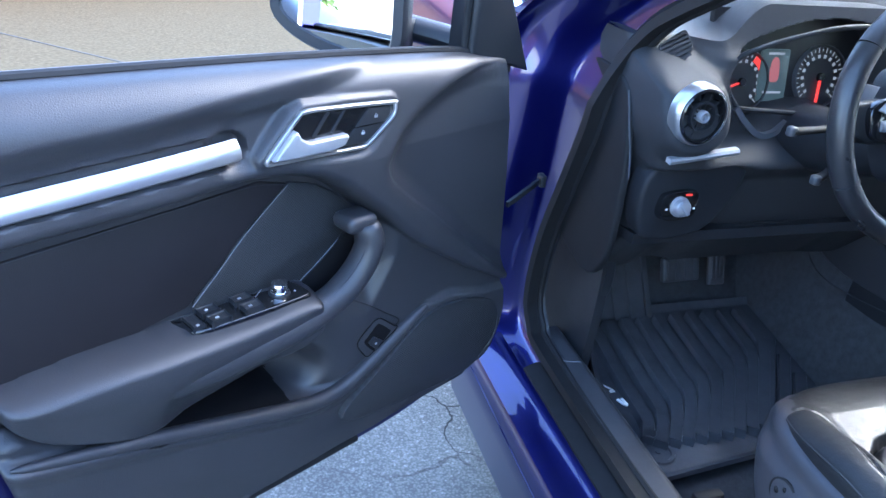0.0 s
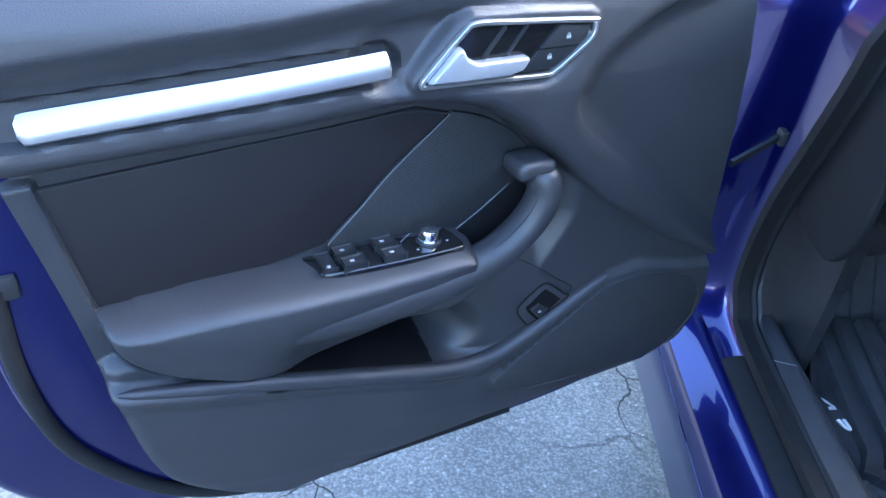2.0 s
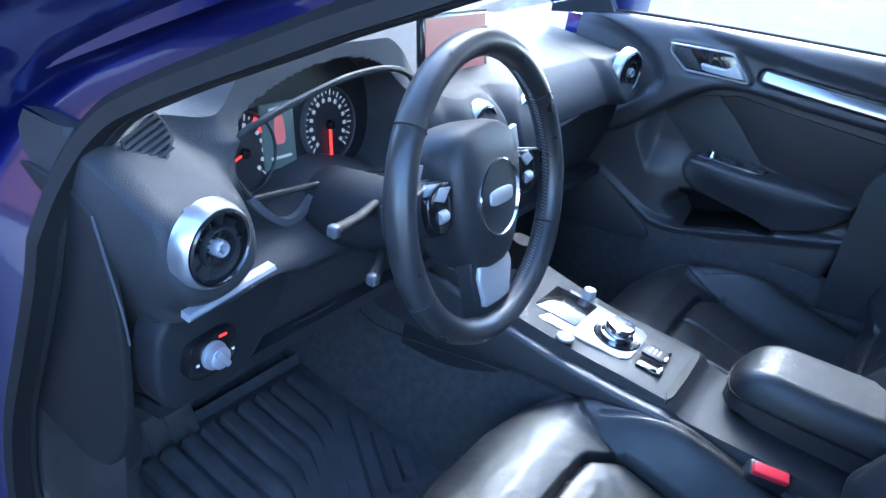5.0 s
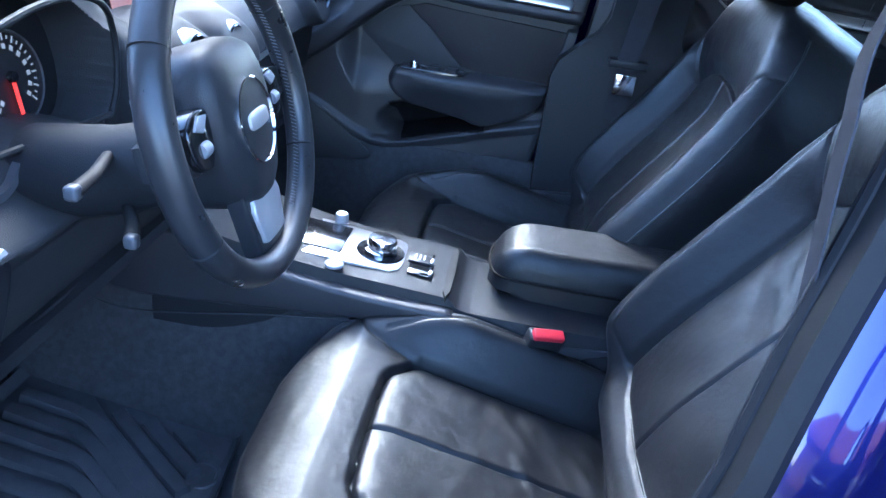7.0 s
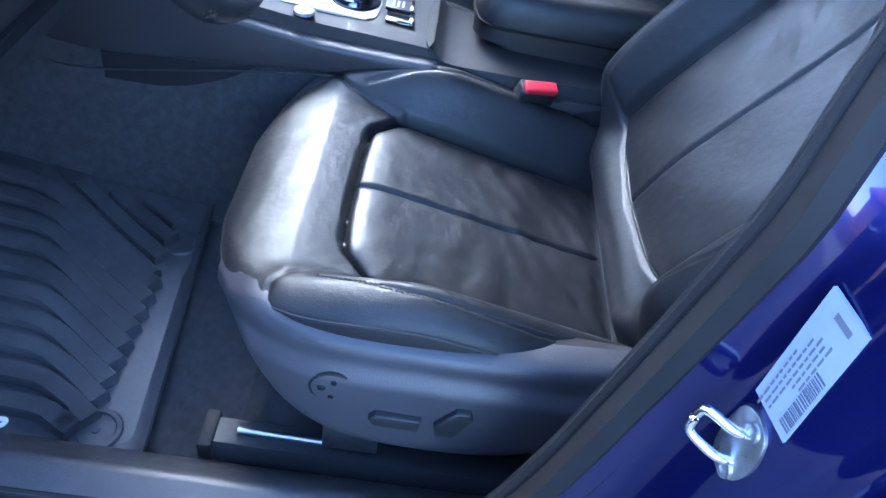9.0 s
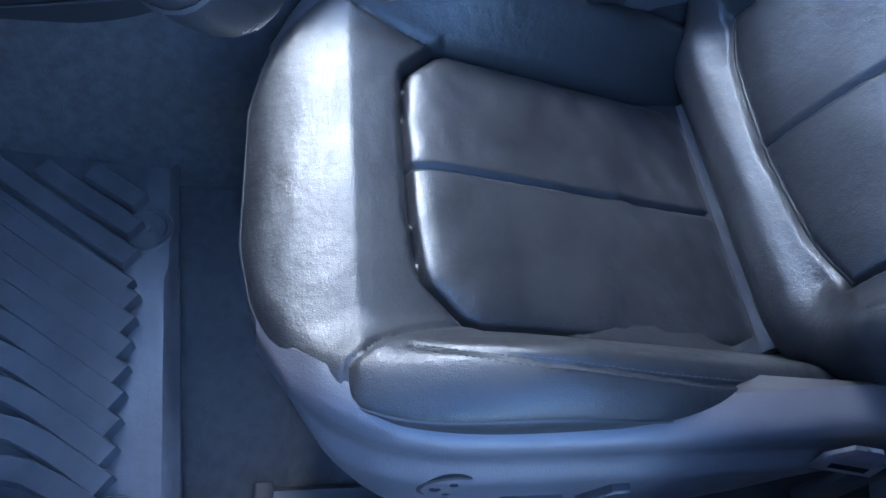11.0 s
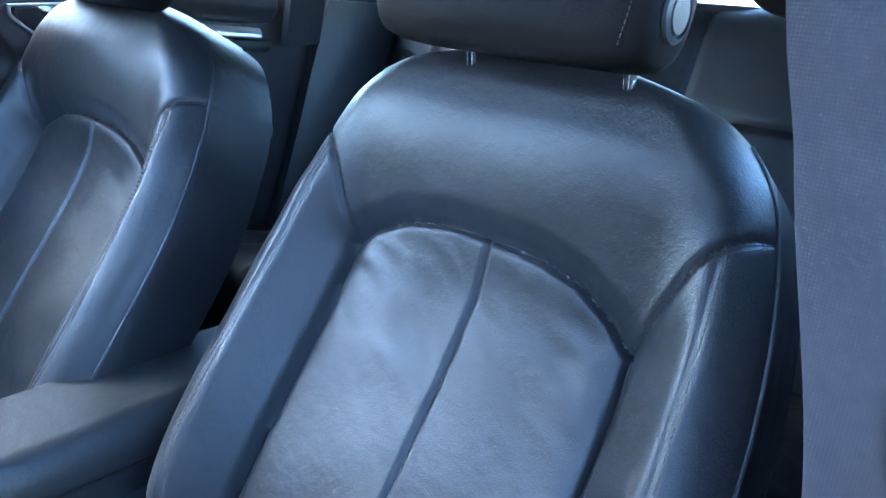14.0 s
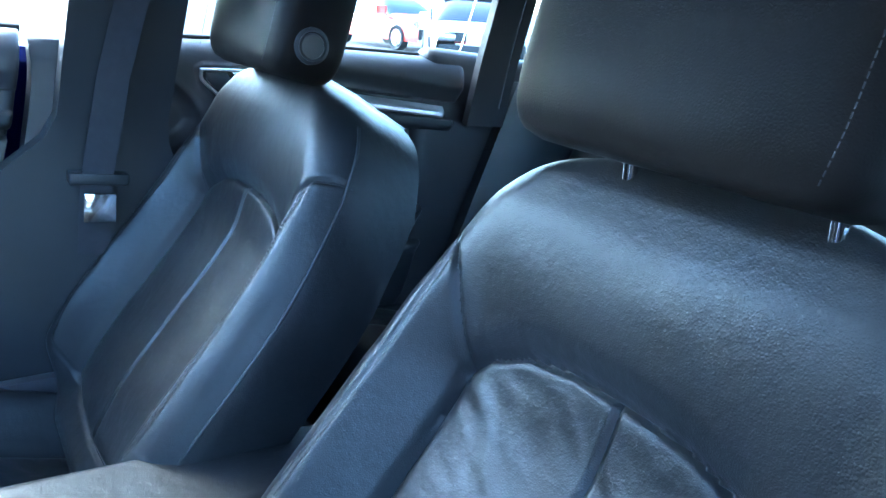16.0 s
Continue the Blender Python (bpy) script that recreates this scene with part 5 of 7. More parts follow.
# pop-up screen
SF = Frame((1.528, 0.985, 1.074), (1, 0, 0), (0, 0.17, 0.985), (0, -0.985, 0.17))
scr = part("display_screen", box(SF, (0, 0, 0), (0.225, 0.118, 0.012), 0.004, 3), GLOSS, dash, "raised gloss black display screen")
part("glass", box(SF, (0, 0.003, 0.0065), (0.200, 0.098, 0.001), 0), SALMON, scr, "display with a dull salmon reflection as glow")
# passenger strip
part("dash_strip", sweep([(x, 0.868 - 0.0 * x, z) for x, z in spline([(1.66, 0.905), (1.85, 0.918), (2.0, 0.94), (2.05, 0.955)], 6)], [(-0.008, -0.011), (0.004, -0.012), (0.008, 0.0), (0.004, 0.012), (-0.008, 0.010)]), SILVER, dash, "silver dashboard strip")
part("badge_bar", box(WORLD, (1.80, 0.868, 0.945), (0.055, 0.003, 0.008), 0.001), SILVER, dash)

# ---- steering wheel ----
wheel = thing("steering_wheel", "black leather three-spoke steering wheel", "steering wheel", at=(1.117, 0.66, 1.0))
_a = radians(16)
SW = Frame((1.117, 0.655, 1.008), (1, 0, 0), (0, math.sin(_a), math.cos(_a)), (0, -math.cos(_a), math.sin(_a)))


def rim_point(t):
    r = 0.178 - 0.006 * max(0.0, -math.sin(t)) ** 4
    return SW(r * math.cos(t), r * math.sin(t), 0.0)


rim = part("rim", sweep([rim_point(t) for t in np.linspace(0, 2 * math.pi, 97)[:-1]], [(x * (1.0), y) for x, y in circle(0.0165, 16, 0.0185)], closed=True, up=SW.n), WHEEL_SKIN, wheel, "rubbed black leather rim")
for t in (-28, 208, 35, 145):
    a = radians(t)
    c = rim_point(a)
    tan = (rim_point(a + 0.02) - rim_point(a - 0.02)).normalized()
    rad = (c - SW.o).normalized()
    part("rim_joint", lathe(Frame(c, rad, SW.n, tan), [(0.0172, -0.0012), (0.0188, 0), (0.0172, 0.0012)], 20), RUBBER, rim)
for k in range(70):
    a = radians(-60 + 120 * k / 70)
    c = rim_point(a) - (rim_point(a) - SW.o).normalized() * 0.0166
    tan = (rim_point(a + 0.02) - rim_point(a - 0.02)).normalized()
    part("stitch", box(Frame(c, tan * 0.9 + SW.n * 0.44, SW.n * 0.9 - tan * 0.44, (SW.o - c).normalized()), (0, 0, 0.001), (0.001, 0.007, 0.001), 0), GREYPRINT, rim, smooth=False)
hub_out = spline([(0.0, 0.082), (0.055, 0.074), (0.074, 0.035), (0.07, -0.02), (0.052, -0.072), (0.03, -0.092), (0.0, -0.096), (-0.03, -0.092), (-0.052, -0.072), (-0.07, -0.02), (-0.074, 0.035), (-0.055, 0.074)], 4, True)


def hub_cover():
    bm = bmesh.new()
    rings = []
    for k, n in ((1.0, -0.060), (1.05, -0.022), (1.03, -0.006), (0.96, 0.006), (0.82, 0.013), (0.6, 0.017), (0.3, 0.019)):
        rings.append([bm.verts.new(SW(q[0] * k, q[1] * k, n)) for q in hub_out])
    m = len(hub_out)
    for a, b in zip(rings, rings[1:]):
        for i in range(m):
            bm.faces.new((a[i], a[(i + 1) % m], b[(i + 1) % m], b[i]))
    bm.faces.new(rings[-1])
    bm.faces.new(rings[0][::-1])
    return bm


hubp = part("hub", hub_cover(), HARD, wheel, "padded black horn cover")
part("badge_ring", lathe(Frame(SW(0, -0.005, 0.018), SW.u, SW.v, SW.n), [(0.0475, -0.004), (0.048, 0.001), (0.0465, 0.002), (0.0445, -0.002)], 48), CHROME, hubp, "chrome hub ring")
part("badge", slab(Frame(SW(0, -0.003, 0.019), SW.u, SW.v, SW.n), spline([(-0.026, 0.0), (-0.020, 0.009), (0.020, 0.009), (0.026, 0.0), (0.020, -0.009), (-0.020, -0.009)], 4, True), -0.002, 0.003, 0.001), SILVER, hubp, "silver hub badge")
for sgn in (1, -1):
    sp = [(sgn * 0.055, 0.03), (sgn * 0.10, 0.034), (sgn * 0.168, 0.022), (sgn * 0.168, -0.012), (sgn * 0.11, -0.030), (sgn * 0.06, -0.03)]
    spk_ob = part("spoke", slab(SW, sp, -0.034, -0.008, 0.006, 3), HARD, wheel, "black spoke with buttons")
    part("button_pod", slab(SW, spline([(sgn * 0.078, 0.03), (sgn * 0.105, 0.034), (sgn * 0.128, 0.018), (sgn * 0.122, -0.018), (sgn * 0.095, -0.026), (sgn * 0.08, -0.005)], 4, True), -0.02, 0.002, 0.004, 3), GLOSS, spk_ob)
    part("bright_key", slab(SW, [(sgn * 0.085, 0.027), (sgn * 0.105, 0.030), (sgn * 0.118, 0.018), (sgn * 0.10, 0.012)], -0.006, 0.005, 0.002), SATIN, spk_ob, "silver rocker key")
    part("thumb_wheel", lathe(Frame(SW(sgn * 0.103, -0.004, -0.001), SW.v, SW.n, SW.u), [(0, -0.008), (0.008, -0.008), (0.009, 0), (0.008, 0.008), (0, 0.008)], 18), SATIN, spk_ob)
    part("paddle", slab(SW, [(sgn * 0.085, 0.05), (sgn * 0.14, 0.06), (sgn * 0.148, 0.0), (sgn * 0.13, -0.03)], -0.038, -0.030, 0.002), SATIN, spk_ob)
low = part("lower_spoke", slab(SW, [(-0.050, -0.075), (0.050, -0.075), (0.040, -0.165), (0.022, -0.172), (-0.022, -0.172), (-0.040, -0.165)], -0.022, 0.0, 0.005, 3), HARD, wheel)
part("silver_insert", slab(SW, spline([(-0.036, -0.088), (0.036, -0.088), (0.033, -0.13), (0.026, -0.143), (-0.026, -0.143), (-0.033, -0.13)], 3, True), -0.006, 0.006, 0.003, 3), SILVER, low, "brushed silver lower spoke insert")
part("column", sweep([SW(0, 0, -0.02), SW(0, 0, -0.10)], circle(0.03, 16)), HARD, wheel)

# ---- stalks ----
for nm, tip, root in (("indicator_stalk", (0.965, 0.765, 0.958), (1.075, 0.79, 0.955)), ("cruise_stalk", (1.012, 0.735, 0.888), (1.08, 0.775, 0.895))):
    so = thing(nm, "black column stalk with grey tip", "stalk", "column stalks", at=root)
    part("arm", sweep([root, tuple((np.array(root) + np.array(tip)) / 2 + np.array((0, -0.004, 0.0))), tip], circle(0.008, 12, 0.006), up=(0, 0, 1), scale=lambda t: 0.8 + 0.3 * t), RUBBER, so)
    part("tip", box(WORLD, tip, (0.014, 0.015, 0.016), 0.004, 3), SATIN_DARK, so, "grey stalk tip")

# ---- centre console ----
console = thing("centre_console", "black centre console with silver trim", "centre console", at=(XC, 0.4, 0.3))
ctop = curve1([(-0.30, 0.612), (0.30, 0.620), (0.385, 0.624), (0.396, 0.628), (0.408, 0.641), (0.42, 0.644), (0.50, 0.650), (0.62, 0.660), (0.80, 0.695), (1.0, 0.76)])


def console_body(s, t):
    """s runs across over the top, t from the rear to the dashboard."""
    y = -0.30 + 1.22 * t
    z = ctop(y)
    w = 0.098 + 0.012 * float(smooth01((y - 0.55) / 0.3))
    xm = 1.525
    q = (s - 0.5) * 2
    if abs(q) < 0.6:
        return Vector((xm + q / 0.6 * w, y, z - 0.004 * (q / 0.6) ** 4))
    e = (abs(q) - 0.6) / 0.4
    return Vector((xm + math.copysign(w + 0.018 * math.sin(min(1, e * 2.2) * 1.57), q), y, z - 0.004 - (z - 0.30) * e ** 1.25))


part("body", sheet(console_body, 60, 170, back=(0, 0, -0.03)), CONSOLE, console, "black console moulding")
part("side_panel", slab(Frame((1.402, 0, 0), (0, 1, 0), (0, 0, 1), (-1, 0, 0)), spline([(0.405, 0.625), (0.40, 0.605), (0.45, 0.595), (0.70, 0.575), (0.95, 0.56), (1.05, 0.60), (0.95, 0.70), (0.75, 0.660), (0.6, 0.636), (0.47, 0.628)], 4, True), -0.03, 0.006, 0.008, 3), SOFT, console)
part("panel_line", sweep([(1.393, y, z) for y, z in spline([(1.06, 0.565), (0.97, 0.528), (0.70, 0.568), (0.45, 0.60), (0.395, 0.62)], 6)], circle(0.0015, 6)), THREAD, console)
TZ = lambda x, y, dz=0.0: (x, y, ctop(y) + dz)
PLT = Frame((1.525, 0.56, ctop(0.56) + 0.001), (1, 0, 0), (0, 0.995, 0.09), (0, -0.09, 0.995))
pl = part("shift_plate", slab(PLT, spline([(-0.040, -0.056), (0.040, -0.056), (0.058, -0.044), (0.062, -0.02), (0.062, 0.16), (-0.062, 0.16), (-0.062, -0.02), (-0.058, -0.044)], 3, True), -0.01, 0.003, 0.0015), STRIP, console, "silver console surround")
part("shift_gate", box(PLT, (0.006, 0.097, 0.003), (0.100, 0.088, 0.006), 0.002), GLOSS, pl, "gloss black shift gate")
part("shift_lever", sweep([PLT(0.0, 0.225, 0.0), PLT(0.0, 0.222, 0.05), PLT(0.0, 0.218, 0.09)], circle(0.018, 14), up=(1, 0, 0), scale=lambda t: 0.7 + 0.5 * t), LEATHER_DARK, console, "black leather shift lever")
part("shift_boot", lathe(Frame(PLT(0.0, 0.224, 0.003), PLT.u, PLT.v, PLT.n), [(0.036, 0), (0.03, 0.012), (0.018, 0.025), (0.014, 0.03)], 24), LEATHER_FLAT, console)
kd = part("control_knob", lathe(Frame(PLT(-0.002, -0.012, 0.003), PLT.u, PLT.v, PLT.n), [(0.030, 0), (0.030, 0.006), (0.026, 0.008), (0.0265, 0.024), (0.024, 0.028), (0, 0.029)], 40), CHROME, console, "polished silver control knob")
part("well", lathe(Frame(PLT(-0.002, -0.012, 0.003), PLT.u, PLT.v, PLT.n), [(0.044, 0.0015), (0.042, 0.003), (0.03, 0.002)], 36), GLOSS, kd)
part("start_button", lathe(Frame(TZ(1.437, 0.612, 0.002), (1, 0, 0), (0, 1, 0), (0, 0, 1)), [(0.0165, 0), (0.0165, 0.004), (0.014, 0.006), (0, 0.006)], 28), SILVER, console, "round silver start button")
part("volume_knob", lathe(Frame(TZ(1.600, 0.64, 0.002), (1, 0, 0), (0, 1, 0), (0, 0, 1)), [(0.013, 0), (0.012, 0.016), (0.010, 0.018), (0, 0.018)], 24), SATIN, console, "small silver volume knob")
sw2 = part("brake_switch", box(Frame(TZ(1.487, 0.470, 0.002), (1, 0, 0), (0, 1, 0.07), (0, 0, 1)), (0, 0, 0), (0.034, 0.042, 0.006), 0.002), GLOSS, console, "black parking brake switch")
part("bright_lip", box(Frame(TZ(1.487, 0.450, 0.006), (1, 0, 0), (0, 1, 0), (0, 0, 1)), (0, 0, 0), (0.034, 0.007, 0.008), 0.002), CHROME, sw2)
sw3 = part("hold_switch", box(Frame(TZ(1.532, 0.475, 0.002), (1, 0, 0), (0, 1, 0.07), (0, 0, 1)), (0, 0, 0), (0.034, 0.042, 0.006), 0.002), HARD, console)
part("bright_lip", box(Frame(TZ(1.532, 0.453, 0.006), (1, 0, 0), (0, 1, 0), (0, 0, 1)), (0, 0, 0), (0.034, 0.006, 0.006), 0.002), CHROME, sw3)
for k in range(3):
    part("symbol", box(Frame(TZ(1.532, 0.468 + 0.008 * k, 0.0056), (1, 0, 0), (0, 1, 0), (0, 0, 1)), (0, 0, 0), (0.018, 0.003, 0.0006), 0), WHITE, sw3)
part("tray_slot", slab(Frame(TZ(1.51, 0.418, 0.0), (1, 0, 0), (0, 1, 0), (0, 0, 1)), spline([(-0.07, -0.008), (0.08, -0.008), (0.08, 0.004), (-0.07, 0.004)], 2, True), -0.01, 0.0015, 0), RUBBER, console)


def arm_pad():
    AFm = Frame((1.578, 0, 0), (1, 0, 0), (0, 1, 0), (0, 0, 1))
    lo = curve1([(-0.12, -0.075), (0.0, -0.085), (0.2, -0.086), (0.30, -0.08), (0.335, -0.068), (0.35, -0.04)])

    def h(P):
        x, y = np.abs(P[:, 0]), P[:, 1]
        w = np.array([-lo(v) for v in y])
        return 0.630 + 0.082 * pillow((w - x) / 0.032) ** 0.8 * pillow((0.352 - y) / 0.075) ** 0.8 + 0.008 * smooth01((0.22 - y) / 0.3)
    return relief(AFm, lo, lambda v: -lo(v), -0.12, 0.35, h, 40, 60, 0.0)


armr = thing("armrest", "black leather centre armrest", "armrest", at=(1.578, 0.12, 0.62))
part("pad", arm_pad(), LEATHER, armr, "padded leather armrest top")
ab = spline([(-0.084, -0.12), (-0.090, 0.1), (-0.088, 0.28), (-0.074, 0.335), (-0.03, 0.352), (0.03, 0.352), (0.074, 0.335), (0.088, 0.28), (0.090, 0.1), (0.084, -0.12)], 5, True)
part("lid_base", slab(Frame((1.578, 0, 0), (1, 0, 0), (0, 1, 0), (0, 0, 1)), [(x * 0.90, y - 0.030) for x, y in ab], 0.600, 0.634, 0.004, 3), HARD, armr)
part("seam", sweep([(1.578 + q[0] * 1.0, q[1] - 0.002, 0.659) for q in ab], circle(0.0022, 6), closed=True), LEATHER_DARK, armr)

# ---- belt buckle beside the seat ----
bk = thing("belt_buckle", "black belt buckle with red button", "belt buckle", at=(1.41, 0.22, 0.5))
BF = Frame((1.415, 0.246, 0.580), (0.90, 0.25, 0.35), (-0.30, 0.95, 0.10), (-0.31, -0.2, 0.93))
part("body", box(BF, (0, 0, 0), (0.03, 0.062, 0.085), 0.006, 3), HARD, bk)
part("button", box(BF, (-0.004, 0, 0.044), (0.02, 0.054, 0.012), 0.003, 3), RED, bk, "bright red release button")
part("stem", sweep([BF(0, 0, -0.04), BF(0, -0.01, -0.16)], [(-0.005, -0.02), (0.005, -0.02), (0.005, 0.02), (-0.005, 0.02)], up=(1, 0, 0)), HARD, bk)


# ---- front seats ----
INS = [(-0.118, 0.482), (-0.06, 0.486), (0.06, 0.486), (0.118, 0.482), (0.132, 0.477), (0.165, 0.447), (0.173, 0.432), (0.172, 0.40), (0.166, 0.11), (-0.166, 0.11), (-0.172, 0.40), (-0.173, 0.432), (-0.165, 0.447), (-0.132, 0.477)]
CLO = curve1([(0.06, -0.245), (0.20, -0.268), (0.40, -0.276), (0.50, -0.270), (0.55, -0.250), (0.59, -0.218), (0.62, -0.168), (0.638, -0.105), (0.645, -0.06)])
BINS = [(-0.178, 0.03), (-0.12, 0.012), (0, 0.004), (0.12, 0.012), (0.178, 0.03), (0.174, 0.387), (0.150, 0.411), (0.105, 0.431), (0.05, 0.440), (0, 0.440), (-0.06, 0.436), (-0.105, 0.425), (-0.14, 0.404), (-0.167, 0.380)]
BLO = curve1([(-0.07, -0.22), (0.0, -0.265), (0.10, -0.292), (0.30, -0.294), (0.42, -0.281), (0.51, -0.258), (0.56, -0.231), (0.597, -0.190), (0.617, -0.138), (0.626, -0.10), (0.632, -0.085)])


def fold(P, k, sx, sy, seed):
    """Soft wrinkles of worn leather."""
    return np.array([noise.noise(Vector((x * sx, y * sy, seed))) for x, y in P]) * k


def groove(d, depth, w):
    return -depth * np.exp(-(d / w) ** 2)


def cushion_height(P):
    x, y = P[:, 0], P[:, 1]
    ax = np.abs(x)
    ins = sdist(P, INS)
    h = 0.477 + 0.078 * np.clip((y - 0.12) / 0.35, 0, 1.2)
    flat = h.copy()
    h = h + 0.015 * pillow(np.maximum(ins, 0) / 0.045) * (ins > 0)
    # front roll
    h = np.where(ins < 0, flat + 0.013 * smooth01(-ins / 0.010), h)
    # side bolsters
    side = smooth01((ax - 0.164) / 0.065) * smooth01((0.62 - y) / 0.27) * smooth01((y - 0.0) / 0.14)
    h = h + 0.078 * side * smooth01(-ins / 0.012)
    # outer edges roll over
    w = np.array([-CLO(v) for v in y])
    h = h - (0.012 + 0.024 * side) * (1 - pillow((w - ax) / 0.045)) - 0.062 * (1 - pillow((0.655 - y) / 0.15))
    # seams
    h = h + groove(ins + 0.001, 0.0065, 0.0036)
    h = h + groove(x, 0.0058, 0.0036) * (ins > 0)
    for sg in (1, -1):
        h = h + groove(ldist(P, [(sg * 0.172, 0.440), (sg * 0.184, 0.49), (sg * 0.200, 0.527), (sg * 0.220, 0.548), (sg * 0.250, 0.553)]), 0.0045, 0.0035)
        h = h + groove(ldist(P, [(sg * 0.208, 0.50), (sg * 0.236, 0.40), (sg * 0.244, 0.25), (sg * 0.238, 0.10)]), 0.0030, 0.0034)
    # wear
    worn = (ins > 0) * smooth01(ins / 0.03)
    h = h + worn * fold(P, 0.0026, 9, 26, 1.0) * smooth01((0.40 - y) / 0.1)
    h = h + worn * fold(np.stack([x + 0.6 * y, y - 0.6 * x], 1), 0.0028, 12, 34, 9.0) * smooth01((0.34 - y) / 0.1)
    h = h + worn * fold(P, 0.0006, 40, 46, 6.0)
    roll = (ins < -0.012) * smooth01((y - 0.45) / 0.04) * smooth01((0.22 - ax) / 0.05)
    h = h + roll * (fold(P, 0.0005, 16, 44, 4.0) + fold(np.stack([x + y, x - y], 1), 0.0004, 46, 22, 8.0))
    return h


def back_height(P, wear=1.0):
    x, s = P[:, 0], P[:, 1]
    ax = np.abs(x)
    ins = sdist(P, BINS)
    h = 0.012 - 0.035 * smooth01((s - 0.05) / 0.35) + 0.055 * smooth01((s - 0.36) / 0.20)
    h = h + 0.008 * pillow(np.maximum(ins, 0) / 0.05) * (ins > 0)
    wing = smooth01((ax - 0.160) / 0.085) * (1 - smooth01((s - 0.34) / 0.2)) * smooth01((s + 0.06) / 0.12)
    h = h + 0.066 * wing * smooth01(-ins / 0.012)
    # panel over the arch stands a little proud
    h = h + 0.011 * smooth01(-ins / 0.03) * smooth01((s - 0.34) / 0.10) * (ins < 0)
    # lower roll
    h = h + 0.012 * np.exp(-((s + 0.03) / 0.028) ** 2) * smooth01((0.24 - ax) / 0.08) * (ins < 0)
    w = np.array([-BLO(v) for v in s])
    h = h - 0.065 * (1 - pillow((w - ax) / 0.065))
    h = h - 0.050 * (1 - pillow((0.636 - s) / 0.055)) - 0.03 * (1 - pillow((s + 0.075) / 0.03))
    h = h + groove(ins + 0.002, 0.0055, 0.0036)
    h = h + groove(x, 0.0050, 0.0033) * (ins > 0)
    for sg in (1, -1):
        h = h + groove(ldist(P, [(sg * 0.168, 0.382), (sg * 0.188, 0.426), (sg * 0.207, 0.468), (sg * 0.226, 0.492), (sg * 0.262, 0.513)]), 0.005, 0.0032)
        h = h + groove(ldist(P, [(sg * 0.224, 0.485), (sg * 0.233, 0.40), (sg * 0.243, 0.25), (sg * 0.246, 0.14), (sg * 0.228, 0.05), (sg * 0.178, 0.025)]), 0.0024, 0.0036)
    worn = (ins > 0) * smooth01(ins / 0.03)
    h = h + wear * worn * (fold(np.stack([x + 0.35 * s, s - 0.35 * x], 1), 0.0016, 9, 42, 7.0) + fold(np.stack([x + s, x - s], 1), 0.0013, 12, 40, 5.0)) * smooth01((s - 0.18) / 0.15) + worn * fold(P, 0.0018, 14, 14, 2.0)
    return h


def stitch_row(pts, place, parent, gap=0.006):
    """A row of stitches as one thread with short raised loops."""
    P = [Vector(place(*q)) for q in spline(pts, 10)]
    bm = bmesh.new()
    run, nxt = 0.0, 0.0
    for a, b in zip(P, P[1:]):
        d = (b - a).length
        while nxt < run + d and d > 0:
            c = a.lerp(b, (nxt - run) / d)
            t = (b - a).normalized()
            m = Matrix.Translation(c) @ t.to_track_quat("X", "Z").to_matrix().to_4x4() @ Matrix.Diagonal((0.0034, 0.0007, 0.0007, 1))
            bmesh.ops.create_cube(bm, size=1, matrix=m)
            nxt += gap
        run += d
    return part("stitching", bm, THREAD, parent, "grey stitching", smooth=False)


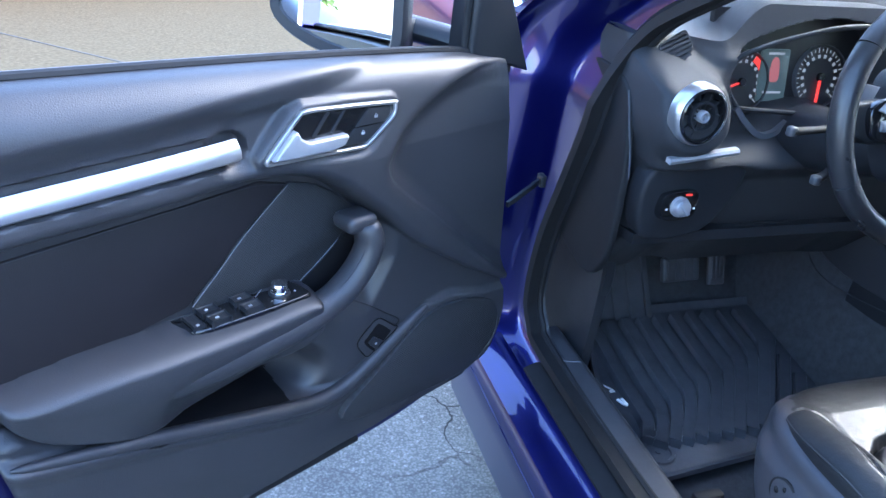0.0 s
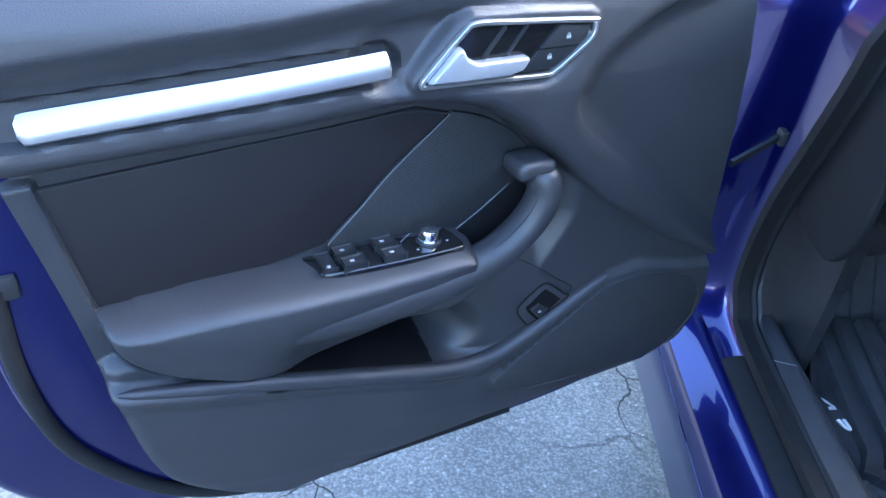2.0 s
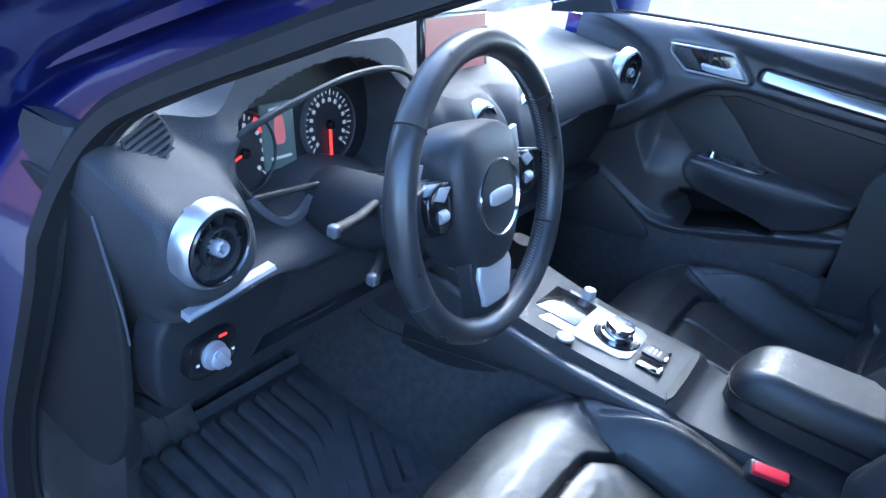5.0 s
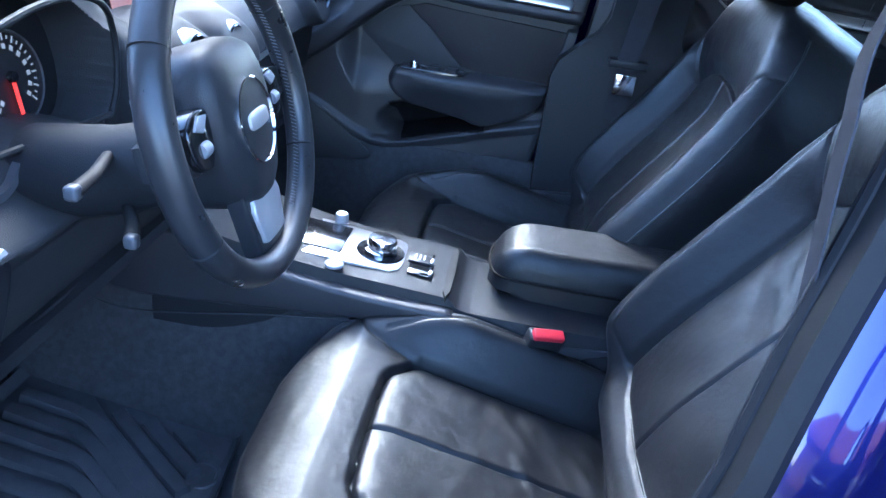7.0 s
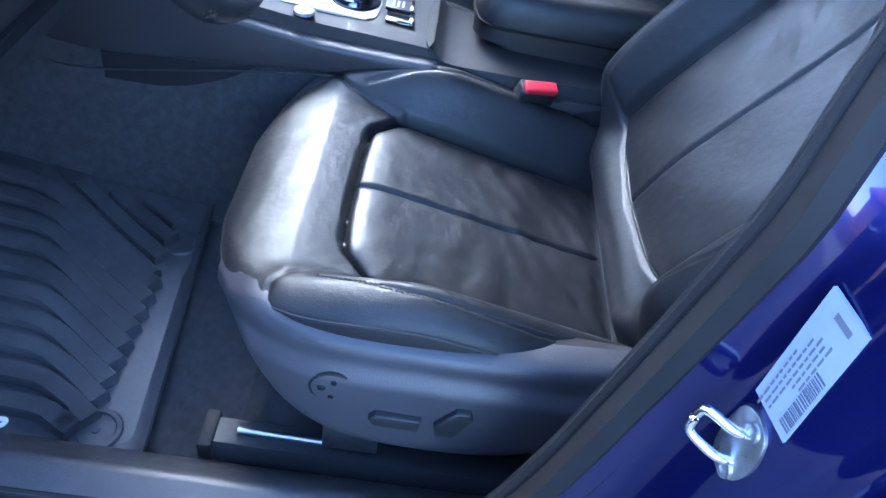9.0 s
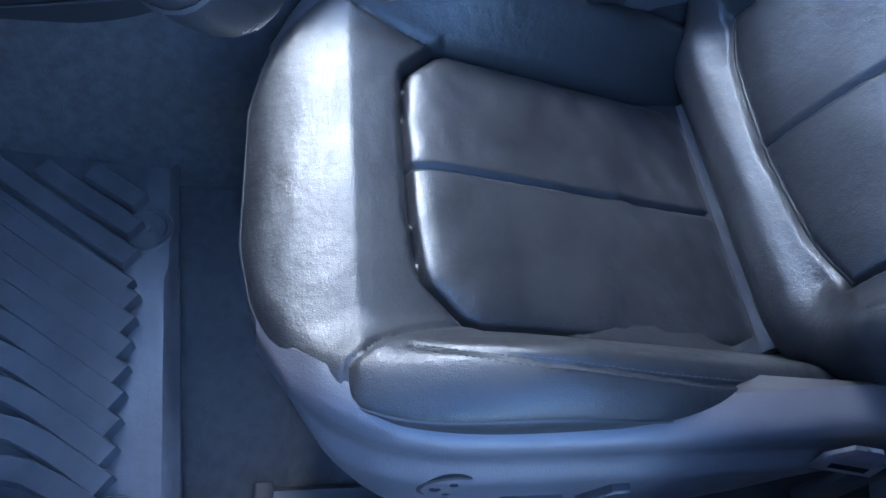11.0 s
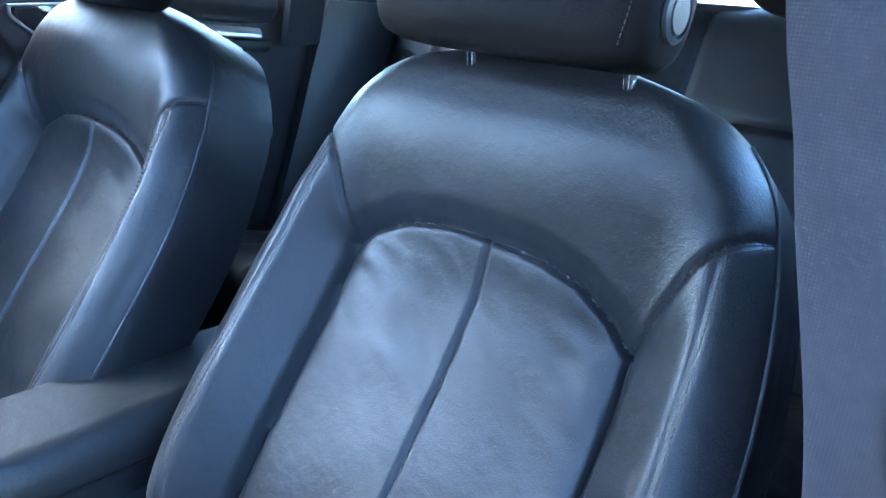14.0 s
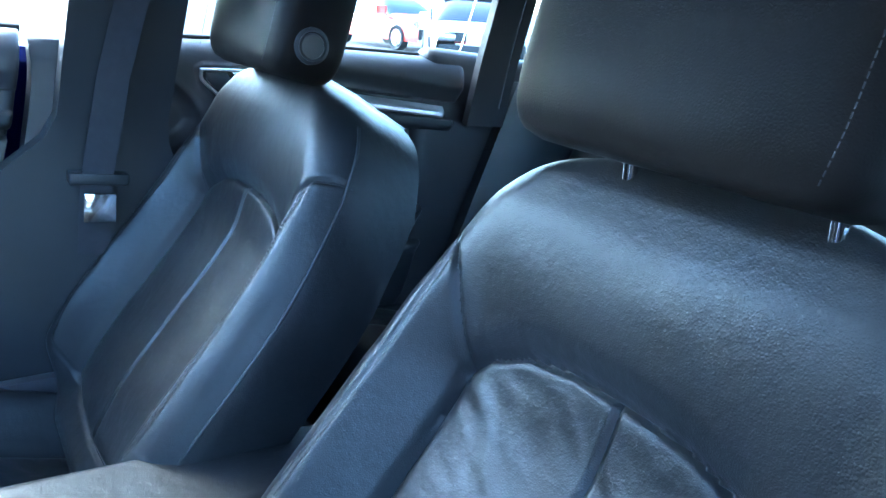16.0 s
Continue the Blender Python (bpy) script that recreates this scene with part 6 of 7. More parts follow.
def seat(x0, dy, dz, label, outboard, fwd=0.0):
    st = thing("front_seat", label, "car seat", "front seats", at=(x0, 0.35 + dy, 0.30 + dz))
    CFm = Frame((x0, dy, dz), (1, 0, 0), (0, 1, 0), (0, 0, 1))
    cu = part("cushion", relief(CFm, CLO, lambda v: -CLO(v), 0.055, 0.64, cushion_height, 210, 200, 0.034), LEATHER, st, "creased black leather cushion")
    ch = lambda x, y, up=0.0: CFm(x, y, float(cushion_height(np.array([[x, y]]))[0]) + up)
    for sg in (1, -1):
        for off in (0.0, 0.007):
            stitch_row([(sg * (0.206 + off), 0.50), (sg * (0.2325 + off), 0.40), (sg * (0.2405 + off), 0.25), (sg * (0.235 + off), 0.13)], lambda a, b: ch(a, b, 0.0006), cu)
    edge = [(CLO(v), v) for v in np.linspace(0.10, 0.642, 40)]
    loop = edge + [(-x, v) for x, v in edge[::-1]]
    part("piping", sweep([ch(x * 0.99, min(v, 0.640), -0.002) for x, v in loop], circle(0.0022, 8)), PIPING, cu)
    # leather skirt and plastic side cover
    def skirt(s, t):
        v = 0.085 + 0.5545 * (1 - abs(2 * t - 1))
        x = CLO(v) * (0.985 - 0.035 * s * s) * (1 if t <= 0.5 else -1)
        z = float(cushion_height(np.array([[CLO(v) * 0.985, v]]))[0])
        return CFm(x, v - 0.012 * s * float(smooth01((v - 0.5) / 0.1)), z - 0.011 - 0.080 * s)
    part("skirt", sheet(skirt, 8, 90), LEATHER_FLAT, st)
    part("seat_pan", box(CFm, (0, 0.33, 0.44), (0.46, 0.46, 0.10), 0.02, 3), HARD, st)
    for sg in (-1, 1):
        SFm = Frame((x0 + sg * 0.268, dy, dz), (0, 1, 0), (0, 0, 1), (sg, 0, 0))
        top = curve1([(0.06, 0.600), (0.17, 0.592), (0.30, 0.582), (0.45, 0.582), (0.53, 0.587), (0.57, 0.583), (0.60, 0.566), (0.64, 0.54)])
        bot = curve1([(0.06, 0.50), (0.14, 0.46), (0.20, 0.41), (0.28, 0.380), (0.394, 0.376), (0.48, 0.398), (0.545, 0.448), (0.585, 0.505), (0.61, 0.535), (0.64, 0.54)])
        rim_x = curve1([(0.0, 0.012), (0.40, 0.012), (0.50, 0.006), (0.55, -0.012), (0.585, -0.036), (0.61, -0.058), (0.63, -0.085)])

        def side(s, t, sg=sg, SFm=SFm):
            y = 0.07 + 0.553 * t
            a, b = bot(y), top(y)
            v = a + (b - a) * s
            shelf = 0.018 * float(pillow((b - v) / 0.022))
            n = shelf + rim_x(y) + 0.012 * float(smooth01((0.555 - v) / 0.03)) * float(pillow((v - a) / 0.08 + 0.05)) - 0.020 * float(smooth01((a + 0.05 - v) / 0.05))
            return SFm(y, v, n - 0.010)
        cov = part("side_cover", sheet(side, 40, 70, back=(-sg * 0.02, 0, 0)), SIDE, st, "dark plastic seat side cover")
        if sg == outboard:
            q = SFm(0.464, 0.512, 0.026)
            kf = Frame(q, (0, 1, 0), (0, 0, 1), (sg, 0, 0))
            pad = part("lumbar_pad", lathe(kf, [(0.027, -0.006), (0.028, 0.002), (0.025, 0.003), (0.024, 0.0005), (0, 0.003)], 36), RUBBER, cov, "round four-way lumbar switch")
            for a in range(4):
                c = Frame(kf(0.0125 * math.cos(a * 1.5708 + 0.1), 0.0125 * math.sin(a * 1.5708 + 0.1), 0.002), kf.u, kf.v, kf.n)
                part("dimple", lathe(c, [(0.006, 0), (0.005, 0.002), (0.002, 0.003), (0, 0.003)], 14), GLOSS, pad)
            # matte black plate gives the switches the shaded look of a recess
            wl = part("switch_well", slab(Frame(SFm(0.360, 0.479, 0.0265), (0, 1, 0), (0, 0, 1), (sg, 0, 0)), spline([(0.076, 0.0), (0.066, 0.022), (0.0, 0.023), (-0.022, 0.026), (-0.042, 0.040), (-0.070, 0.036), (-0.070, 0.010), (-0.056, -0.024), (-0.03, -0.026), (0.0, -0.014), (0.05, -0.016)], 4, True), -0.01, 0.003, 0.001), RUBBER, cov)
            part("cushion_switch", slab(Frame(SFm(0.391, 0.477, 0.028), (0, 1, 0), (0, 0, 1), (sg, 0, 0)), [(-0.028, -0.010), (0.024, -0.008), (0.030, 0.002), (0.022, 0.012), (-0.030, 0.010)], -0.004, 0.013, 0.003, 3), HARD, wl)
            part("backrest_switch", slab(Frame(SFm(0.324, 0.487, 0.028), (0, 1, 0), (0, 0, 1), (sg, 0, 0)), [(0.018, -0.024), (0.022, -0.006), (0.0, 0.026), (-0.016, 0.026), (-0.020, 0.016), (-0.004, -0.022)], -0.004, 0.013, 0.003, 3), HARD, wl)
    # rear roll between cushion and back
    part("rear_roll", sweep([CFm(x, 0.105, 0.486 - 0.004 * abs(x) / 0.16) for x in np.linspace(-0.17, 0.17, 14)], circle(0.019, 14, 0.022), up=(0, 0, 1)), LEATHER_FLAT, st, "smooth grey cushion roll")
    BFm = Frame((x0 + 0.018, 0.10 + dy + 0.898 * fwd, 0.58 + dz + 0.44 * fwd), (1, 0, 0), (0, -0.44, 0.898), (0, 0.898, 0.44))
    ba = part("backrest", relief(BFm, BLO, lambda v: -BLO(v), -0.075, 0.632, lambda P: back_height(P, 1.0 if outboard < 0 else 0.25), 210, 240, 0.085), LEATHER, st, "black leather backrest with stitched seams")
    bh = lambda x, s, up=0.0: BFm(x, s, float(back_height(np.array([[x, s]]))[0]) + up)
    for sg in (1, -1):
        for off in (0.0, 0.007):
            stitch_row([(sg * (0.222 + off), 0.475), (sg * (0.2295 + off), 0.40), (sg * (0.2395 + off), 0.25), (sg * (0.2425 + off), 0.14), (sg * (0.225 + off), 0.048)], lambda a, b: bh(a, b, 0.0006), ba)
        stitch_row([(sg * 0.228, 0.489), (sg * 0.242, 0.498), (sg * 0.257, 0.507)], lambda a, b: bh(a, b, 0.0006), ba, 0.004)
    part("piping", sweep([bh(x, s, 0.0005) for x, s in spline(BINS[:5], 8)], circle(0.0025, 8)), LEATHER, ba)
    ss = np.linspace(-0.03, 0.58, 60)
    for sg in (1, -1):
        hh = back_height(np.array([[sg * BLO(v) * 0.984, v] for v in ss]))
        hh = np.convolve(np.pad(hh, 5, mode="edge"), np.ones(11) / 11, "valid")
        part("side_piping", sweep([BFm(sg * BLO(v) * 0.986, v, q + 0.0002) for v, q in zip(ss, hh)], circle(0.0022, 8)), PIPING, ba)
    part("rear_shell", relief(Frame(BFm(0, 0, -0.075), BFm.u, BFm.v, -BFm.n), lambda v: BLO(v) * 0.98, lambda v: -BLO(v) * 0.98, -0.06, 0.622, lambda P: 0.05 * pillow((0.26 - np.abs(P[:, 0])) / 0.12) * pillow((0.61 - P[:, 1]) / 0.1), 40, 40, 0.0), HARD, st)
    # headrest on two posts
    hd = thing("headrest", "black leather headrest on chrome posts", "headrest", "front headrests", at=(x0, -0.11 + dy, 1.16 + dz))
    HF = Frame((x0 + 0.012, -0.105 + dy, 1.256 + dz), (1, 0, 0), (0, -0.16, 0.987), (0, 0.987, 0.16))

    def shell(s, t):
        a = 2 * math.pi * s
        v = -0.105 + 0.21 * t
        e = 1 - (abs(2 * t - 1)) ** 6
        rx, ry = 0.148 * (0.80 + 0.20 * e ** 0.5), 0.060 * (0.55 + 0.45 * e ** 0.5)
        c, d = math.cos(a), math.sin(a)
        return HF(math.copysign(abs(c) ** 0.5, c) * rx, v, math.copysign(abs(d) ** 0.5, d) * ry)
    bm = bmesh.new()
    nu, nv = 64, 40
    g = [[bm.verts.new(shell(i / nu, j / nv)) for j in range(nv + 1)] for i in range(nu)]
    for i in range(nu):
        for j in range(nv):
            bm.faces.new((g[i][j], g[(i + 1) % nu][j], g[(i + 1) % nu][j + 1], g[i][j + 1]))
    bm.faces.new([g[i][0] for i in range(nu)][::-1])
    bm.faces.new([g[i][nv] for i in range(nu)])
    pad = part("pad", bm, LEATHER_DARK, hd, "padded black leather headrest")
    for sg in (-1, 1):
        stitch_row([(sg * 0.130, -0.09), (sg * 0.1335, -0.05), (sg * 0.135, 0.05), (sg * 0.133, 0.09)], lambda a, b: HF(a, b, 0.0585), pad, 0.005)
    bf = Frame(HF(-0.1445, -0.058, 0.006), (0, 1, 0), (0, 0, 1), (-1, 0, 0))
    bt = part("release_button", lathe(bf, [(0.024, -0.004), (0.023, 0.004), (0.019, 0.006), (0.0175, 0.003), (0.0165, 0.003), (0.015, 0.006), (0, 0.0065)], 36), SOFT, hd, "round headrest release button")
    for sg in (-1, 1):
        part("post", sweep([(x0 + sg * 0.086, -0.137 + dy, 1.10 + dz), (x0 + sg * 0.086, -0.125 + dy, 1.17 + dz), (x0 + sg * 0.086, -0.115 + dy, 1.22 + dz)], circle(0.006, 14), up=(1, 0, 0)), CHROME, hd, "chrome headrest post")
        part("collar", lathe(Frame((x0 + sg * 0.086, -0.134 + dy, 1.124 + dz), (1, 0, 0), (0, 1, 0), (0, 0.0, 1)), [(0.015, -0.03), (0.015, -0.006), (0.012, -0.002), (0.007, -0.002)], 24), HARD, hd, "black post collar")
    # rails
    for sg in (-1, 1):
        rl = part("rail", sweep([(x0 + sg * 0.265 + k, y + dy, z) for k, y, z in ((0, 0.63, 0.332), (0, 0.28, 0.325), (0, -0.10, 0.318))], [(-0.026, -0.018), (0.026, -0.018), (0.026, 0.0), (0.018, 0.014), (-0.018, 0.014), (-0.026, 0.0)]), HARD, st, "dark steel seat rail")
        part("end_cap", box(WORLD, (x0 + sg * 0.265, 0.622 + dy, 0.332), (0.056, 0.02, 0.034), 0.004), RUBBER, rl)
        part("screw", sweep([(x0 + sg * 0.265, 0.585 + dy, 0.350), (x0 + sg * 0.265, 0.47 + dy, 0.347)], circle(0.005, 10), scale=lambda t: 1 + 0.15 * math.sin(t * 150)), STEEL, rl)
        part("bracket", box(WORLD, (x0 + sg * 0.265, 0.44 + dy, 0.385), (0.03, 0.07, 0.05), 0.003), STEEL, rl)
    return st


seat(XD, 0.0, 0.0, "black leather driver's seat with power switches", -1)
seat(XP, 0.02, -0.008, "black leather passenger seat beside the console", 1, 0.02)

# ---- driver's belt ----
belt_ob = thing("seat_belt", "grey-blue woven seat belt hanging at the pillar", "seat belt", "front belts", at=(0.84, 0.12, 0.6))
bpts = spline([(0.895, 0.10, 1.33), (0.868, 0.140, 1.222), (0.850, 0.143, 1.16), (0.840, 0.143, 1.12), (0.814, 0.140, 1.02), (0.803, 0.13, 0.93), (0.805, 0.11, 0.80), (0.835, 0.08, 0.62), (0.85, 0.07, 0.50)], 6)
part("webbing", sweep(bpts, [(-0.0242, -0.0007), (0.0242, -0.0007), (0.0242, 0.0007), (-0.0242, 0.0007)], up=(0.25, 1, 0)), WEB, belt_ob, "grey-blue woven webbing")
tg = part("tongue", slab(Frame((0.862, 0.125, 0.555), (0.2, 0.97, 0), (0, 0.2, 0.98), (-0.97, 0.2, 0)), [(-0.028, -0.02), (0.028, -0.02), (0.028, 0.014), (0.012, 0.04), (-0.012, 0.04), (-0.028, 0.014)], 0, 0.004, 0.001), STEEL, belt_ob, "steel belt tongue")
part("slot", box(Frame((0.862, 0.125, 0.555), (0.2, 0.97, 0), (0, 0.2, 0.98), (-0.97, 0.2, 0)), (0, -0.004, 0.0045), (0.034, 0.01, 0.001), 0), GLOSS, tg)
part("anchor", box(WORLD, (0.862, 0.09, 0.49), (0.012, 0.05, 0.09), 0.004), HARD, belt_ob)

# ---- far front door and far rear door, mirrored forms of the same trim ----
def far_door(name, origin, label, keep):
    root = thing(name, label, "car door", "far doors", at=(origin[0], origin[1] - 0.4, 0.5))
    fr = Frame(origin, (0, -1, 0), (0, 0, 1), (-1, 0, 0))
    m = Matrix.Translation(-Vector(root.location)) @ fr.matrix() @ DOOR.matrix().inverted()
    for ob in [c for c in door.children if c.name.split(".")[0] in keep]:
        c = ob.copy()
        scene.collection.objects.link(c)
        c.parent, c.matrix_basis = root, m
        for ch in ob.children:
            d = ch.copy()
            scene.collection.objects.link(d)
            d.parent = c
    return root, fr


KEEP = {"trim_panel", "insert", "strip", "handle_bowl", "window_seal", "pocket_speaker"}
pd, PF1 = far_door("passenger_door", (2.205, 1.076, 0.07), "closed passenger door with black trim", KEEP | {"speaker_grille", "lower_grille", "switch_panel"})
rd, PF2 = far_door("rear_door", (2.205, 0.226, 0.115), "closed rear door with black trim", KEEP)
for root, fr in ((pd, PF1), (rd, PF2)):
    part("outer_skin", slab(fr, [(-0.05, 0.38), (0.90, 0.38), (0.90, 1.03), (-0.05, 1.0)], -0.19, -0.12, 0.01), PAINT, root, "blue outer door skin")
    part("window", sheet(lambda s, t, fr=fr: fr(0.03 + 0.84 * s, 1.03 + 0.30 * t, -0.055 + 0.09 * t), 6, 6, back=(0.004, 0, 0)), TINT, root, "clear side window").visible_shadow = False
part("mirror_casing", box(WORLD, (2.36, 0.98, 1.13), (0.18, 0.09, 0.12), 0.03, 4), PAINT, pd, "blue far door mirror")
part("mirror_corner", slab(PF1, [(-0.06, 1.0), (0.12, 1.03), (0.03, 1.16), (-0.06, 1.22)], -0.09, -0.03, 0.006), HARD, pd)
# far pillar with belt
part("far_pillar", sheet(lambda s, t: Vector((2.165 - 0.22 * max(0, t - 0.6), 0.165 + 0.11 * float(smooth01((0.62 - t) / 0.15)) - (0.17 + 0.15 * float(smooth01((0.62 - t) / 0.15))) * s - 0.05 * max(0, t - 0.6), 0.45 + 0.92 * t)), 8, 24, back=(0.05, 0, 0)), HARD, body, "dark far pillar trim")
fb = thing("seat_belt", "dark woven seat belt at the far pillar", "seat belt", "front belts", at=(2.13, 0.1, 0.7))
part("webbing", sweep([(2.085, 0.06, 1.28), (2.115, 0.09, 1.10), (2.13, 0.11, 0.92), (2.14, 0.11, 0.80)], [(-0.024, -0.0007), (0.024, -0.0007), (0.024, 0.0007), (-0.024, 0.0007)], up=(1, 0, 0)), WEB, fb)
part("tongue", box(WORLD, (2.12, 0.105, 0.885), (0.008, 0.05, 0.05), 0.003), CHROME, fb, "bright belt tongue")
part("guide", box(WORLD, (2.14, 0.105, 0.93), (0.03, 0.09, 0.02), 0.004), HARD, fb)

# ---- rear of the cabin ----
bench = thing("rear_bench", "black leather rear bench seat", "car seat", at=(XC, -0.8, 0.4))
RB = Frame((XC, -0.80, 0.66), (1, 0, 0), (0, -0.36, 0.933), (0, 0.933, 0.36))


def rear_height(P):
    x, s = P[:, 0], P[:, 1]
    h = 0.02 * np.cos(x * 9.2) ** 2 - 0.05 * (1 - pillow((0.62 - s) / 0.08)) - 0.05 * (1 - pillow((0.64 - np.abs(x)) / 0.08))
    for c in (-0.47, -0.17, 0.17, 0.47):
        h = h + groove(x - c, 0.010, 0.008)
    h = h + groove(s - 0.40 - 0.02 * np.cos(x * 9), 0.008, 0.006)
    return h


part("backrest", relief(RB, lambda v: -0.64, lambda v: 0.64, -0.05, 0.62, rear_height, 160, 70, 0.10), LEATHER, bench, "seamed black leather backrest")
RC = Frame((XC, 0, 0), (1, 0, 0), (0, 1, 0), (0, 0, 1))


def rear_cushion(P):
    x, y = P[:, 0], P[:, 1]
    h = 0.60 + 0.09 * (y + 0.82) / 0.5 - 0.06 * (1 - pillow((-0.30 - y) / 0.08)) - 0.04 * (1 - pillow((0.64 - np.abs(x)) / 0.08))
    for c in (-0.5, -0.36, -0.20, 0.20, 0.36, 0.5):
        h = h + groove(x - c, 0.012, 0.008)
    return h + fold(P, 0.003, 10, 10, 3)


part("cushion", relief(RC, lambda v: -0.64, lambda v: 0.64, -0.84, -0.30, rear_cushion, 120, 60, 0.2), LEATHER, bench)


def rounded_pad(fr, rx, ry, rz):
    """A cushion-shaped pad, fuller below than above."""
    bm = bmesh.new()
    bmesh.ops.create_uvsphere(bm, u_segments=40, v_segments=24, radius=1.0)
    for v in bm.verts:
        x, y, z = (math.copysign(abs(c) ** 0.62, c) for c in v.co)
        k = 1.0 - 0.22 * float(smooth01((y + 0.2) / 1.2))
        v.co = fr(x * rx * k, y * ry, z * rz)
    return bm


for x in (1.14, 1.91):
    rh = thing("headrest", "black leather rear headrest", "headrest", "rear headrests", at=(x, -0.96, 1.2))
    part("pad", rounded_pad(Frame((x, -0.96, 1.290), (1, 0, 0), (0, -0.1, 0.995), (0, 0.995, 0.1)), 0.128, 0.082, 0.055), LEATHER_DARK, rh)
    part("post", sweep([(x - 0.05, -1.0, 1.18), (x - 0.05, -0.99, 1.24)], circle(0.006, 10), up=(1, 0, 0)), CHROME, rh)
part("parcel_shelf", box(WORLD, (XC, -1.28, 1.21), (1.3, 0.5, 0.03), 0.01), CARPET, body, "dark parcel shelf")
part("rear_screen", sheet(lambda s, t: Vector((0.98 + 1.1 * s, -1.58 + 0.5 * t, 1.20 + 0.24 * t)), 6, 6, back=(0, 0.003, 0.004)), TINT, body, "rear window glass").visible_shadow = False
for sg in (-1, 1):

    def pillar_skin(s, t, sg=sg):
        """Trim of the rear pillar: broad at the shoulder, narrowing to the roof."""
        y0, y1 = -0.845 - 0.02 * t, -1.18 + 0.06 * t
        bulge = 0.012 * math.sin(math.pi * s)
        return Vector((XC + sg * (0.69 - 0.13 * t ** 1.3 - 0.04 * s - bulge), y0 + (y1 - y0) * s, 1.10 + 0.29 * t))
    part("rear_pillar", sheet(pillar_skin, 12, 14, back=(sg * 0.04, 0, 0)), HARD, body, "grey rear pillar trim")
    part("window_post", sweep([(XC + sg * 0.665, -0.69, 1.06), (XC + sg * 0.64, -0.685, 1.20), (XC + sg * 0.575, -0.665, 1.39)], [(-0.050, -0.016), (0.050, -0.016), (0.050, 0.004), (0.036, 0.014), (-0.036, 0.014), (-0.050, 0.004)], up=(sg, 0, 0)), SOFT, body, "grey door post trim")
    part("quarter_window", sheet(lambda s, t, sg=sg: Vector((XC + sg * (0.69 - 0.09 * t), -0.74 - 0.14 * s, 1.20 + 0.18 * t)), 3, 3, back=(sg * 0.004, 0, 0)), TINT, body, "small rear quarter window").visible_shadow = False
    part("quarter_trim", box(WORLD, (XC + sg * 0.725, -1.03, 0.78), (0.07, 0.98, 0.86), 0.03, 4), SOFT, body, "dark rear quarter trim")

    def bolster(s, t, sg=sg):
        a = math.pi * s
        return Vector((XC + sg * (0.655 - 0.045 * math.sin(a)), -0.60 - 0.30 * s - 0.20 * t + 0.03 * t, 0.56 + 0.60 * t))
    part("seat_side", sheet(bolster, 14, 18, back=(sg * 0.03, 0, 0)), LEATHER_FLAT, body, "dark bolster beside the bench")
    part("roof_rail", sweep([(XC + sg * 0.70, 0.45, 1.375), (XC + sg * 0.685, -0.1, 1.40), (XC + sg * 0.62, -0.9, 1.39), (XC + sg * 0.54, -1.2, 1.38)], [(-0.03, -0.03), (0.03, -0.03), (0.03, 0.03), (-0.03, 0.03)], up=(sg, 0, 0)), HEADLINER, body)
part("tail_panel", box(WORLD, (XC, -1.62, 0.75), (1.5, 0.06, 0.9), 0.02), PAINT, body)
part("far_sill", box(WORLD, (2.30, 0.1, 0.32), (0.18, 3.2, 0.2), 0.02), PAINT, body)
# near rear door, seen edge on
nrd = thing("near_rear_door", "closed blue rear car door", "car door", at=(0.66, -0.4, 0.5))
part("skin", slab(Frame((0.0, 0.0, 0.0), (0, 1, 0), (0, 0, 1), (-1, 0, 0)), [(0.085, 0.33), (0.055, 0.75), (0.045, 1.03), (-0.88, 1.10), (-0.90, 0.40)], -0.70, -0.605, 0.012, 3), PAINT, nrd, "blue painted door skin")
part("edge_seal", sweep([(0.685, 0.098, 0.40), (0.68, 0.075, 0.72), (0.69, 0.06, 1.0)], circle(0.012, 10), up=(1, 0, 0)), RUBBER, nrd)
part("trim_panel", box(WORLD, (0.79, -0.40, 0.80), (0.05, 0.85, 0.70), 0.02), SOFT, nrd)
part("window", sheet(lambda s, t: Vector((0.73 + 0.09 * t, 0.03 - 0.85 * s, 1.08 + 0.28 * t)), 4, 4, back=(0.004, 0, 0)), TINT, nrd).visible_shadow = False


# ---- the street outside ----
OUTSIDE = {o.name for o in scene.objects if o.name.split(".")[0] in ("ground", "driveway", "pavement", "gutter", "slab_joint", "sun", "camera")}


def outside(ob):
    OUTSIDE.add(ob.name)
    return ob


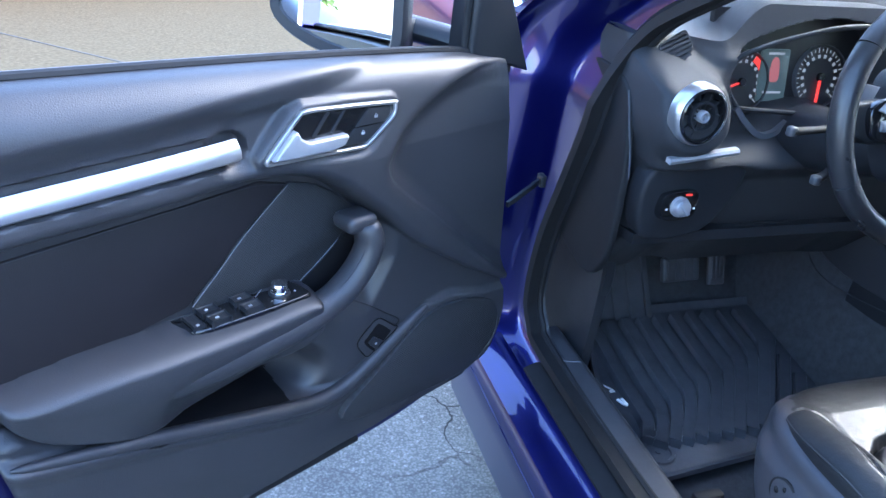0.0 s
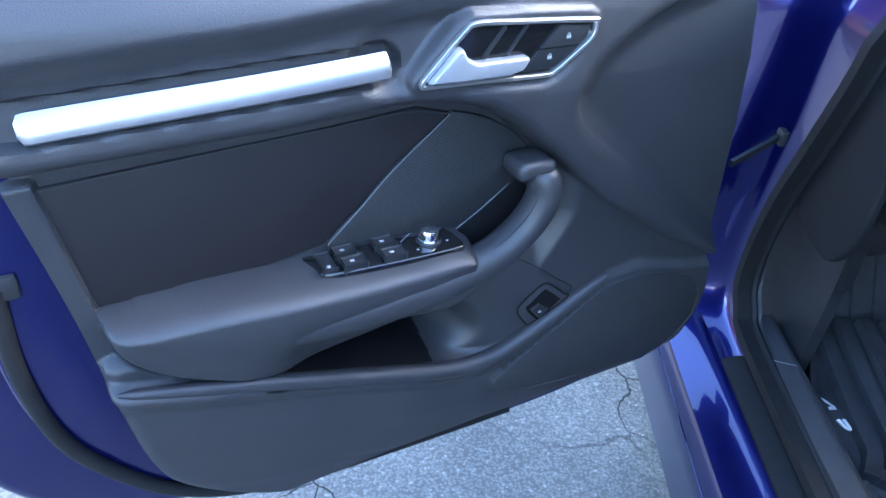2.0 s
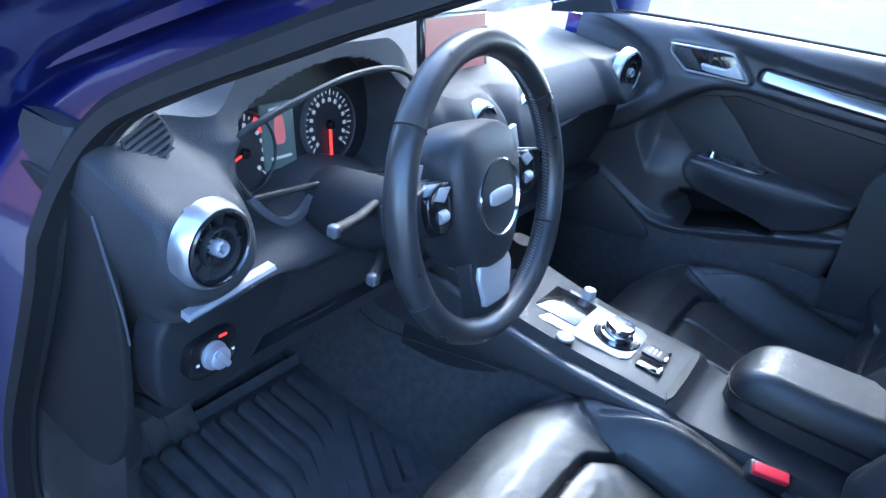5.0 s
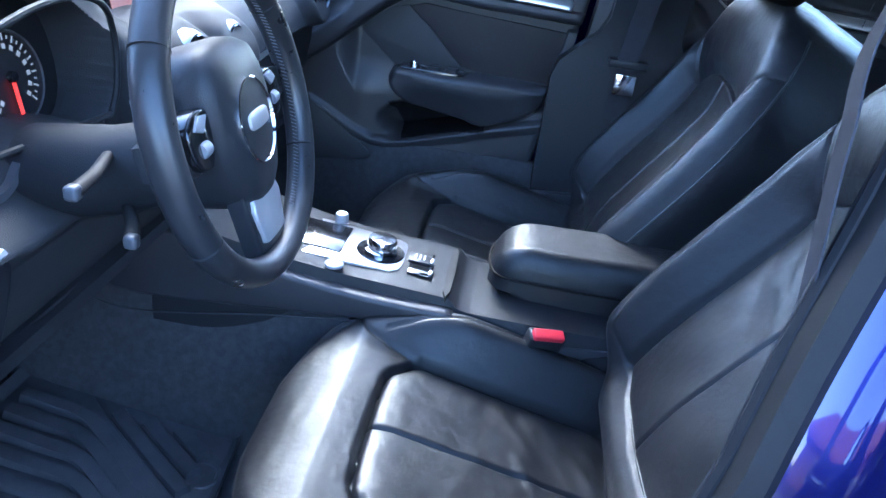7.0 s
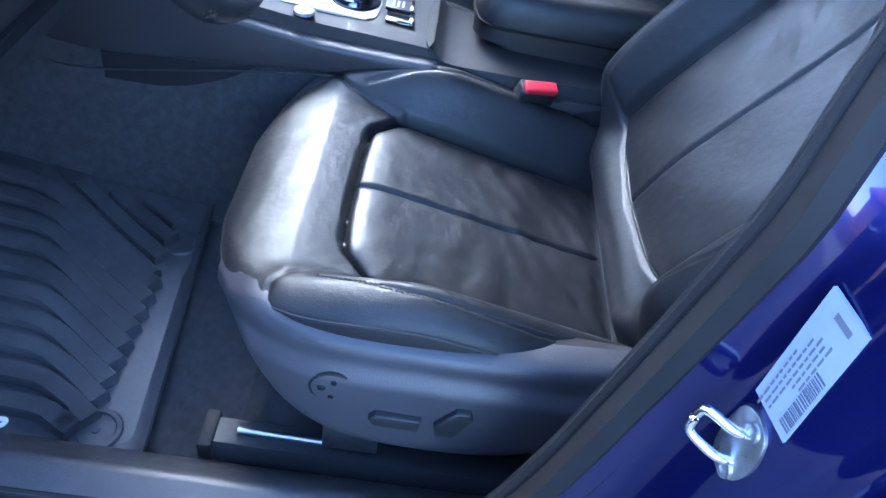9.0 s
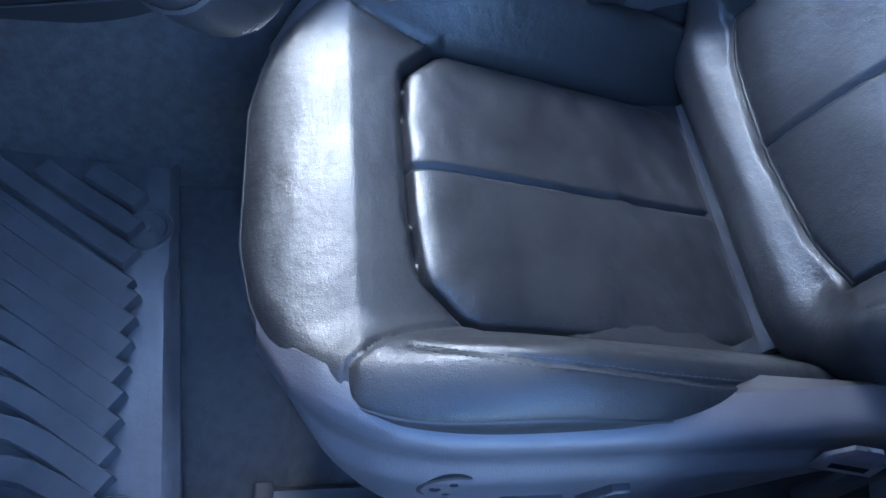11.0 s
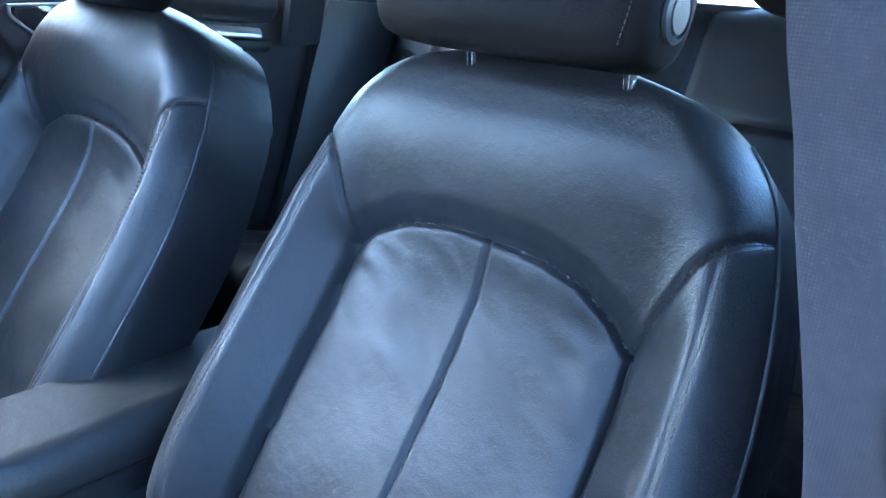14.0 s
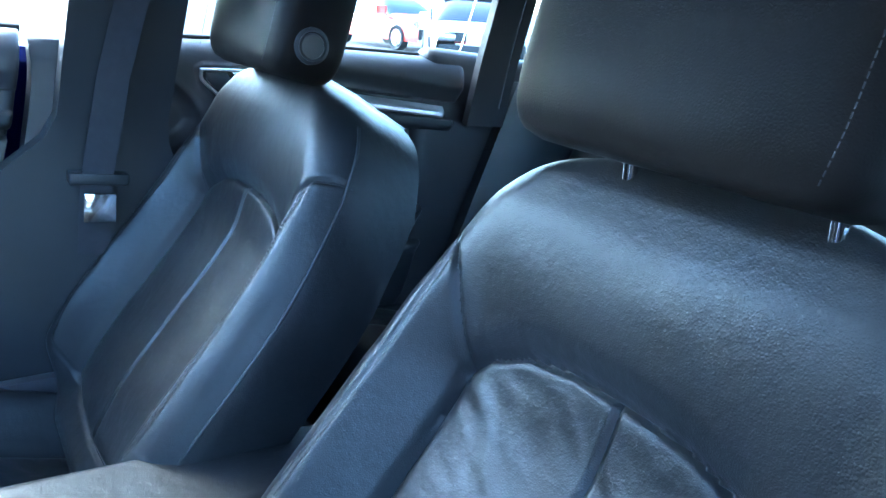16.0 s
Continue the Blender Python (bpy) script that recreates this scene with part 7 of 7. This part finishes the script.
def parked_car(x, y, yaw, paint, label):
    c = outside(thing("parked_car", label, "car", "parked cars", at=(0, 0, 0)))
    m = pose(x, y, 0, 0, 0, yaw)
    fr = Frame(m.translation, m.col[0].xyz, m.col[1].xyz, (0, 0, 1))

    def hull(s, t):
        v = -2.2 + 4.4 * t
        a = math.pi * s
        w = 0.88 * (1 - 0.10 * abs(v / 2.2) ** 4)
        top = 0.92 - 0.16 * max(0, (v - 0.9) / 1.3) ** 1.5 - 0.05 * max(0, (-v - 1.5) / 0.7)
        c_, s_ = math.cos(a), math.sin(a)
        return fr(math.copysign(abs(c_) ** 0.3, c_) * w, v, 0.25 + (top - 0.25) * abs(s_) ** 0.35)
    part("body", sheet(hull, 24, 30), paint, c, "glossy painted car body")

    def cabin(s, t):
        v = -1.85 + 2.75 * t
        a = math.pi * s
        e = max(0.0, 1 - abs(2 * t - 1) ** 2.6)
        c_, s_ = math.cos(a), math.sin(a)
        return fr(math.copysign(abs(c_) ** 0.35, c_) * (0.80 - 0.14 * abs(s_)), v, 0.86 + 0.56 * e * abs(s_) ** 0.5)
    part("windows", sheet(cabin, 20, 24), GLOSS, c, "dark car glass")
    part("roof", sheet(lambda s, t: fr((s - 0.5) * 1.24, -1.25 + 1.45 * t, 1.405 + 0.03 * math.sin(math.pi * s) * math.sin(math.pi * t)), 10, 10, back=(0, 0, -0.02)), paint, c)
    for sx in (-1, 1):
        for v in (-1.35, 1.35):
            wf = Frame(fr(sx * 0.80, v, 0.32), fr.v, (0, 0, 1), fr.u * sx)
            w = part("wheel", lathe(wf, [(0.20, 0.06), (0.30, 0.10), (0.32, 0.06), (0.32, -0.10), (0.0, -0.10)], 32), TYRE, c, "black tyre")
            part("rim", lathe(wf, [(0.21, 0.075), (0.20, 0.085), (0.12, 0.07), (0.05, 0.09), (0, 0.09)], 32), SILVER, w, "silver wheel rim")
            for k in range(5):
                a = 2 * math.pi * k / 5
                d = Frame(wf.o, wf.u * math.cos(a) + wf.v * math.sin(a), wf.v * math.cos(a) - wf.u * math.sin(a), wf.n)
                part("spoke", box(d, (0.11, 0, 0.085), (0.18, 0.035, 0.02), 0.005), SILVER, w)
        part("headlight", box(fr, (sx * 0.62, 2.10, 0.66), (0.34, 0.14, 0.14), 0.04, 3), CHROME, c)
        part("door_mirror", box(fr, (sx * 0.95, 0.75, 0.98), (0.2, 0.1, 0.13), 0.03), paint, c)
    part("bumper", box(fr, (0, 2.14, 0.45), (1.5, 0.12, 0.18), 0.04), TYRE, c)
    return c


parked_car(13.5, -8.8, 60, CARWHITE, "white car parked by the street")
parked_car(19.5, -10.5, 95, CARRED, "red car parked across the street")
parked_car(7.6, -16.5, 170, CARWHITE, "white car parked behind, seen through the rear window")
parked_car(-7.5, -4.2, 65, CARWHITE, "pale car parked on the driveway behind")
ASPHALT = material("street_asphalt", (0.06, 0.06, 0.062), 0.9, var=0.25, var_scale=3, bump=0.5, bump_scale=60, dist=0.004)
road = part("road", box(WORLD, (20.0, -20.0, 0.003), (28.0, 60.0, 0.006), 0.0), ASPHALT, None, smooth=False)
outside(tagged(road, "grey asphalt street", "road", kind="structure"))

# house and shrubs behind on the driveway's far side
WALL = material("warm_brick_wall", (0.42, 0.2, 0.12), 0.85, var=0.2, var_scale=6, bump=0.4, bump_scale=40)
ROOFM = material("terracotta_roof", (0.42, 0.13, 0.07), 0.8, var=0.25, var_scale=9, bump=0.5, bump_scale=20)
CREAM = material("cream_render", (0.72, 0.68, 0.6), 0.9, var=0.06, var_scale=5)
LEAF = material("sunny_leaves", (0.10, 0.17, 0.03), 0.6, var=0.4, var_scale=8)
BARK = material("bark", (0.12, 0.09, 0.06), 0.9, var=0.3, var_scale=12, bump=0.6, bump_scale=40)
house = outside(thing("house", "low house with terracotta roof across the driveway", "house", at=(0, 0, 0)))
HW = Frame((-15.0, -12.5, 0), (0.5, -0.866, 0), (0, 0, 1), (0.866, 0.5, 0))
part("wall", slab(HW, [(-6, 0), (6, 0), (6, 2.7), (-6, 2.7)], -6, 0, 0), CREAM, house, "cream rendered wall")
part("roof", slab(Frame(HW.o, HW.n, (0, 0, 1), HW.u), [(0.7, 2.6), (0.7, 2.75), (-3.0, 4.6), (-6.7, 2.75), (-6.7, 2.6)], -6.5, 6.5, 0), ROOFM, house, "terracotta tiled roof", smooth=False)
for k in (-3.6, 0.2, 3.6):
    w = part("window", box(HW, (k, 1.5, 0.0), (1.3, 1.2, 0.06), 0.0), CARWHITE, house, "white framed window", smooth=False)
    part("pane", box(HW, (k, 1.5, 0.035), (1.12, 1.02, 0.01), 0.0), GLOSS, w, smooth=False)


front_house = outside(thing("house", "low pinkish brick house beyond the drive", "house", at=(0, 0, 0)))
FH = Frame((-2.3, 11.6, 0), (0.781, 0.625, 0), (0, 0, 1), (0.625, -0.781, 0))
part("wall", slab(FH, [(-14, 0), (4.5, 0), (4.5, 2.9), (-14, 2.9)], -8.0, 0.0, 0), WALL, front_house, "pinkish brick wall")
part("roof", slab(Frame(FH.o, FH.n, (0, 0, 1), FH.u), [(0.7, 2.75), (0.7, 2.9), (-4.0, 4.7), (-8.7, 2.9), (-8.7, 2.75)], -14.6, 5.1, 0), ROOFM, front_house, "terracotta tiled roof", smooth=False)
for k in (-10.5, -6.0, 1.5):
    w = part("window", box(FH, (k, 1.6, 0.01), (1.5, 1.3, 0.08), 0.0), CARWHITE, front_house, "white framed window", smooth=False)
    part("pane", box(FH, (k, 1.6, 0.055), (1.3, 1.1, 0.02), 0.0), GLOSS, w, smooth=False)


def shrub(x, y, r, hgt, seed):
    t = outside(thing("shrub", "leafy sunlit yellow-green shrub", "shrub", "shrubs", at=(0, 0, 0)))
    rg = random.Random(seed)
    part("trunk", sweep([(x, y, 0), (x + 0.05, y, hgt * 0.35), (x + 0.1, y + 0.05, hgt * 0.6)], circle(0.06, 8), up=(1, 0, 0), scale=lambda q: 1 - 0.5 * q), BARK, t)
    verts, faces = [], []
    for k in range(1500):
        a, b = rg.uniform(0, 6.283), rg.uniform(-0.8, 1.0)
        rr = r * (0.55 + 0.45 * rg.random()) * (1 + 0.35 * noise.noise(Vector((math.cos(a) * 2, math.sin(a) * 2, b * 2 + seed))))
        c = Vector((x + rr * math.cos(a) * math.sqrt(max(0, 1 - b * b * 0.8)), y + rr * math.sin(a) * math.sqrt(max(0, 1 - b * b * 0.8)), hgt * 0.62 + b * hgt * 0.36))
        q = Euler((rg.uniform(0, 6), rg.uniform(0, 6), rg.uniform(0, 6))).to_matrix()
        i = len(verts)
        s = rg.uniform(0.05, 0.10)
        for p in ((-1, 0, 0), (0, -0.45, 0.1), (1, 0, 0), (0, 0.45, 0.1)):
            verts.append(c + q @ (Vector(p) * s))
        faces.append((i, i + 1, i + 2, i + 3))
    me = bpy.data.meshes.new("crown")
    me.from_pydata(verts, [], faces)
    me.materials.append(LEAF)
    ob = new("crown", me)
    ob.parent = t
    return t


shrub(-8.5, -6.4, 0.9, 2.0, 3)
shrub(-9.6, -5.2, 0.8, 1.6, 8)
shrub(-11.0, -7.2, 1.1, 2.4, 12)

# ---- the car stands level: lay the built frame onto the ground ----
for ob in list(scene.objects):
    if ob.parent is None and ob.name not in OUTSIDE and ob.type in ("EMPTY", "MESH"):
        ob.matrix_basis = CAR @ ob.matrix_basis
